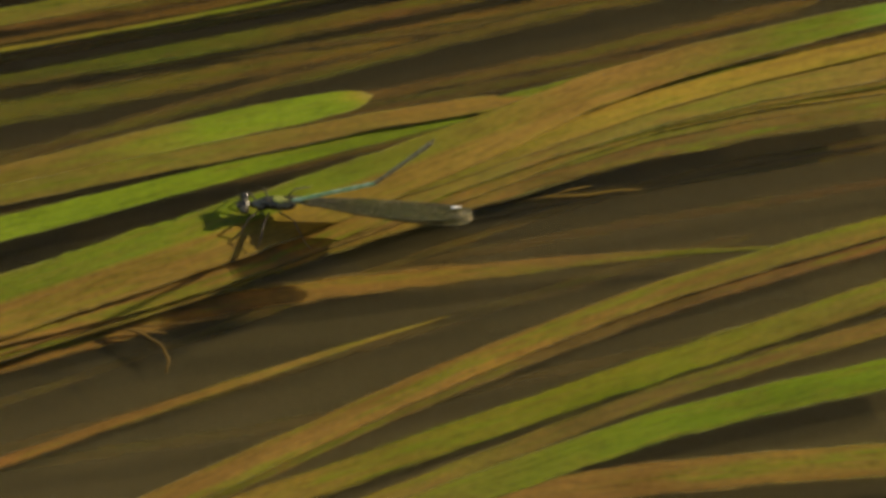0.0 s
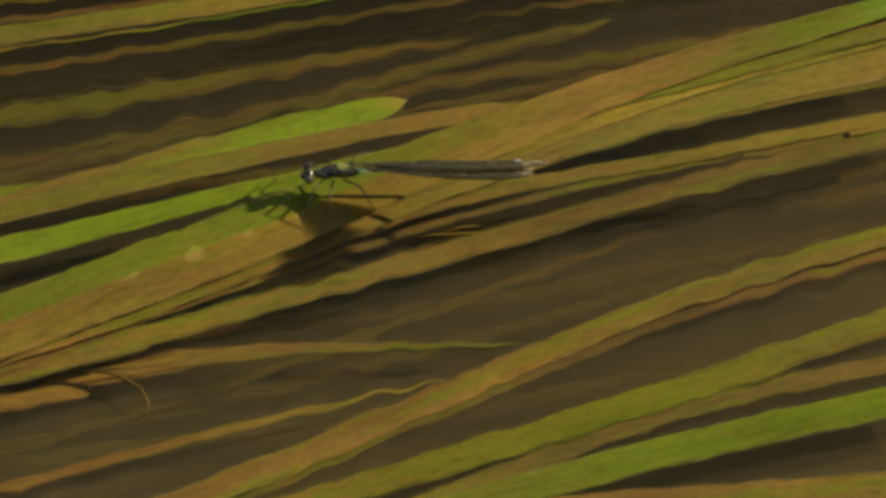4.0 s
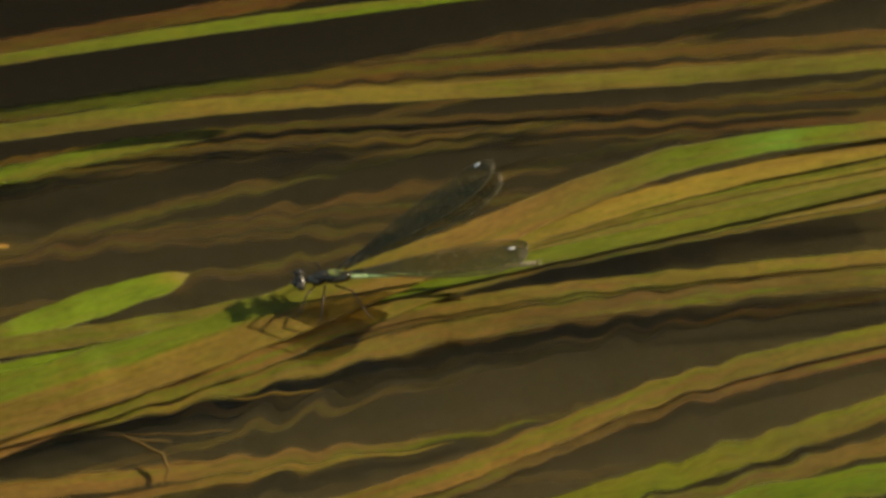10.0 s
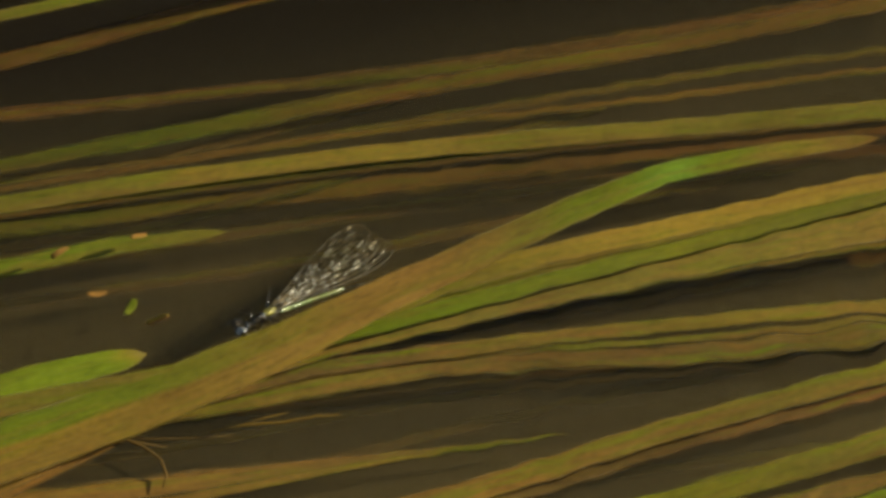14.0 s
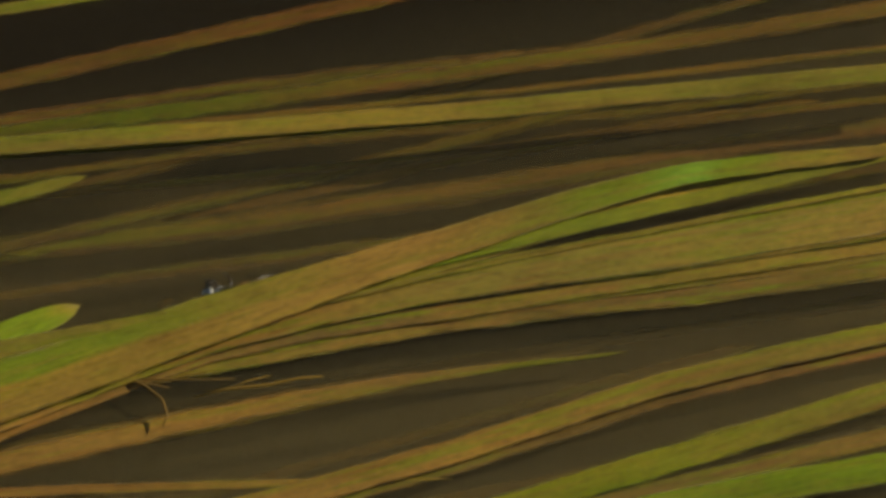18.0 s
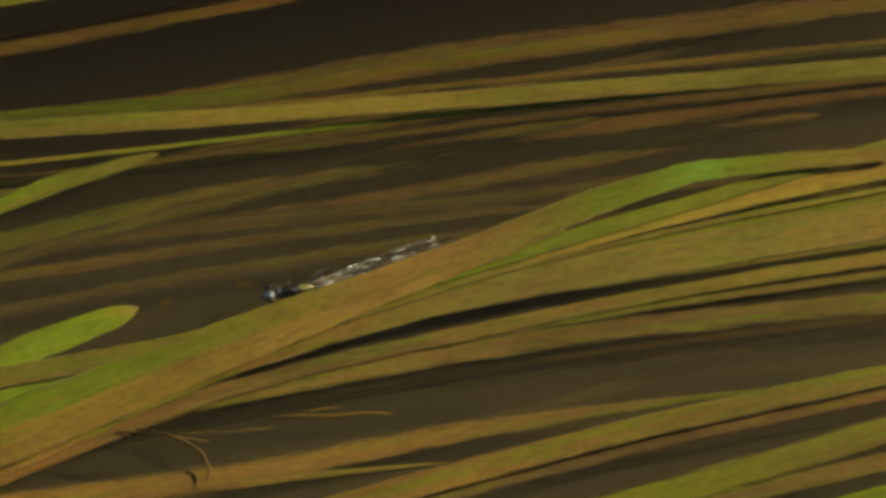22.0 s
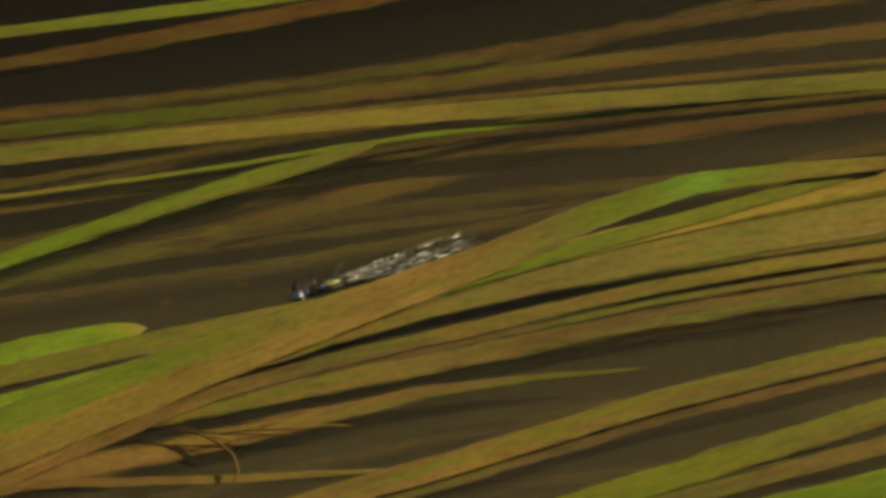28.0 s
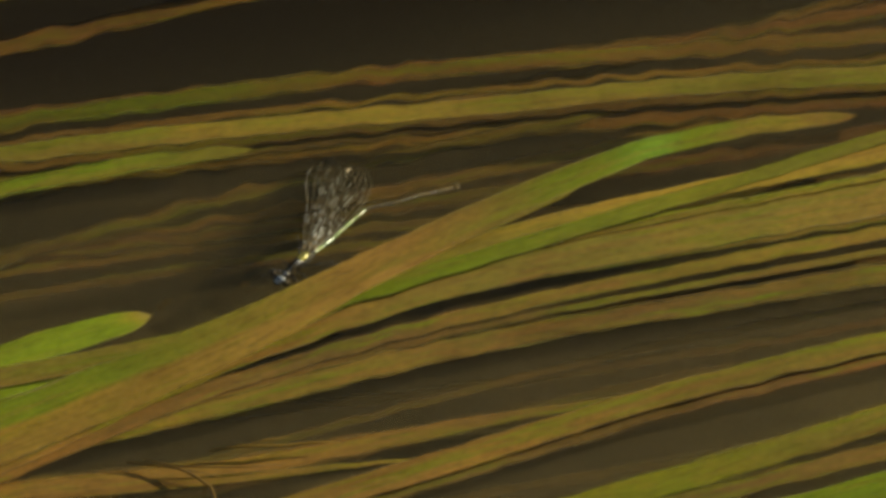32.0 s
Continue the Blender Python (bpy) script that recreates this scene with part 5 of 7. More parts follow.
    drift(13, main=(-76.1, -46.2, -37.8, -28.2, 1.6, -4.5, 42.2, 16.6, 75.9, 24.4), yellow=(-76.1, -47.2, -37.8, -28.9, 1.6, -8.8, 41.9, 3.8, 79.6, 15.1),
          broad=(-75.9, -51, -37.7, -31.3, 1.6, -14.1, 41.7, -4.4, 79.2, 6.7), margin=(-76, -51.1, -37.7, -31.7, 1.6, -16.2, 41.6, -7.8, 79, 2.3),
          thin=(-75.9, -53.2, -37.8, -30.4, 1.6, -20.3, 41.4, -13.9, 78.3, -10.7), olive=(-76.4, -45, -37.7, -35.7, 1.6, -25.1, 41.3, -20.6, 77.9, -18.1),
          long=(-74.7, -75.9, -36.9, -63.8, 1.6, -51.5, 40.8, -37.3, 77.5, -26), brown=(-76.1, -52.8, -37.4, -48, 1.6, -41.2, 20.4, -38.5),
          corner=(1.5, -69, 40.3, -55.3, 76.7, -40.6), corner_brown=(1.5, -72.3, 40.1, -60.4, 76.3, -48.9), corner_green=(1.5, -77.8, 39.9, -66, 75.7, -56.4),
          top=(-80.1, 22.6, -39.4, 29.1, 1.6, 33.1, 42.9, 36.2, 81.2, 42.5), upper=(-80.7, 29.3, -39.8, 40.3, 1.7, 49.3, 43.7, 58.5, 82.8, 67.1),
          amber=(-80.6, 26.9, -39.7, 35.2, 1.7, 41.1, 43.3, 46.5, 82.1, 53.6), rust=(-81.9, 49.4, -40.5, 64.9), green=(-82.1, 59.1, -40.5, 69.8, 1.7, 81.5),
          side=(-79.8, 15.3, -64.2, 20.6, -48.3, 23.7), tip=(-76.8, -34.5, -63.3, -27.4, -49.6, -21.7), fold=(-76.5, -38.6, -37.8, -27.3, 1.6, -5.6, 25.8, 7.3),
          wedge=(-76.6, -38.5, -37.9, -25.8), drowned=(-79.7, 8.6, -39.3, 17.9, 1.6, 26, 43, 32.9, 81.3, 38.4), sunken=(-79.3, 2.2, -39, 7.5, 1.6, 12.8),
          red=(-75.7, -59.2, -37.3, -50.7, 1.6, -42.1), strand_a=(-76.1, -49.1, -37.7, -33.6, 1.6, -23.2, 41.3, -17.8, 78, -15),
          strand_b=(-76.1, -53.2, -37.6, -43, 1.6, -31.7, 41.3, -23.9, 78.1, -18.4), strand_c=(-76, -48.7, -37.8, -29.7, 1.6, -10.9, 41.8, 0.5, 79.4, 11.8),
          strand_d=(-80.2, 19.1, -39.5, 26.7, 1.7, 32.3, 43.1, 36.9, 81.5, 42.8), strand_e=(-74.6, -78.7, -36.9, -66.7, 1.6, -54.4, 40.7, -40.2, 77.4, -29),
          strand_f=(-80.1, 19.2, -39.4, 26.5, 1.6, 31.7, 43, 35.9, 81.3, 41.9))
    drift(14, main=(-76.1, -46.2, -37.8, -28.2, 1.6, -4.2, 42.3, 18, 79.5, 25.7), yellow=(-76.1, -47.2, -37.8, -28.9, 1.6, -6.9, 42, 5.6, 79.7, 16.2),
          broad=(-75.9, -51, -37.8, -27.5, 1.6, -13.5, 41.8, -1.2, 79.3, 8.3), margin=(-76, -51.1, -37.8, -28, 1.6, -15.5, 41.7, -4.5, 79, 3.8),
          thin=(-75.9, -53.2, -37.8, -30.4, 1.6, -21.6, 41.4, -15.8, 78.2, -11.3), olive=(-76.7, -40.7, -37.8, -33.2, 1.6, -24.4, 41.2, -22.5, 78, -17.4),
          long=(-74.6, -76.6, -36.9, -65, 1.5, -53.2, 40.8, -37.9, 77.5, -25.7), brown=(-76, -54, -37.4, -48, 1.6, -41.8, 21.2, -38.4),
          corner=(1.5, -67.8, 40.3, -53.4, 76.7, -40.6), corner_brown=(1.5, -72.3, 40.1, -59.8, 76.3, -48.3), corner_green=(1.5, -77.8, 39.9, -66.6, 75.7, -56.4),
          top=(-79.5, 11.6, -39.1, 19.6, 1.6, 25.7, 42.7, 30, 80.8, 34.6), upper=(-80.4, 23.8, -39.6, 34.1, 1.7, 44.4, 43.5, 53.6, 82.6, 64.2),
          amber=(-80.1, 18, -39.5, 26.9, 1.7, 34.6, 43.2, 40.8, 81.7, 47.6), rust=(-81.9, 50.4, -40.5, 65.3), green=(-82, 57.6, -40.5, 69.8, 1.7, 81.5),
          side=(-78.9, -1.6, -59, 3.7, -38.9, 7), tip=(-76.9, -32, -64.5, -27.2, -52, -24), fold=(-76.7, -36.1, -37.8, -26.1, 1.6, -4.9, 25.8, 8.3),
          wedge=(-76.6, -38.5, -37.9, -25.8), drowned=(-79.8, 11.2, -39.3, 17.2, 1.6, 23.3, 42.9, 30.1, 81.2, 35.6), sunken=(-79.3, 0.9, -39.1, 10.2, 1.6, 16.9),
          red=(-75.6, -60.4, -37.3, -50.7, 1.6, -42.1), strand_a=(-76.2, -47.7, -37.8, -31.9, 1.6, -23.1, 41.3, -19.2, 78.1, -14.4),
          strand_b=(-76.5, -46.9, -37.7, -38.4, 1.6, -28.9, 41.3, -23.8, 78.2, -17.1), strand_c=(-76.1, -48.5, -37.8, -28.2, 1.6, -9.2, 41.9, 3.2, 79.5, 13.4),
          strand_d=(-79.8, 13, -39.3, 20.2, 1.6, 26.2, 42.9, 31.7, 81.2, 36.7), strand_e=(-74.6, -79.6, -36.9, -68, 1.5, -56.3, 40.7, -41, 77.4, -29),
          strand_f=(-79.6, 11.8, -39.2, 19.2, 1.6, 25.3, 42.8, 30.5, 81, 35.3))
    drift(17, main=(-76.5, -38.8, -37.9, -21.3, 1.6, -0.6, 42.3, 17.3, 84.3, 24), yellow=(-76.5, -39.8, -38, -21.9, 1.6, -4.3, 42.1, 10.2, 80, 23),
          broad=(-76.3, -43.7, -37.9, -25, 1.6, -10.9, 41.8, -0.5, 79.2, 8), margin=(-76.4, -43.8, -37.9, -25.5, 1.6, -13, 41.7, -3.9, 79, 3.6),
          thin=(-76.3, -45.9, -37.9, -27.9, 1.6, -17.8, 41.5, -11.6, 78.5, -6.4), olive=(-76.7, -39.5, -37.8, -30.7, 1.6, -20.6, 41.5, -12.9, 78.5, -7.8),
          long=(-75, -69.5, -37.1, -56, 1.6, -42.2, 41.1, -27.3, 78, -17.5), brown=(-76.1, -52.2, -37.6, -41.8, 1.6, -33.1, 37.3, -24.6),
          corner=(1.5, -60.7, 40.5, -46.1, 77.2, -32.5), corner_brown=(1.5, -64, 40.4, -50.5, 76.8, -39.1), corner_green=(1.5, -71.9, 40, -60.6, 76.1, -49.4),
          top=(-80, 21.2, -39.4, 27.3, 1.6, 32.5, 42.9, 37.3, 81.2, 41.5), upper=(-80.5, 26.5, -39.7, 36.8, 1.7, 45.8, 43.6, 55.7, 82.6, 64.2),
          amber=(-80.5, 25.1, -39.6, 32.8, 1.7, 39.4, 43.3, 46.1, 82, 51.9), rust=(-81.6, 45.2, -40.4, 59.3), green=(-81.7, 52, -40.3, 61.9, 1.7, 72.7),
          side=(-79.7, 12.9, -72.3, 17.4, -64.7, 19.6), tip=(-77.1, -28.9, -65.9, -24.2, -54.6, -20.9), fold=(-76.8, -34.2, -38, -21, 1.6, -1.6, 25.9, 9.3),
          wedge=(-77, -31.1, -38.1, -18.8), drowned=(-78.8, -7.8, -38.8, 2, 1.6, 11.2, 42.6, 20.6, 80.7, 27.4), sunken=(-79.9, 11.5, -39.3, 19.5, 1.6, 25),
          red=(-76.3, -49.5, -37.4, -48.3, 1.6, -45.8), strand_a=(-76.4, -43.9, -37.8, -29, 1.6, -18.8, 41.5, -12.2, 78.5, -7),
          strand_b=(-76.5, -47.2, -37.7, -36.8, 1.6, -25.5, 41.5, -15.3, 78.6, -8.7), strand_c=(-76.4, -42.1, -37.9, -23.7, 1.6, -8.3, 41.9, 3.7, 79.6, 13.9),
          strand_d=(-79.4, 4.6, -39.1, 12.9, 1.6, 20.6, 42.8, 28.2, 81, 33.9), strand_e=(-75, -72.4, -37.1, -59, 1.6, -45.2, 41, -30.3, 77.9, -20.6),
          strand_f=(-80.1, 19.3, -39.4, 25.8, 1.6, 31.5, 43, 36.9, 81.3, 41.4))
    drift(18, main=(-76.8, -32.6, -38.1, -15.5, 1.6, 1.3, 42.2, 16.6, 83.2, 23.1), yellow=(-76.9, -33.6, -38.1, -16.2, 1.6, -1.7, 42.2, 12.9, 80, 23),
          broad=(-76.7, -37.5, -38.1, -18.9, 1.6, -7, 41.8, 1.4, 79.4, 10), margin=(-76.7, -37.6, -38.1, -19.4, 1.6, -9.1, 41.8, -1.9, 79.1, 5.6),
          thin=(-76.6, -39.8, -38, -21.6, 1.6, -12.9, 41.7, -4.9, 79, 2.3), olive=(-77.2, -31.7, -38, -23.8, 1.6, -14.5, 41.6, -9.1, 78.8, -2.6),
          long=(-75, -69.8, -37.1, -56.6, 1.6, -43.2, 41.1, -27.3, 78, -16.9), brown=(-76.5, -44.9, -37.8, -33.7, 1.6, -24.9, 32.6, -20),
          corner=(1.5, -58.3, 40.6, -43.7, 77.3, -30), corner_brown=(1.5, -62.2, 40.5, -49.5, 76.8, -39.1), corner_green=(1.5, -68.4, 40.2, -55.8, 76.2, -47.9),
          top=(-80.3, 25.7, -39.4, 29.8, 1.6, 33.9, 43, 39, 81.3, 43.6), upper=(-80.8, 31.7, -39.8, 38.9, 1.7, 46.5, 43.5, 54.3, 82.6, 62.8),
          amber=(-80.7, 29.8, -39.7, 35.1, 1.7, 40.6, 43.3, 46.7, 82, 52.7), rust=(-81.7, 45.5, -40.3, 57.9), green=(-82.1, 59.1, -40.5, 68.4, 1.7, 78.5),
          side=(-79.8, 15.6, -72.4, 18.9, -64.8, 20.1), tip=(-77.6, -19.6, -71, -15.6, -64.3, -13), fold=(-77.4, -23.5, -38.2, -14, 1.6, 0.3, 25.9, 9.7),
          wedge=(-77.4, -24.8, -38.2, -13), drowned=(-79.5, 5.9, -39.1, 11.2, 1.6, 19.3, 42.9, 28.7, 81.2, 35.6), sunken=(-79.4, 3.6, -39.2, 13.5, 1.6, 20.9),
          red=(-76.1, -51.3, -37.3, -49.5, 1.6, -48.3), strand_a=(-76.8, -36.5, -38, -22.7, 1.6, -13.8, 41.6, -6.9, 78.9, 0),
          strand_b=(-76.6, -45.3, -37.8, -35.1, 1.6, -24.1, 41.6, -14.3, 78.8, -6.1), strand_c=(-76.8, -35.9, -38.1, -17.7, 1.6, -4.8, 42, 6, 79.6, 15.2),
          strand_d=(-80.1, 16.9, -39.3, 21.7, 1.6, 27.8, 43, 35.1, 81.4, 40.9), strand_e=(-75, -72.5, -37.1, -59.4, 1.6, -46.1, 41, -30.2, 77.9, -19.8),
          strand_f=(-80.4, 25, -39.5, 29.3, 1.7, 33.8, 43.1, 39.4, 81.5, 44.3))
    drift(19, main=(-77, -29.5, -38.2, -12.3, 1.6, 4, 42.3, 19, 81.9, 26.3), yellow=(-77, -30.5, -38.2, -13, 1.6, 1.6, 42.2, 13.5, 80, 23),
          broad=(-76.9, -34.4, -38.2, -14.1, 1.6, -3.4, 41.9, 4.7, 79.5, 13.4), margin=(-76.9, -34.5, -38.2, -14.6, 1.6, -5.5, 41.9, 1.3, 79.3, 8.9),
          thin=(-76.8, -36.7, -38.1, -17.8, 1.6, -10, 41.8, -0.7, 79.2, 5.6), olive=(-77.5, -25.7, -38.1, -20, 1.6, -12.9, 41.7, -7.1, 78.7, -3.9),
          long=(-75.1, -68.4, -37.2, -54.8, 1.6, -41, 41.1, -24.7, 78, -15.8), brown=(-76.8, -40, -37.9, -28.1, 1.6, -18.2, 28.2, -13.8),
          corner=(1.5, -56.5, 40.7, -41.2, 77.4, -28.1), corner_brown=(1.5, -59.8, 40.5, -48.3, 77, -36), corner_green=(1.5, -66, 40.2, -55.2, 76.3, -45.2),
          top=(-80.2, 24.3, -39.4, 28.4, 1.6, 33.2, 42.9, 37.6, 81.2, 42.5), upper=(-80.8, 32.4, -39.8, 40.3, 1.7, 47.9, 43.6, 57.1, 82.6, 64.2),
          amber=(-80.7, 29.2, -39.7, 34.8, 1.7, 40.6, 43.3, 46.9, 82, 52.6), rust=(-82, 51.8, -40.5, 63.1), green=(-81.1, 41.5, -40.2, 58.3, 1.7, 72.7),
          side=(-79.8, 14.9, -72.3, 18.2, -64.7, 19.2), tip=(-77.9, -15.3, -71.7, -10.6, -65.4, -7.4), fold=(-77.5, -21, -38.3, -10.7, 1.6, 3, 25.9, 12.2),
          wedge=(-77.5, -21.6, -38.3, -9.8), drowned=(-79.4, 3.3, -39.2, 13.9, 1.6, 19.3, 42.8, 24.7, 80.9, 30.1), sunken=(-79.9, 12.8, -39.2, 14.8, 1.6, 20.9),
          red=(-76.4, -46.4, -37.4, -46.1, 1.6, -44), strand_a=(-77.1, -31.3, -38.1, -19.2, 1.6, -11.9, 41.7, -4.3, 78.9, 0.4),
          strand_b=(-76.8, -41.3, -37.9, -32.2, 1.6, -22.3, 41.6, -12.1, 78.8, -6.5), strand_c=(-77, -32.4, -38.2, -13.4, 1.6, -0.9, 42.1, 9.1, 79.8, 18.1),
          strand_d=(-80.1, 17.4, -39.4, 24.2, 1.6, 29.2, 43, 34.1, 81.3, 39.2), strand_e=(-75.1, -71.1, -37.1, -57.6, 1.6, -43.8, 41.1, -27.6, 78, -18.8),
          strand_f=(-80.2, 21.5, -39.4, 26.8, 1.6, 31.7, 43, 36.3, 81.3, 41.3))
    drift(20, main=(-76.5, -39.5, -38, -20.4, 1.6, -3.5, 42.2, 14.6, 87.2, 20.6), yellow=(-76.5, -40.5, -38, -21, 1.6, -5.6, 42, 7.9, 79.9, 20.3),
          broad=(-76.3, -44.3, -37.9, -23.7, 1.6, -11.2, 41.8, -1.2, 79.2, 7.7), margin=(-76.3, -44.4, -37.9, -24.2, 1.6, -13.2, 41.7, -4.5, 79, 3.2),
          thin=(-76.2, -46.5, -37.9, -25.4, 1.6, -15.8, 41.6, -7.5, 78.9, 0.4), olive=(-77.1, -32, -38, -25.7, 1.6, -18.1, 41.6, -11, 78.6, -6.7),
          long=(-74.8, -73.3, -37, -59.6, 1.6, -45.7, 40.9, -32.3, 77.8, -20.7), brown=(-76.2, -50.4, -37.7, -38.1, 1.6, -24.6, 40.4, -18.1),
          corner=(1.5, -61.3, 40.5, -46.4, 77.1, -33.4), corner_brown=(1.5, -65.8, 40.4, -51, 76.8, -39.7), corner_green=(1.5, -73.1, 40, -61.8, 76, -50.4),
          top=(-80.2, 24.6, -39.4, 29.8, 1.6, 33.9, 43, 39.7, 81.4, 45.2), upper=(-80.8, 31.3, -39.8, 38.2, 1.7, 45.8, 43.6, 55.7, 82.6, 64.2),
          amber=(-80.7, 29, -39.7, 34.8, 1.7, 40.3, 43.4, 47.6, 82.1, 54.3), rust=(-81.9, 50.4, -40.4, 61.7), green=(-81.7, 52, -40.3, 61.2, 1.7, 71.3),
          side=(-79.6, 12, -72.3, 16.6, -64.7, 19), tip=(-77.4, -23.8, -67.8, -17, -58.2, -11.7), fold=(-77.1, -29.2, -38, -18.4, 1.6, -4.3, 25.8, 6.5),
          wedge=(-77, -31.7, -38.1, -17.9), drowned=(-79.5, 5.3, -39.2, 15.2, 1.6, 26, 43.1, 37, 81.7, 45.3), sunken=(-79.1, -1.7, -39, 7.5, 1.6, 14.2),
          red=(-76.1, -51.9, -37.4, -48.3, 1.6, -44.6), strand_a=(-76.7, -39.1, -37.9, -25.8, 1.6, -17.3, 41.6, -9.7, 78.7, -3.7),
          strand_b=(-76.7, -43.7, -37.8, -34.8, 1.6, -25, 41.5, -15.8, 78.6, -9.1), strand_c=(-76.4, -41.9, -38, -22, 1.6, -7.7, 41.9, 4.3, 79.6, 15.1),
          strand_d=(-80.2, 19, -39.5, 26.1, 1.7, 32.8, 43.2, 40.6, 81.8, 47.2), strand_e=(-74.8, -76.1, -37, -62.5, 1.6, -48.6, 40.9, -35.3, 77.7, -23.7),
          strand_f=(-80.1, 19.6, -39.4, 26.2, 1.6, 32.3, 43.1, 39.6, 81.6, 45.9))
    drift(21, main=(-76.2, -43.2, -37.9, -23.8, 1.6, -5.5, 42.2, 13.7, 88.1, 19.3), yellow=(-76.3, -44.2, -37.9, -24.4, 1.6, -7.5, 42, 6.6, 79.7, 17.3),
          broad=(-76.1, -48, -37.9, -26.9, 1.6, -13.1, 41.7, -3.4, 79.1, 5.8), margin=(-76.1, -48.1, -37.9, -27.3, 1.6, -15.1, 41.6, -6.8, 78.9, 1.3),
          thin=(-76, -50.2, -37.8, -30.4, 1.6, -17.8, 41.5, -10.1, 78.7, -2.5), olive=(-76.6, -42.5, -37.8, -33.2, 1.6, -22.5, 41.5, -13.2, 78.5, -8),
          long=(-74.7, -76.3, -36.9, -63.2, 1.6, -49.9, 40.8, -36.4, 77.5, -25.1), brown=(-75.8, -57.7, -37.4, -47, 1.6, -33.4, 41.3, -22.4, 68.8, -18.1),
          corner=(1.5, -64.3, 40.4, -50, 77, -36.2), corner_brown=(1.5, -68.8, 40.3, -55, 76.7, -42.2), corner_green=(1.5, -76.6, 39.9, -64.8, 75.8, -54),
          top=(-80.2, 25, -39.4, 29.4, 1.6, 34.2, 43, 39, 81.3, 43.2), upper=(-80.7, 30.6, -39.7, 36.8, 1.7, 44.4, 43.4, 50, 82.2, 57.1),
          amber=(-80.7, 29, -39.7, 34.1, 1.7, 39.9, 43.3, 45.1, 81.9, 50.3), rust=(-81.9, 49.4, -40.4, 60.7), green=(-82.1, 58.3, -40.5, 68.4, 1.7, 78.5),
          side=(-79.8, 15.6, -68.4, 20.5, -56.7, 23.3), tip=(-77.3, -26, -65.6, -19.6, -53.9, -14.7), fold=(-77, -30.5, -38, -21.2, 1.6, -6.2, 25.8, 5.2),
          wedge=(-76.8, -35.4, -38, -21.3), drowned=(-79.5, 5.9, -39.3, 19.3, 1.7, 32.9, 43.2, 39.7, 81.7, 45.3), sunken=(-79.1, -3, -38.9, 4.9, 1.6, 12.2),
          red=(-76, -54.3, -37.4, -48.3, 1.6, -43.3), strand_a=(-76.2, -46.9, -37.8, -31.9, 1.6, -20.2, 41.5, -11.7, 78.6, -5.3),
          strand_b=(-76.4, -48.2, -37.7, -37.9, 1.6, -26.6, 41.5, -16.3, 78.6, -9.7), strand_c=(-76.2, -45.4, -37.9, -25.2, 1.6, -9.5, 41.9, 3, 79.5, 13.1),
          strand_d=(-80.1, 18, -39.5, 26.5, 1.7, 35.2, 43.2, 41, 81.7, 45.7), strand_e=(-74.6, -79.2, -36.9, -66.3, 1.6, -53, 40.8, -39.6, 77.5, -28.3),
          strand_f=(-80, 18.9, -39.4, 26.3, 1.7, 34.1, 43.1, 39.7, 81.5, 44.3))
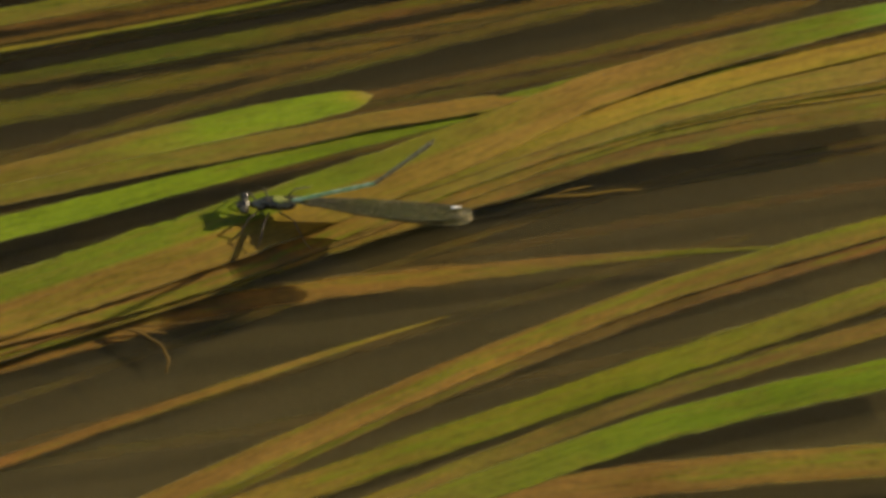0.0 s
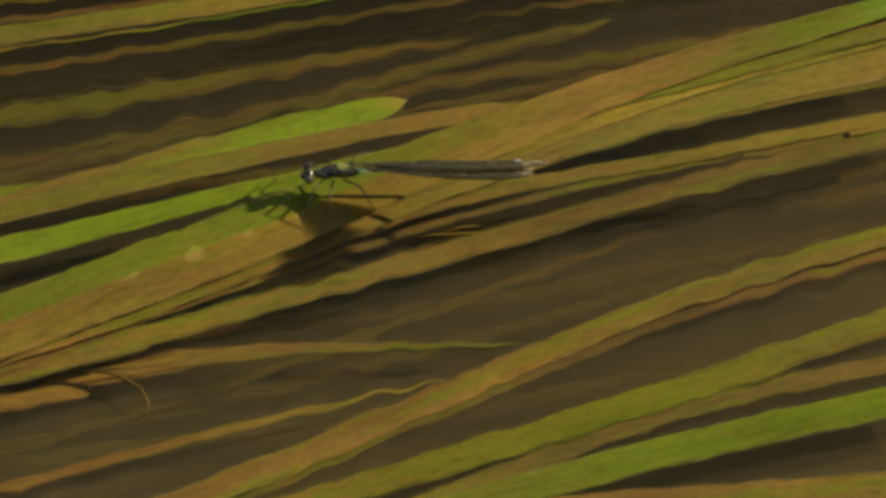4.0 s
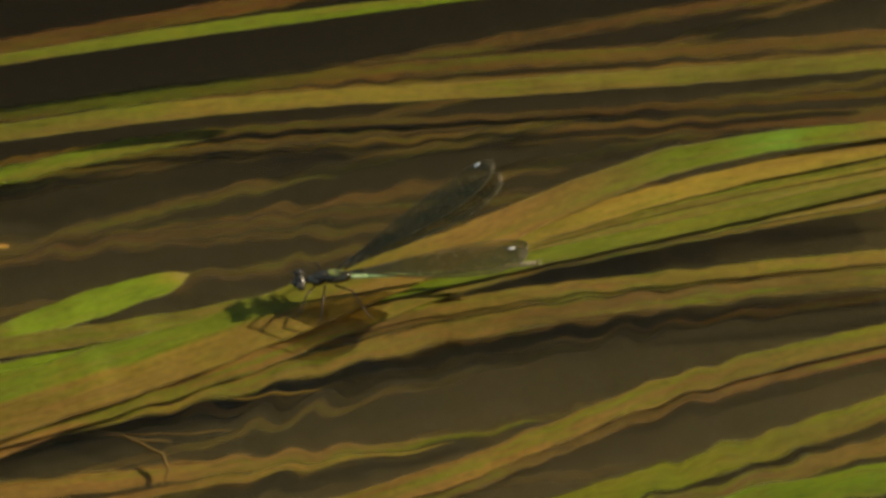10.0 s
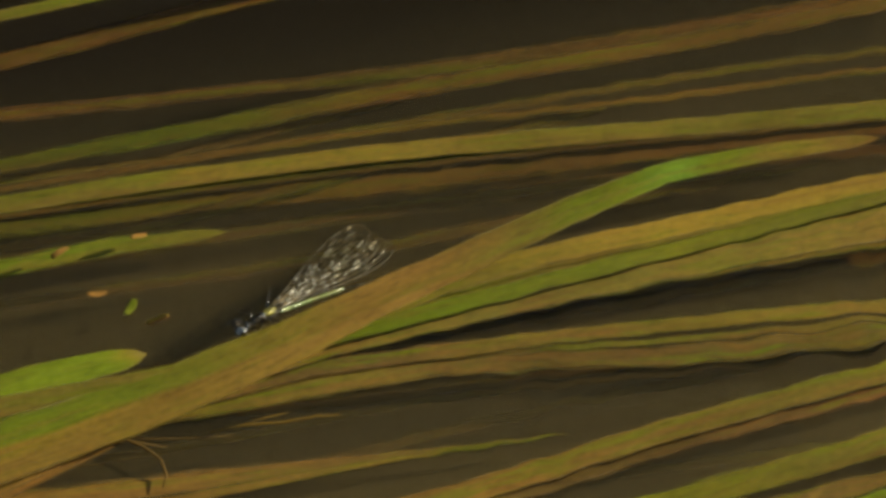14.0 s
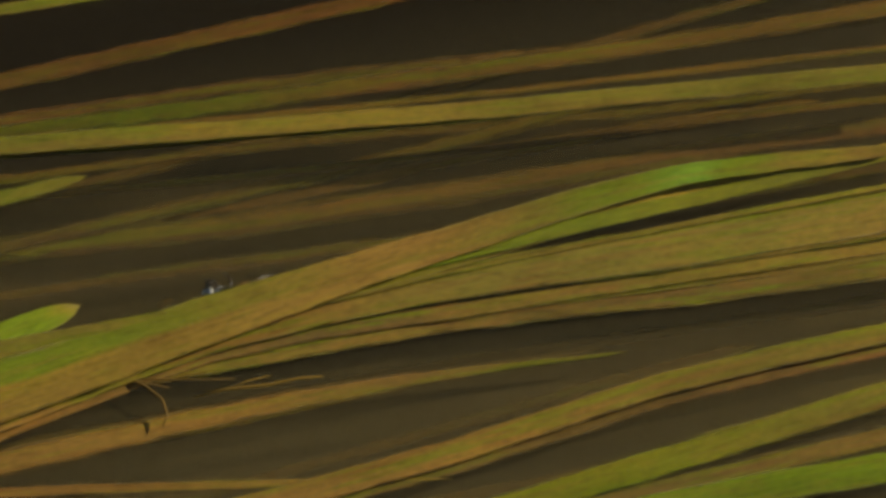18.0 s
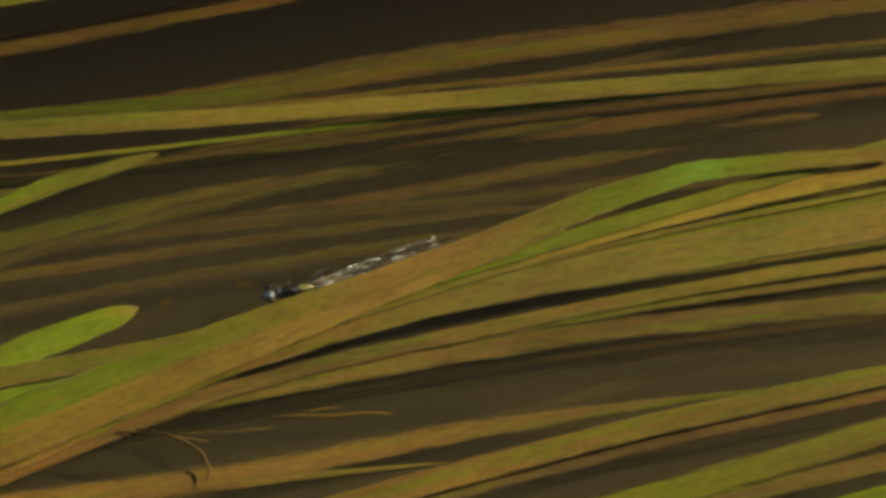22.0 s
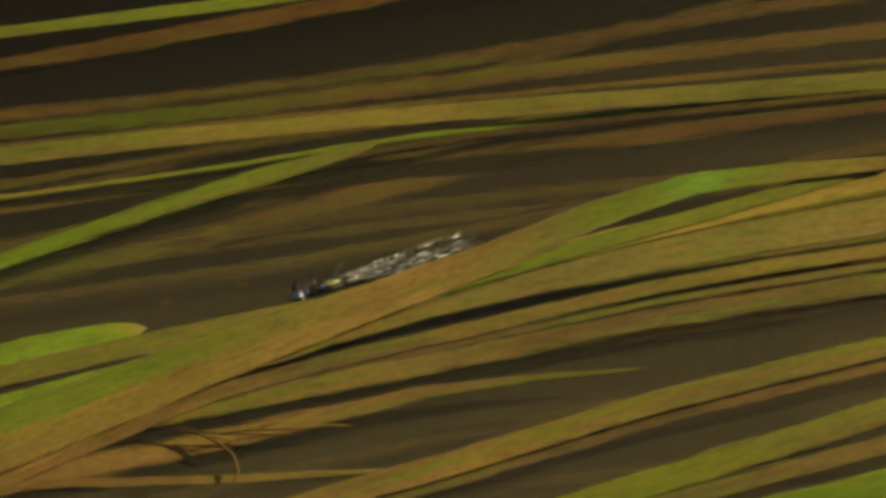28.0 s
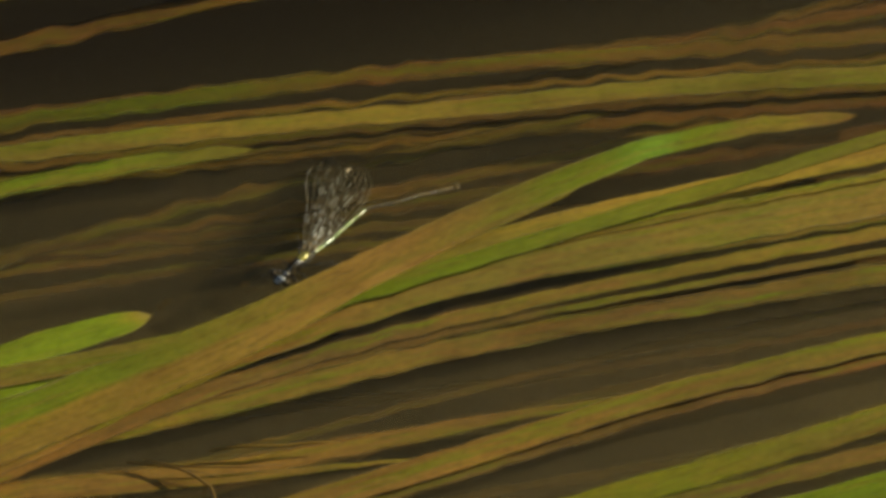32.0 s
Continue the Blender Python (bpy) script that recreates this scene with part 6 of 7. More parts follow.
    drift(22, main=(-76.3, -42.5, -37.9, -22.5, 1.6, -3.2, 42.2, 16.6, 85.2, 22.3), yellow=(-76.3, -43.5, -37.9, -23.2, 1.6, -6.2, 42, 8.6, 79.8, 18.9),
          broad=(-76.1, -47.4, -37.9, -25.2, 1.6, -9.9, 41.8, 0.1, 79.3, 8.7), margin=(-76.2, -47.5, -37.9, -25.7, 1.6, -11.9, 41.7, -3.2, 79.1, 4.2),
          thin=(-76.1, -49.6, -37.8, -30.4, 1.6, -18.4, 41.6, -8.1, 78.8, -0.3), olive=(-76.7, -39.5, -37.8, -31.4, 1.6, -21.9, 41.4, -14.9, 78.4, -10.4),
          long=(-74.7, -75.4, -37, -62, 1.6, -48.4, 40.8, -36, 77.5, -26.4), brown=(-76, -54, -37.4, -48, 1.6, -38.3, 41, -30.9, 62.9, -27.7),
          corner=(1.5, -64.3, 40.4, -51, 76.9, -38.1), corner_brown=(1.5, -68.8, 40.3, -55, 76.5, -44.6), corner_green=(1.5, -77.8, 39.9, -66, 75.7, -55.2),
          top=(-80.5, 29.4, -39.5, 32.8, 1.7, 36.9, 43.1, 41.1, 81.4, 45.2), upper=(-81, 35.4, -39.8, 40.3, 1.7, 49.3, 43.6, 57.1, 82.6, 64.2),
          amber=(-80.9, 33.5, -39.7, 37.5, 1.7, 43.5, 43.4, 49, 82.1, 54.3), rust=(-82.1, 53.9, -40.5, 64.6), green=(-82.2, 61.2, -40.6, 71.3, 1.7, 81.5),
          side=(-79.7, 13.3, -65.8, 20.6, -51.7, 25.7), tip=(-77.3, -25.7, -65.6, -18.8, -53.8, -13.4), fold=(-77, -29.5, -38, -20, 1.6, -4.3, 25.8, 7.8),
          wedge=(-76.8, -34.8, -38, -20.1), drowned=(-79.6, 7.2, -39.3, 19.3, 1.7, 30.1, 43.2, 38.4, 81.7, 45.3), sunken=(-79.2, -0.4, -39, 7.5, 1.6, 14.2),
          red=(-76, -54.3, -37.3, -49.5, 1.6, -44.6), strand_a=(-76.3, -46.1, -37.8, -30.9, 1.6, -19.8, 41.5, -10.7, 78.7, -4),
          strand_b=(-76.7, -43.9, -37.8, -34.8, 1.6, -24.5, 41.5, -16.5, 78.5, -11), strand_c=(-76.2, -45, -37.9, -23.9, 1.6, -7.7, 42, 5.1, 79.6, 14.6),
          strand_d=(-80.1, 18.2, -39.5, 26.4, 1.7, 34.3, 43.2, 40.7, 81.7, 46.4), strand_e=(-74.6, -78.5, -36.9, -65.2, 1.6, -51.6, 40.8, -39.3, 77.4, -29.7),
          strand_f=(-80.3, 23.3, -39.5, 29.3, 1.7, 35.5, 43.1, 40.9, 81.6, 45.9))
    drift(23, main=(-76.3, -41.9, -37.9, -21.8, 1.6, 1.7, 42.4, 23.1, 75.9, 31.3), yellow=(-76.3, -42.9, -38, -22.4, 1.6, -1.7, 42.2, 12.9, 80.1, 23.6),
          broad=(-76.2, -46.8, -38, -22.7, 1.6, -10.3, 41.9, 2.1, 79.5, 12.7), margin=(-76.2, -46.9, -38, -23.2, 1.6, -12.3, 41.8, -1.3, 79.3, 8.2),
          thin=(-76.1, -49, -37.8, -30.4, 1.6, -19.7, 41.6, -8.8, 78.8, -0.3), olive=(-76.8, -38.7, -37.8, -31, 1.6, -21.9, 41.4, -15.1, 78.6, -6.7),
          long=(-74.8, -73.3, -37, -59.6, 1.6, -45.7, 41, -31, 77.8, -19.4), brown=(-75.9, -56.5, -37.4, -47, 1.6, -35, 41.1, -28.1, 59, -25),
          corner=(1.5, -63.1, 40.5, -48.8, 77, -35.6), corner_brown=(1.5, -67.6, 40.3, -54.4, 76.7, -42.2), corner_green=(1.5, -76.6, 39.9, -64.8, 75.8, -54),
          top=(-80.4, 28, -39.5, 33.2, 1.7, 38, 43.1, 41.8, 81.4, 46.6), upper=(-81, 34.7, -39.8, 40.3, 1.7, 45.8, 43.6, 55.7, 82.5, 61.4),
          amber=(-80.9, 32.4, -39.8, 37.8, 1.7, 42.9, 43.4, 48.9, 82.1, 54.1), rust=(-82.1, 53.2, -40.5, 65.3), green=(-82.2, 61.2, -40.6, 72.7, 1.7, 84.4),
          side=(-79.9, 17, -72.4, 20.4, -64.8, 21.7), tip=(-77.2, -27, -63.7, -21, -50, -16.4), fold=(-77, -29.8, -38.1, -17.8, 1.6, -0.3, 25.9, 13.7),
          wedge=(-76.8, -34.2, -38, -19.3), drowned=(-79.8, 11.2, -39.4, 22, 1.7, 31.5, 43.2, 41.1, 81.9, 48.1), sunken=(-79, -3.7, -38.9, 2.9, 1.6, 10.8),
          red=(-76.2, -50.7, -37.4, -48.3, 1.6, -45.8), strand_a=(-76.3, -46, -37.8, -30.7, 1.6, -20.4, 41.5, -10.8, 78.7, -2.3),
          strand_b=(-76.6, -44.5, -37.8, -35.3, 1.6, -25.1, 41.5, -16.5, 78.7, -7.3), strand_c=(-76.3, -44.9, -38, -22.4, 1.6, -6.2, 42, 7.2, 79.8, 17.9),
          strand_d=(-80.1, 18.4, -39.5, 27, 1.7, 34.8, 43.2, 42.2, 81.8, 48.3), strand_e=(-74.8, -76.4, -37, -62.7, 1.6, -48.8, 40.9, -34.3, 77.8, -22.7),
          strand_f=(-80.4, 25.7, -39.6, 32, 1.7, 37.8, 43.2, 42.8, 81.7, 48.1))
    drift(24, main=(-76.4, -39.8, -38, -19.5, 1.6, 4.4, 42.5, 24.7, 75.6, 32.9), yellow=(-76.5, -40.8, -38, -20.1, 1.6, -0.4, 42.2, 13.5, 80.2, 25),
          broad=(-76.3, -44.7, -38, -21.4, 1.6, -7.3, 42, 5.4, 79.7, 16.5), margin=(-76.3, -44.8, -38, -21.9, 1.6, -9.3, 41.9, 2, 79.5, 11.9),
          thin=(-76.2, -46.9, -37.8, -29.2, 1.6, -13.9, 41.7, -4.9, 79, 2.3), olive=(-76.8, -37.2, -37.9, -27.2, 1.6, -15.8, 41.6, -9.7, 78.6, -6.5),
          long=(-74.9, -71.9, -37.1, -58.4, 1.6, -44.7, 41, -30.4, 77.9, -18.4), brown=(-76.1, -52.8, -37.5, -46.1, 1.6, -38.7, 41, -31.2, 54.3, -28.3),
          corner=(1.5, -61.9, 40.5, -47.6, 77.1, -34.7), corner_brown=(1.5, -66.4, 40.4, -52.6, 76.7, -40.9), corner_green=(1.5, -75.5, 39.9, -63.6, 75.9, -52.8),
          top=(-80.7, 32.5, -39.6, 36.9, 1.7, 42.2, 43.2, 46.6, 81.7, 51.6), upper=(-81.3, 40.3, -39.9, 44.4, 1.7, 51.4, 43.8, 61.4, 83, 70),
          amber=(-81.1, 37.3, -39.9, 41.7, 1.7, 47.6, 43.6, 54.1, 82.4, 60.4), rust=(-82.3, 57.4, -40.7, 71.1), green=(-82.4, 64.1, -40.7, 75.6, 1.7, 87.4),
          side=(-79.9, 16.7, -66.2, 24, -52.3, 29.1), tip=(-77.4, -23.2, -65.3, -16.1, -52.9, -10.5), fold=(-77.2, -27.3, -38.1, -15.9, 1.6, 2.3, 26, 15.7),
          wedge=(-77, -32.1, -38.1, -17), drowned=(-79.8, 9.9, -39.4, 20.6, 1.7, 32.9, 43.2, 41.1, 81.9, 48.1), sunken=(-79.4, 3.6, -39.1, 12.2, 1.6, 23.6),
          red=(-76, -54.3, -37.3, -49.5, 1.6, -44.6), strand_a=(-76.4, -43.8, -37.8, -28.6, 1.6, -14.6, 41.7, -6.6, 78.8, -0.8),
          strand_b=(-76.5, -46.6, -37.8, -35.3, 1.6, -23.1, 41.6, -14.3, 78.7, -8.1), strand_c=(-76.4, -43.1, -38, -20.8, 1.6, -4.5, 42.1, 8.6, 79.9, 19.8),
          strand_d=(-80.2, 19.8, -39.5, 28, 1.7, 37.5, 43.3, 44.3, 81.9, 50.4), strand_e=(-74.9, -74.8, -37, -61.4, 1.6, -47.7, 41, -33.5, 77.8, -21.5),
          strand_f=(-80.7, 31.4, -39.7, 36.5, 1.7, 42.6, 43.3, 47.6, 81.9, 52.7))
    drift(25, main=(-76.2, -44, -37.9, -23.9, 1.6, -0.6, 42.4, 22.3, 78.8, 30.8), yellow=(-76.2, -45, -37.9, -24.6, 1.6, -3.6, 42.2, 12.9, 80.3, 27),
          broad=(-76, -48.8, -37.9, -25.2, 1.6, -9.9, 41.9, 2.1, 79.5, 13.4), margin=(-76.1, -48.9, -37.9, -25.7, 1.6, -11.9, 41.8, -1.3, 79.3, 8.9),
          thin=(-76, -51.1, -37.8, -31.7, 1.6, -21.6, 41.5, -10.1, 78.8, -1.6), olive=(-76.6, -41.6, -37.8, -32.2, 1.6, -21.5, 41.5, -14.2, 78.6, -6.5),
          long=(-74.8, -74.5, -37, -60.8, 1.6, -46.9, 41, -30.4, 77.9, -18.4), brown=(-76, -54, -37.4, -47.3, 1.6, -38.1, 49.8, -28.8),
          corner=(1.5, -61.9, 40.5, -48.6, 77, -35), corner_brown=(1.5, -66.4, 40.4, -52.6, 76.7, -40.9), corner_green=(1.5, -75.5, 39.9, -63.6, 75.9, -52.2),
          top=(-80.6, 32.1, -39.6, 37.3, 1.7, 41.8, 43.2, 47.8, 81.8, 52.3), upper=(-81.4, 43, -40.1, 50.7, 1.7, 57.1, 43.8, 64.2, 83, 71.4),
          amber=(-81.2, 38.1, -39.9, 44.3, 1.7, 49.5, 43.6, 55.9, 82.5, 61.4), rust=(-82.3, 57.4, -40.7, 71.8), green=(-82.4, 64.1, -40.7, 75.6, 1.7, 87.4),
          side=(-79.8, 15.3, -53.8, 26, -27.2, 34.6), tip=(-77.1, -28.5, -63.6, -21, -49.9, -15), fold=(-76.9, -32.3, -38, -21, 1.6, -2.3, 25.9, 12.3),
          wedge=(-76.7, -36.3, -38, -21.5), drowned=(-79.8, 11.2, -39.5, 24.7, 1.7, 35.6, 43.3, 42.5, 81.9, 48.1), sunken=(-79.3, 0.9, -39, 7.5, 1.6, 18.9),
          red=(-76.1, -51.9, -37.4, -48.3, 1.6, -44.6), strand_a=(-76.2, -47.1, -37.8, -32.1, 1.6, -21.8, 41.5, -12.1, 78.7, -3.9),
          strand_b=(-76.2, -53, -37.6, -41.9, 1.6, -29.7, 41.4, -18.6, 78.6, -9.1), strand_c=(-76.1, -47.2, -37.9, -24.9, 1.6, -7.3, 42, 6.5, 79.8, 18.9),
          strand_d=(-80.4, 22.8, -39.6, 32.3, 1.7, 40, 43.4, 46.5, 82, 51.5), strand_e=(-74.7, -77.2, -37, -63.6, 1.6, -49.7, 41, -33.3, 77.9, -21.4),
          strand_f=(-80.7, 31.3, -39.7, 37.5, 1.7, 42.6, 43.4, 48.8, 82, 53.4))
    drift(28, main=(-76.2, -43.5, -37.9, -24.3, 1.6, -6.1, 42.2, 13.7, 85.1, 20.4), yellow=(-76.2, -44.5, -37.9, -24.9, 1.6, -7.5, 42, 6.2, 79.7, 16.2),
          broad=(-76.1, -48.3, -37.9, -25.6, 1.6, -9.9, 41.8, 1.4, 79.4, 10), margin=(-76.1, -48.4, -37.9, -26.1, 1.6, -11.9, 41.8, -1.9, 79.1, 5.6),
          thin=(-76, -50.6, -37.8, -30.4, 1.6, -17.8, 41.7, -6.2, 79, 1.7), olive=(-76.6, -41.9, -37.8, -33.2, 1.6, -23.2, 41.5, -13.2, 78.6, -5.8),
          long=(-74.8, -73.3, -37, -59.6, 1.6, -45.7, 41, -31, 77.8, -20), brown=(-76.3, -49.2, -37.6, -39.3, 1.6, -28.1, 36.3, -23.7),
          corner=(1.5, -62.5, 40.5, -47.6, 77.1, -33.8), corner_brown=(1.5, -66.4, 40.4, -52.6, 76.7, -40.9), corner_green=(1.5, -75.5, 40, -62.4, 75.9, -51.6),
          top=(-80.1, 23.2, -39.4, 29.1, 1.6, 33.9, 43, 38, 81.2, 41.8), upper=(-80.8, 32, -39.7, 37.5, 1.7, 44.4, 43.5, 51.4, 82.2, 57.1),
          amber=(-80.6, 28.4, -39.7, 34.1, 1.7, 39.8, 43.3, 45, 81.8, 49.5), rust=(-81.9, 49, -40.4, 59.6), green=(-81.8, 53.4, -40.3, 60.5, 1.7, 68.4),
          side=(-79, 0.1, -45.7, 15.1, -11.7, 28.2), tip=(-77.3, -25.1, -64.8, -20.9, -52.2, -18.1), fold=(-77.1, -29.2, -38, -18.1, 1.6, -6.9, 25.8, 4.9),
          wedge=(-76.7, -35.8, -38, -21.9), drowned=(-79.2, -0.7, -39.1, 9.9, 1.6, 24.7, 43, 34.2, 81.5, 41.1), sunken=(-79.3, 0.9, -39, 7.5, 1.6, 13.5),
          red=(-76.3, -49.5, -37.4, -48.3, 1.6, -45.8), strand_a=(-76.2, -46.8, -37.8, -31.9, 1.6, -20.5, 41.6, -9.6, 78.8, -2),
          strand_b=(-76.5, -46.9, -37.7, -37.1, 1.6, -26, 41.5, -15, 78.7, -6.8), strand_c=(-76.2, -45.8, -37.9, -25, 1.6, -8.2, 41.9, 4.6, 79.6, 14.1),
          strand_d=(-79.9, 14, -39.4, 22, 1.7, 31.4, 43.1, 37.9, 81.5, 43.1), strand_e=(-74.8, -76.3, -37, -62.7, 1.6, -48.8, 40.9, -34.2, 77.7, -23.3),
          strand_f=(-79.8, 15.4, -39.3, 22.9, 1.6, 31.1, 43, 37.1, 81.3, 42))
    drift(29, main=(-76.2, -44.4, -37.9, -24.4, 1.6, -6.5, 42.1, 13.1, 87.1, 20.1), yellow=(-76.2, -45.4, -37.9, -25.1, 1.6, -8.2, 42, 5.8, 79.7, 16.5),
          broad=(-76, -49.2, -37.9, -26.9, 1.6, -12.9, 41.8, 0.1, 79.4, 10), margin=(-76.1, -49.3, -37.9, -27.3, 1.6, -14.9, 41.7, -3.2, 79.1, 5.6),
          thin=(-76, -51.4, -37.6, -36.7, 1.6, -24.1, 41.5, -12.6, 78.7, -2.3), olive=(-76.1, -50.8, -37.5, -40.9, 1.6, -29.7, 41.3, -20.9, 78.3, -11.7),
          long=(-74.8, -73.9, -37, -60.2, 1.6, -46.3, 40.9, -32.3, 77.6, -23.2), brown=(-76.1, -52.8, -37.5, -45.5, 1.6, -34.4, 38.6, -28.5),
          corner=(1.5, -63.1, 40.5, -47.6, 77, -35.2), corner_brown=(1.5, -67, 40.3, -53.2, 76.7, -42.2), corner_green=(1.5, -75.5, 39.9, -64.8, 75.9, -52.2),
          top=(-80.2, 23.6, -39.4, 29.1, 1.6, 32.5, 42.9, 36, 81.1, 39.7), upper=(-80.7, 30.6, -39.7, 36.1, 1.7, 42.4, 43.4, 48.6, 81.9, 51.4),
          amber=(-80.6, 28.1, -39.6, 33.6, 1.7, 38.1, 43.2, 42.6, 81.6, 46), rust=(-81.8, 47.6, -40.3, 58.2), green=(-81.9, 55.5, -40.4, 64.1, 1.7, 72.7),
          side=(-79, 0.4, -51.2, 12, -22.9, 21.7), tip=(-77.1, -29.8, -62.5, -23.8, -47.7, -19.4), fold=(-76.8, -33.6, -37.9, -22.3, 1.6, -7.5, 25.8, 4.5),
          wedge=(-76.7, -36.7, -38, -22), drowned=(-79.3, 2, -39.1, 12.6, 1.6, 23.3, 43, 31.5, 81.3, 37), sunken=(-79.1, -1.7, -39, 8.2, 1.6, 11.5),
          red=(-76.3, -49.5, -37.4, -45.8, 1.6, -43.3), strand_a=(-76, -51.3, -37.6, -38.3, 1.6, -26.2, 41.4, -15.7, 78.6, -5.7),
          strand_b=(-76.2, -52.8, -37.6, -42.3, 1.6, -30.5, 41.4, -20.7, 78.5, -11.5), strand_c=(-76.1, -46.9, -37.9, -25.7, 1.6, -10.1, 41.9, 3.5, 79.6, 13.8),
          strand_d=(-79.8, 12.7, -39.3, 21, 1.6, 28.5, 43, 34.6, 81.3, 39.3), strand_e=(-74.7, -77, -37, -63.4, 1.6, -49.5, 40.9, -35.6, 77.6, -26.6),
          strand_f=(-80, 17.7, -39.4, 24.7, 1.6, 30.4, 43, 35.2, 81.2, 39.5))
    drift(30, main=(-76.2, -44, -37.9, -23.6, 1.6, -2.8, 42.3, 19, 83.5, 26.7), yellow=(-76.2, -45, -37.9, -24.2, 1.6, -4.9, 42.1, 8.9, 79.7, 17.3),
          broad=(-76, -48.8, -37.9, -25.6, 1.6, -9.6, 41.9, 2.8, 79.4, 11.4), margin=(-76.1, -48.9, -37.9, -26.1, 1.6, -11.7, 41.8, -0.6, 79.2, 6.9),
          thin=(-76, -51.1, -37.7, -34.2, 1.6, -22.9, 41.4, -13.9, 78.6, -4.6), olive=(-76.4, -45.4, -37.6, -37.6, 1.6, -28.5, 41.3, -19.6, 78.2, -13.6),
          long=(-74.8, -73.3, -37, -60.8, 1.6, -48.1, 40.9, -34.2, 77.7, -22.6), brown=(-76.3, -49.2, -37.6, -41.8, 1.6, -32.1, 41.1, -26.8),
          corner=(1.5, -63.1, 40.5, -48.6, 77, -35), corner_brown=(1.5, -67.6, 40.3, -53.4, 76.7, -42.2), corner_green=(1.5, -76.6, 39.9, -64.8, 75.8, -54),
          top=(-80, 21.5, -39.3, 25.7, 1.6, 30.5, 42.8, 32.5, 80.8, 35.5), upper=(-80.6, 28.6, -39.6, 32.7, 1.7, 40.3, 43.3, 45.8, 82.1, 54.3),
          amber=(-80.5, 26, -39.5, 30.2, 1.7, 36, 43.1, 39.4, 81.5, 44.5), rust=(-81.7, 45.5, -40.3, 58.2), green=(-81.8, 54.1, -40.3, 61.2, 1.7, 69.8),
          side=(-78.9, -1.6, -44.6, 11.9, -9.6, 23.4), tip=(-77.2, -27.9, -62.9, -22.2, -48.5, -18.1), fold=(-76.9, -31.3, -38, -18.7, 1.6, -4.3, 25.9, 9.4),
          wedge=(-76.7, -36.3, -38, -21.1), drowned=(-79.6, 7.2, -39.3, 17.2, 1.6, 26, 43, 32.9, 81.3, 38.4), sunken=(-79.5, 4.9, -39.1, 10.8, 1.6, 15.5),
          red=(-76.2, -50.7, -37.4, -45.8, 1.6, -43.3), strand_a=(-76.1, -49.4, -37.7, -35.3, 1.6, -24.6, 41.4, -15.7, 78.5, -7.4),
          strand_b=(-76.3, -49.6, -37.6, -40.7, 1.6, -30.7, 41.4, -20.7, 78.4, -13.4), strand_c=(-76.1, -47, -37.9, -24.8, 1.6, -7.4, 42, 5.7, 79.6, 14.2),
          strand_d=(-79.9, 13.4, -39.3, 21.2, 1.6, 28.5, 43, 33.5, 81.3, 38.1), strand_e=(-74.8, -76.4, -37, -63.9, 1.6, -51.3, 40.8, -37.4, 77.6, -25.9),
          strand_f=(-80.1, 19.7, -39.4, 25.1, 1.6, 30.7, 42.9, 33.7, 81.1, 37.2))
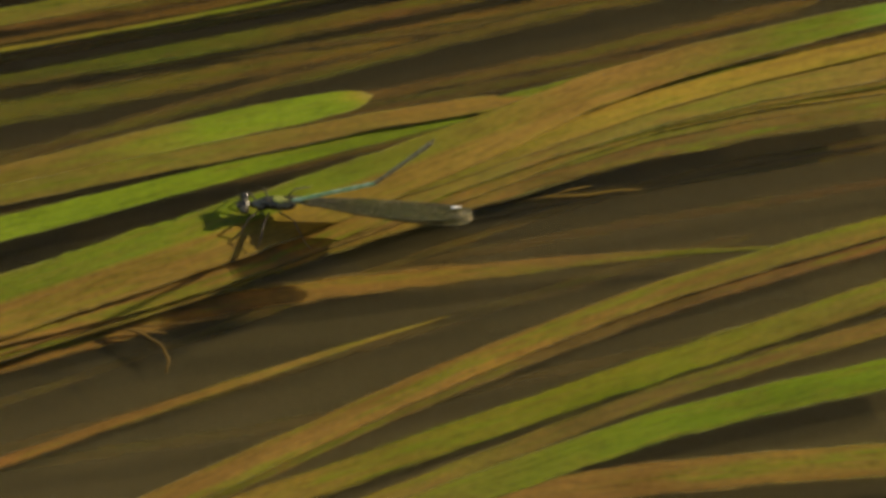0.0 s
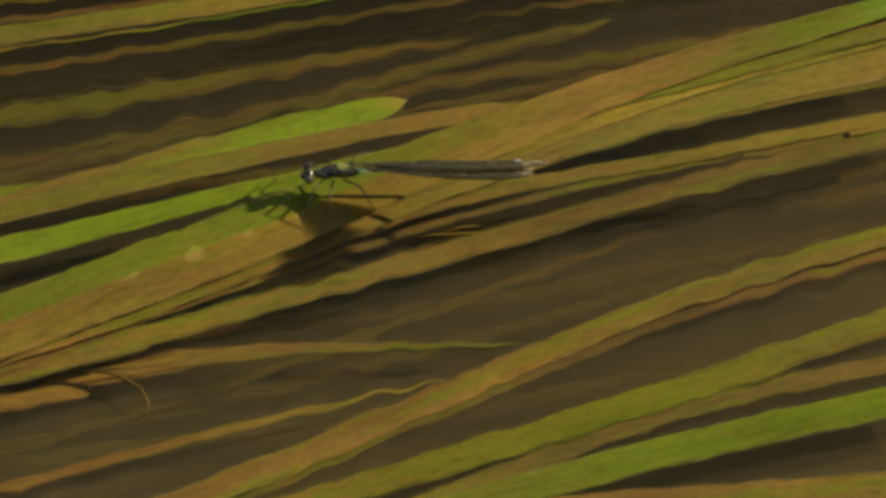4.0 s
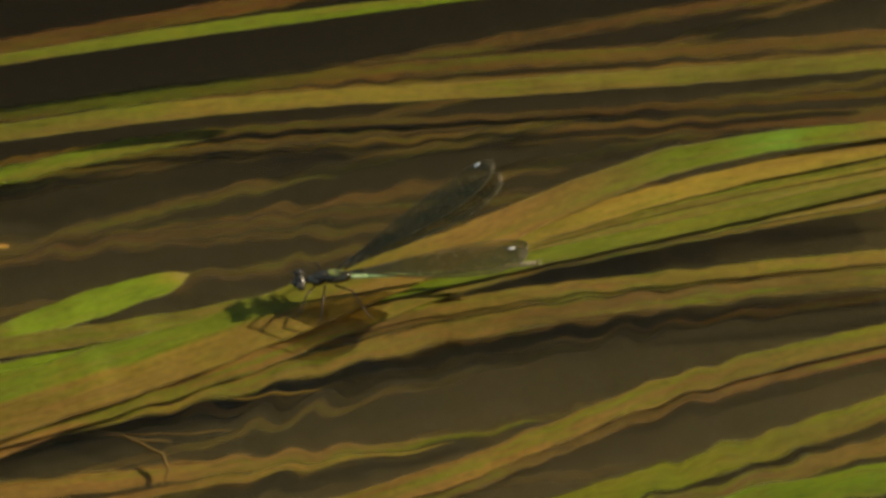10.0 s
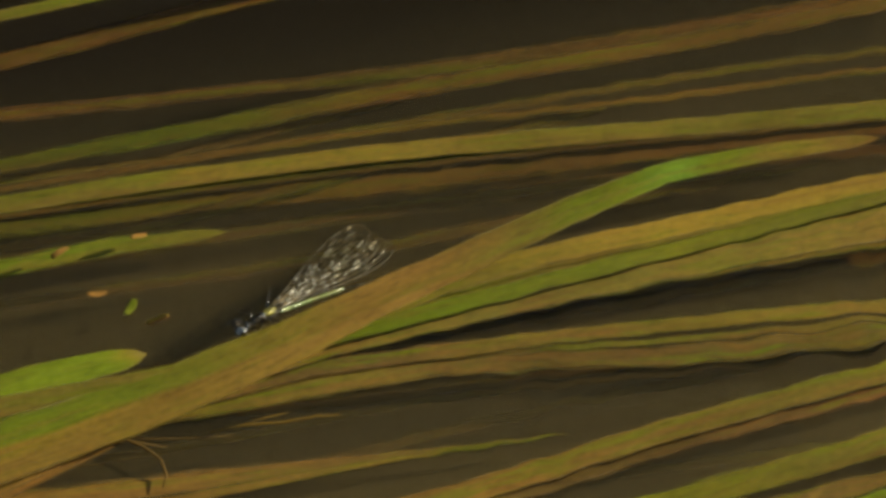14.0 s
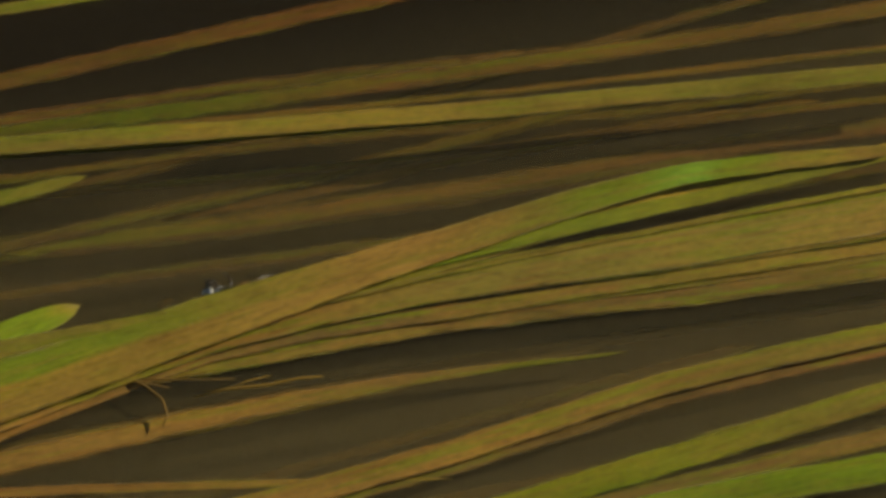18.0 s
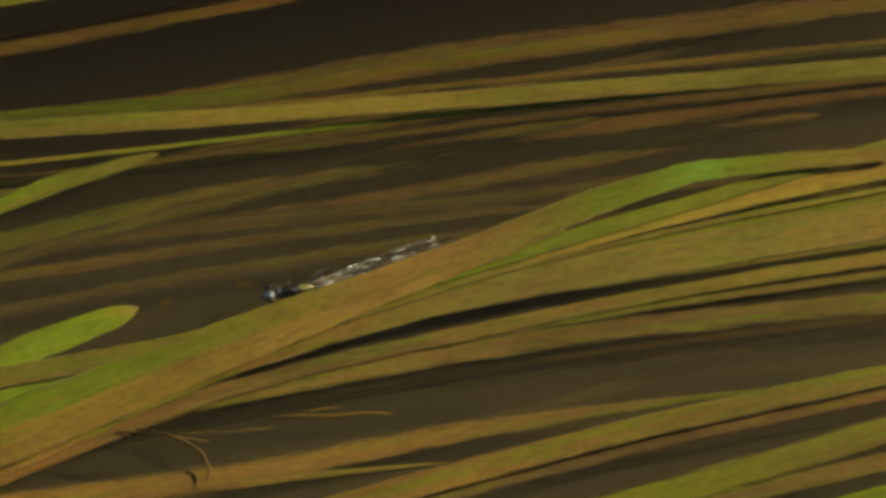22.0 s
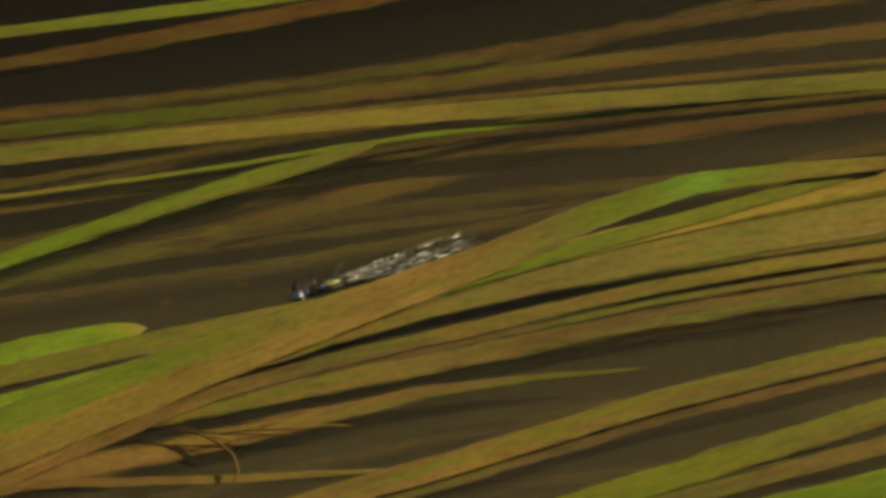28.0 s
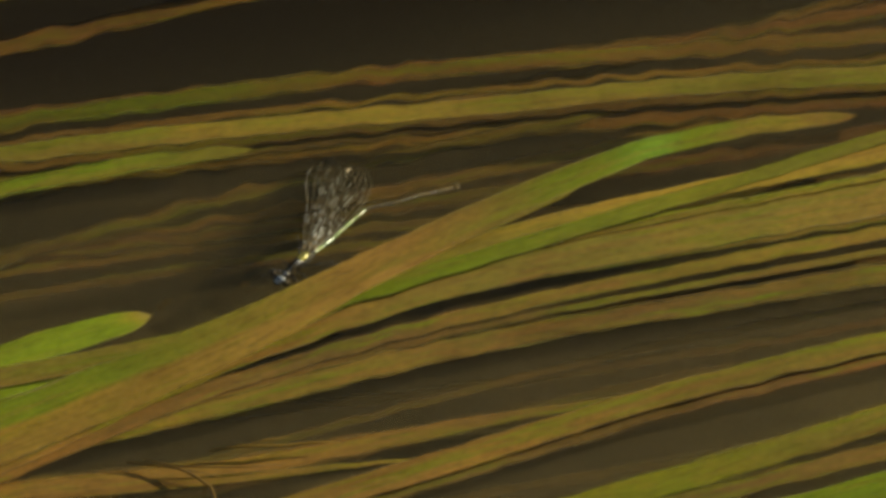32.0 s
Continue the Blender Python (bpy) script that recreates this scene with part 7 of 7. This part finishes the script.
    drift(31, main=(-76.4, -41.1, -38, -20.3, 1.6, -0.2, 42.3, 19.8, 83.4, 26.6), yellow=(-76.4, -42.1, -38, -20.9, 1.6, -2.3, 42.1, 10.9, 79.9, 20),
          broad=(-76.2, -45.9, -38, -21.4, 1.6, -7, 41.9, 4.5, 79.6, 14.3), margin=(-76.2, -46, -38, -21.9, 1.6, -9.1, 41.9, 1.1, 79.4, 9.8),
          thin=(-76.2, -48.1, -37.9, -27.3, 1.6, -17.8, 41.6, -8.8, 78.7, -2.3), olive=(-76.5, -44.1, -37.7, -34.5, 1.6, -23.4, 41.4, -15.5, 78.5, -7.8),
          long=(-74.8, -73.9, -37, -60.8, 1.6, -47.5, 40.9, -31.7, 77.8, -20), brown=(-76.4, -48, -37.6, -40.6, 1.6, -31.9, 43.7, -24),
          corner=(1.5, -61.9, 40.5, -47.6, 77, -35.2), corner_brown=(1.5, -66.4, 40.3, -53.2, 76.7, -42.2), corner_green=(1.5, -75.5, 39.9, -63.6, 75.9, -52.8),
          top=(-80.1, 22.3, -39.4, 27, 1.6, 33.9, 42.9, 36.9, 81.1, 40.4), upper=(-80.6, 27.9, -39.6, 34.1, 1.7, 41, 43.3, 47.2, 82.1, 54.3),
          amber=(-80.5, 26.3, -39.6, 31.6, 1.7, 38.4, 43.2, 42.7, 81.7, 47.5), rust=(-81.8, 48.3, -40.5, 62.9), green=(-82.2, 59.8, -40.5, 69.8, 1.7, 80),
          side=(-79.4, 7, -46.3, 17.6, -12.7, 26.1), tip=(-77.4, -24.1, -64.5, -18.8, -51.5, -15), fold=(-77.2, -26.9, -38.1, -15.9, 1.6, -1.6, 25.9, 11),
          wedge=(-76.9, -33.3, -38.1, -17.8), drowned=(-79.8, 9.9, -39.3, 18.6, 1.6, 28.8, 43.1, 35.6, 81.5, 41.1), sunken=(-79.3, 0.9, -39, 7.5, 1.6, 12.8),
          red=(-76.1, -51.9, -37.4, -47, 1.6, -43.3), strand_a=(-76.2, -46.9, -37.8, -29.8, 1.6, -19.8, 41.5, -11.2, 78.6, -4.2),
          strand_b=(-76.2, -51.9, -37.6, -41, 1.6, -29.2, 41.4, -18.6, 78.6, -9.5), strand_c=(-76.3, -44.3, -38, -21.1, 1.6, -5.1, 42, 7, 79.7, 16.6),
          strand_d=(-80, 15.8, -39.4, 22.9, 1.7, 31.7, 43.1, 37, 81.5, 41.7), strand_e=(-74.7, -76.8, -37, -63.8, 1.6, -50.5, 40.9, -34.7, 77.8, -23.2),
          strand_f=(-80.2, 22.4, -39.4, 27.6, 1.7, 34.8, 43.1, 38.3, 81.3, 42))
    drift(32, main=(-76.3, -41.9, -37.9, -21.5, 1.6, 4, 42.5, 25.3, 75.7, 31.1), yellow=(-76.3, -42.9, -38, -22.2, 1.6, -0.4, 42.2, 12.9, 80, 23),
          broad=(-76.2, -46.8, -37.9, -24, 1.6, -6.4, 41.9, 4.7, 79.6, 14), margin=(-76.2, -46.9, -37.9, -24.4, 1.6, -8.4, 41.9, 1.3, 79.4, 9.5),
          thin=(-76.1, -49, -37.8, -29.2, 1.6, -14.6, 41.7, -3.6, 79.2, 5.6), olive=(-76.4, -44.6, -37.7, -33.5, 1.6, -20.9, 41.5, -11.7, 78.7, -3.9),
          long=(-74.8, -73.9, -37, -59.6, 1.6, -45, 41, -29.8, 77.9, -18.8), brown=(-76.2, -51.6, -37.5, -46.1, 1.6, -36.9, 46.1, -27.2),
          corner=(1.5, -62.1, 40.5, -48.6, 77, -35.2), corner_brown=(1.5, -66.4, 40.3, -53.4, 76.7, -42.2), corner_green=(1.5, -75.5, 39.9, -63.6, 75.9, -52.2),
          top=(-80.2, 23.6, -39.4, 29.8, 1.6, 34.6, 43, 40.1, 81.3, 43.2), upper=(-80.9, 34, -39.9, 41.7, 1.7, 47.9, 43.5, 52.1, 82.2, 55.7),
          amber=(-80.7, 29.4, -39.7, 36.1, 1.7, 41.5, 43.3, 46.6, 81.8, 49.8), rust=(-82.1, 53.9, -40.6, 66.7), green=(-82.3, 62.6, -40.6, 72.7, 1.7, 82.9),
          side=(-79.9, 17, -57.2, 23, -34.3, 26.8), tip=(-77.3, -25.4, -64.4, -19.5, -51.4, -15.2), fold=(-77, -29.5, -38, -19.1, 1.6, 2.3, 26, 15.9),
          wedge=(-76.8, -34.2, -38, -19.1), drowned=(-80.4, 22, -39.6, 28.1, 1.7, 34.2, 43.2, 38.4, 81.6, 42.5), sunken=(-79.3, 0.9, -39, 7.5, 1.6, 12.8),
          red=(-76, -53.1, -37.4, -48.3, 1.6, -43.3), strand_a=(-76.2, -47.3, -37.8, -31.3, 1.6, -17.5, 41.6, -7.3, 78.9, 1.2),
          strand_b=(-76.1, -54.6, -37.6, -42.1, 1.6, -28.6, 41.5, -16.8, 78.7, -7.7), strand_c=(-76.2, -45.1, -37.9, -23.2, 1.6, -3.9, 42, 8.1, 79.8, 17.7),
          strand_d=(-80.5, 24.1, -39.6, 30.3, 1.7, 35.8, 43.2, 40.6, 81.6, 44.2), strand_e=(-74.8, -76.6, -37, -62.4, 1.6, -47.9, 41, -32.7, 77.8, -21.7),
          strand_f=(-80.4, 25, -39.5, 31.1, 1.7, 36.1, 43.1, 41.5, 81.5, 44.6))
    crawl(0, (-29.2, -11.2, 2.5), (0.0, -0.0), (-7.1, -0.7), (-11.4, -8.9), (-11.2, -29.1, -0.5, -23.7), -25, 0.5)
    crawl(1, (-26.7, -10.9, 2.5), (0.0, -0.0), (-3.5, 2.3), (-9.6, -7.8), (-7.2, -29.8, -7.0, -26.5), -25, 0.5)
    crawl(2, (-25.7, -9.4, 2.5), (-0.0, -0.0), (-19.4, -16.6), (-20.2, -19.7), (-8.3, -29.5, -5.4, -21.0), -25, 0.5)
    crawl(5, (-15.9, -4.1, 4.6), (7.8, -0.0), (-6.1, -3.1), (-8.2, -1.3), (2.8, 11.1, -10.7, -12.1), -42, 0.5)
    crawl(6, (-18.3, -10.2, 4.6), (4.3, -0.0), (6.3, 3.4), (4.3, 6.2), (10.0, 12.4, -13.8, -15.5), -42, 0.5)
    crawl(7, (-22.2, -11.2, 4.6), (5.3, -0.0), (-1.6, -4.3), (-3.7, -2.5), (8.0, 11.3, -10.8, -12.4), -42, 0.5)
    crawl(8, (-12.4, -4.8, 4.6), (5.3, -0.0), (-1.5, -5.2), (-3.5, -3.5), (8.0, 11.2, -10.8, -12.2), -42, 0.5)
    crawl(9, (-2.9, -8.7, 4.6), (-1.0, -0.0), (4.1, -5.2), (5.7, 1.0), (15.4, 11.8, -12.1, -13.7), -42, 0.5)
    crawl(10, (-19.5, -10.0, 4.2), (8.4, -0.0), (12.9, -27.2), (-2.8, -6.0), (3.1, 10.1, -5.0, -11.5), -6, 2.2)
    crawl(11, (-26.1, -6.8, 2.4), (37.3, -0.0), (-41.1, -61.4), (-22.1, 1.6), (-20.0, 38.0, -10.0, 20.0), 35, 4.0)
    crawl(12, (-32.8, -11.3, -2.2), (39.8, 5.2), (15.8, 12.0), (9.7, 11.9), (-0.4, 25.0, -55.0, -45.0), -18, 2.2)
    crawl(13, (-31.3, -13.4, -3.2), (46.8, 5.1), (27.4, 12.0), (17.6, 12.0), (-4.9, 29.5, -55.0, -34.4), 0, 2.2)
    crawl(14, (-31.3, -13.7, -3.2), (39.9, 5.9), (16.3, 10.1), (11.3, 9.7), (0.4, 22.2, -55.0, -45.0), -14, 2.2)
    crawl(17, (-34.8, -11.8, -3.2), (15.7, 4.0), (16.0, 11.6), (14.5, 11.5), (13.4, 17.3, -18.0, -29.2), -36, 2.2)
    crawl(18, (-35.9, -8.3, -3.2), (0.1, 4.3), (24.1, 10.9), (22.9, 10.9), (23.4, 16.7, -16.3, -27.2), -36, 2.2)
    crawl(19, (-38.1, -2.0, -3.2), (9.6, 5.1), (15.9, 9.0), (14.9, 9.0), (12.4, 15.8, -17.2, -27.5), -36, 2.2)
    crawl(20, (-33.0, -5.2, -3.2), (13.6, 4.7), (20.3, 9.8), (17.9, 9.5), (7.1, 16.3, -18.0, -27.9), -30, 2.2)
    crawl(21, (-27.4, -8.4, -3.2), (16.7, 3.9), (18.2, 10.5), (16.7, 10.3), (7.7, 16.9, -17.3, -27.5), -38, 2.2)
    crawl(22, (-25.2, -7.9, -3.2), (11.6, 4.4), (21.2, 10.2), (19.7, 10.0), (16.2, 16.1, -15.6, -26.2), -41, 2.2)
    crawl(23, (-23.4, -9.6, -3.2), (0.1, 4.3), (26.1, 11.5), (24.9, 11.5), (24.3, 17.5, -18.4, -30.1), -36, 2.2)
    crawl(24, (-22.9, -6.2, -3.2), (3.4, 4.2), (25.8, 12.0), (24.8, 12.0), (23.4, 18.2, -20.8, -33.0), -36, 2.2)
    crawl(25, (-19.4, -7.2, -3.2), (18.7, 4.4), (17.4, 11.6), (15.6, 11.4), (15.8, 15.9, -14.6, -25.9), -36, 2.2)
    crawl(28, (-20.4, -6.9, -3.2), (22.6, 4.4), (10.6, 10.7), (8.6, 10.5), (4.4, 16.6, -17.9, -28.2), -37, 2.2)
    crawl(29, (-17.2, -8.0, -3.2), (25.7, 4.3), (19.4, 11.0), (16.5, 10.6), (6.4, 16.6, -17.1, -28.1), -31, 2.2)
    crawl(30, (-19.3, -3.6, -3.2), (36.0, 4.8), (21.0, 12.5), (16.6, 12.2), (6.2, 16.1, -45.5, -23.3), 0, 2.2)
    crawl(31, (-23.3, -1.0, -3.2), (40.2, 5.0), (24.4, 11.9), (20.3, 11.7), (3.7, 11.9, -45.6, -12.6), 6, 2.2)
    crawl(32, (-25.3, -1.2, -3.2), (49.1, 5.2), (30.8, 12.9), (25.6, 12.9), (5.1, 12.5, -43.3, -21.3), 6, 2.2)
    trail(0, (23.6, -2.2, -9.0), 6)
    trail(1, (26.1, -6.9, -9.0), 10)
    trail(2, (17.5, -9.2, -9.0), 10)
    trail(5, (-2.4, -14.6, -9.0), 2)
    trail(6, (-13.2, -21.4, -9.0), 8)
    trail(7, (-25.0, -26.3, -9.0), 11)
    trail(8, (-22.0, -27.0, -9.0), 9)
    trail(9, (-32.9, -27.3, -9.0), 4)
    trail(12, (-32.7, -32.6, -9.0), 9)
    trail(14, (-29.7, -34.5, -9.0), 8)
    trail(17, (-33.7, -33.9, -9.0), 5)
    trail(18, (-32.9, -26.3, -9.0), 10)
    trail(19, (-38.4, -21.7, -9.0), 10)
    trail(20, (-37.7, -28.3, -9.0), 6)
    trail(21, (-32.8, -28.9, -9.0), 2)
    trail(22, (-21.0, -32.9, -9.0), 2)
    trail(23, (-23.9, -33.9, -9.0), 7)
    trail(24, (-33.8, -29.0, -9.0), 11)
    trail(25, (-23.4, -33.5, -9.0), 9)
    trail(28, (-27.8, -35.8, -9.0), 3)
    trail(30, (-29.6, -40.7, -9.0), 11)
    trail(32, (-29.6, -39.5, -9.0), 3)
    float_by(0, (-52.3, -33.9, -10.0), 0)
    float_by(2, (-52.2, -36.4, -10.0), 4)
    float_by(5, (-56.7, -45.0, -10.0), 2)
    float_by(6, (-52.0, -40.1, -10.0), 8)
    float_by(8, (-51.1, -38.9, -10.0), -7)
    float_by(9, (-52.1, -38.9, -10.0), -6)
    float_by(12, (-52.0, -40.1, -10.0), 1)
    float_by(14, (-52.0, -40.1, -10.0), -5)
    float_by(17, (-47.9, -33.3, -10.0), -1)
    float_by(18, (-52.1, -26.7, -10.0), -8)
    float_by(19, (-57.5, -26.4, -10.0), -3)
    float_by(20, (-48.9, -32.0, -10.0), 6)
    float_by(21, (-47.2, -38.6, -10.0), 7)
    float_by(22, (-44.8, -38.9, -10.0), -3)
    float_by(23, (-42.4, -35.8, -10.0), -8)
    float_by(24, (-42.4, -35.1, -10.0), -2)
    float_by(25, (-40.4, -38.9, -10.0), 7)
    float_by(28, (-39.4, -38.9, -10.0), -8)
    float_by(29, (-34.4, -43.8, -10.0), 0)
    float_by(30, (-35.4, -41.9, -10.0), 8)
    float_by(31, (-42.1, -46.2, -10.0), 4)
    float_by(32, (-43.1, -46.2, -10.0), -6)
    for key, y0, slope, reach, phase, pace in DEEP:
        for t in range(0, 33, 2):
            sway = 3.0 * math.sin(phase + pace * t) + (8 if t < 4 else 0)
            LEAVES[key][3][t] = [(x, y0 + slope * x + sway * (0.6 + x / 200) + 1.5 * math.sin(x / 30 + phase - pace * t)) for x in (-78, -39, 0, reach * 0.5 + 20, reach + 30)]
    for t, pairs in LEAVES["corner_green"][3].items():
        LEAVES["corner_low"][3][t] = [(x, y + dy) for (x, y), dy in zip(pairs, CORNER_GAP)]
    walk(rootlet, FLOAT)
    walk(filament, TRAIL)
    for i, (scrap, x, y, turn) in enumerate(SCRAPS):
        rows = [(t, pose((x + (t - 13) * 4.5 + (2.2 * (t - 13) if t < 13 else 0)) * MM, (y + (t - 13) * (0.8 + 0.2 * i)) * MM, (-4.0 - 0.5 * i - max(0.0, t - 13.6) * 7) * MM, 8 * math.sin(t + i), 10 * math.cos(0.7 * t + i), turn + 4 * (t - 13)))
                for t in (7, 9, 10, 11, 12, 13, 14, 15, 16, 17, 18)]
        walk(scrap, [(0, rows[0][1])] + rows + [(32, rows[-1][1])])
    for key, (pieces, z, pointed, lines, _) in LEAVES.items():
        times = sorted(lines)
        poses = [leaf_poses(key, t, lines[t]) for t in times]
        for i, piece in enumerate(pieces):
            walk(piece, [(t, p[i]) for t, p in zip(times, poses)])
    walk(fly, FLY["body"])
    walk(abdomen, FLY["abdomen"])
    walk(tail_end, FLY["tail_end"])
    for key, ob in WINGS.items():
        walk(ob, FLY[key])
    walk(water, [(0, pose(0, 0, 0)), (32, pose(FLOW * 32, 0, 0))])


motions()
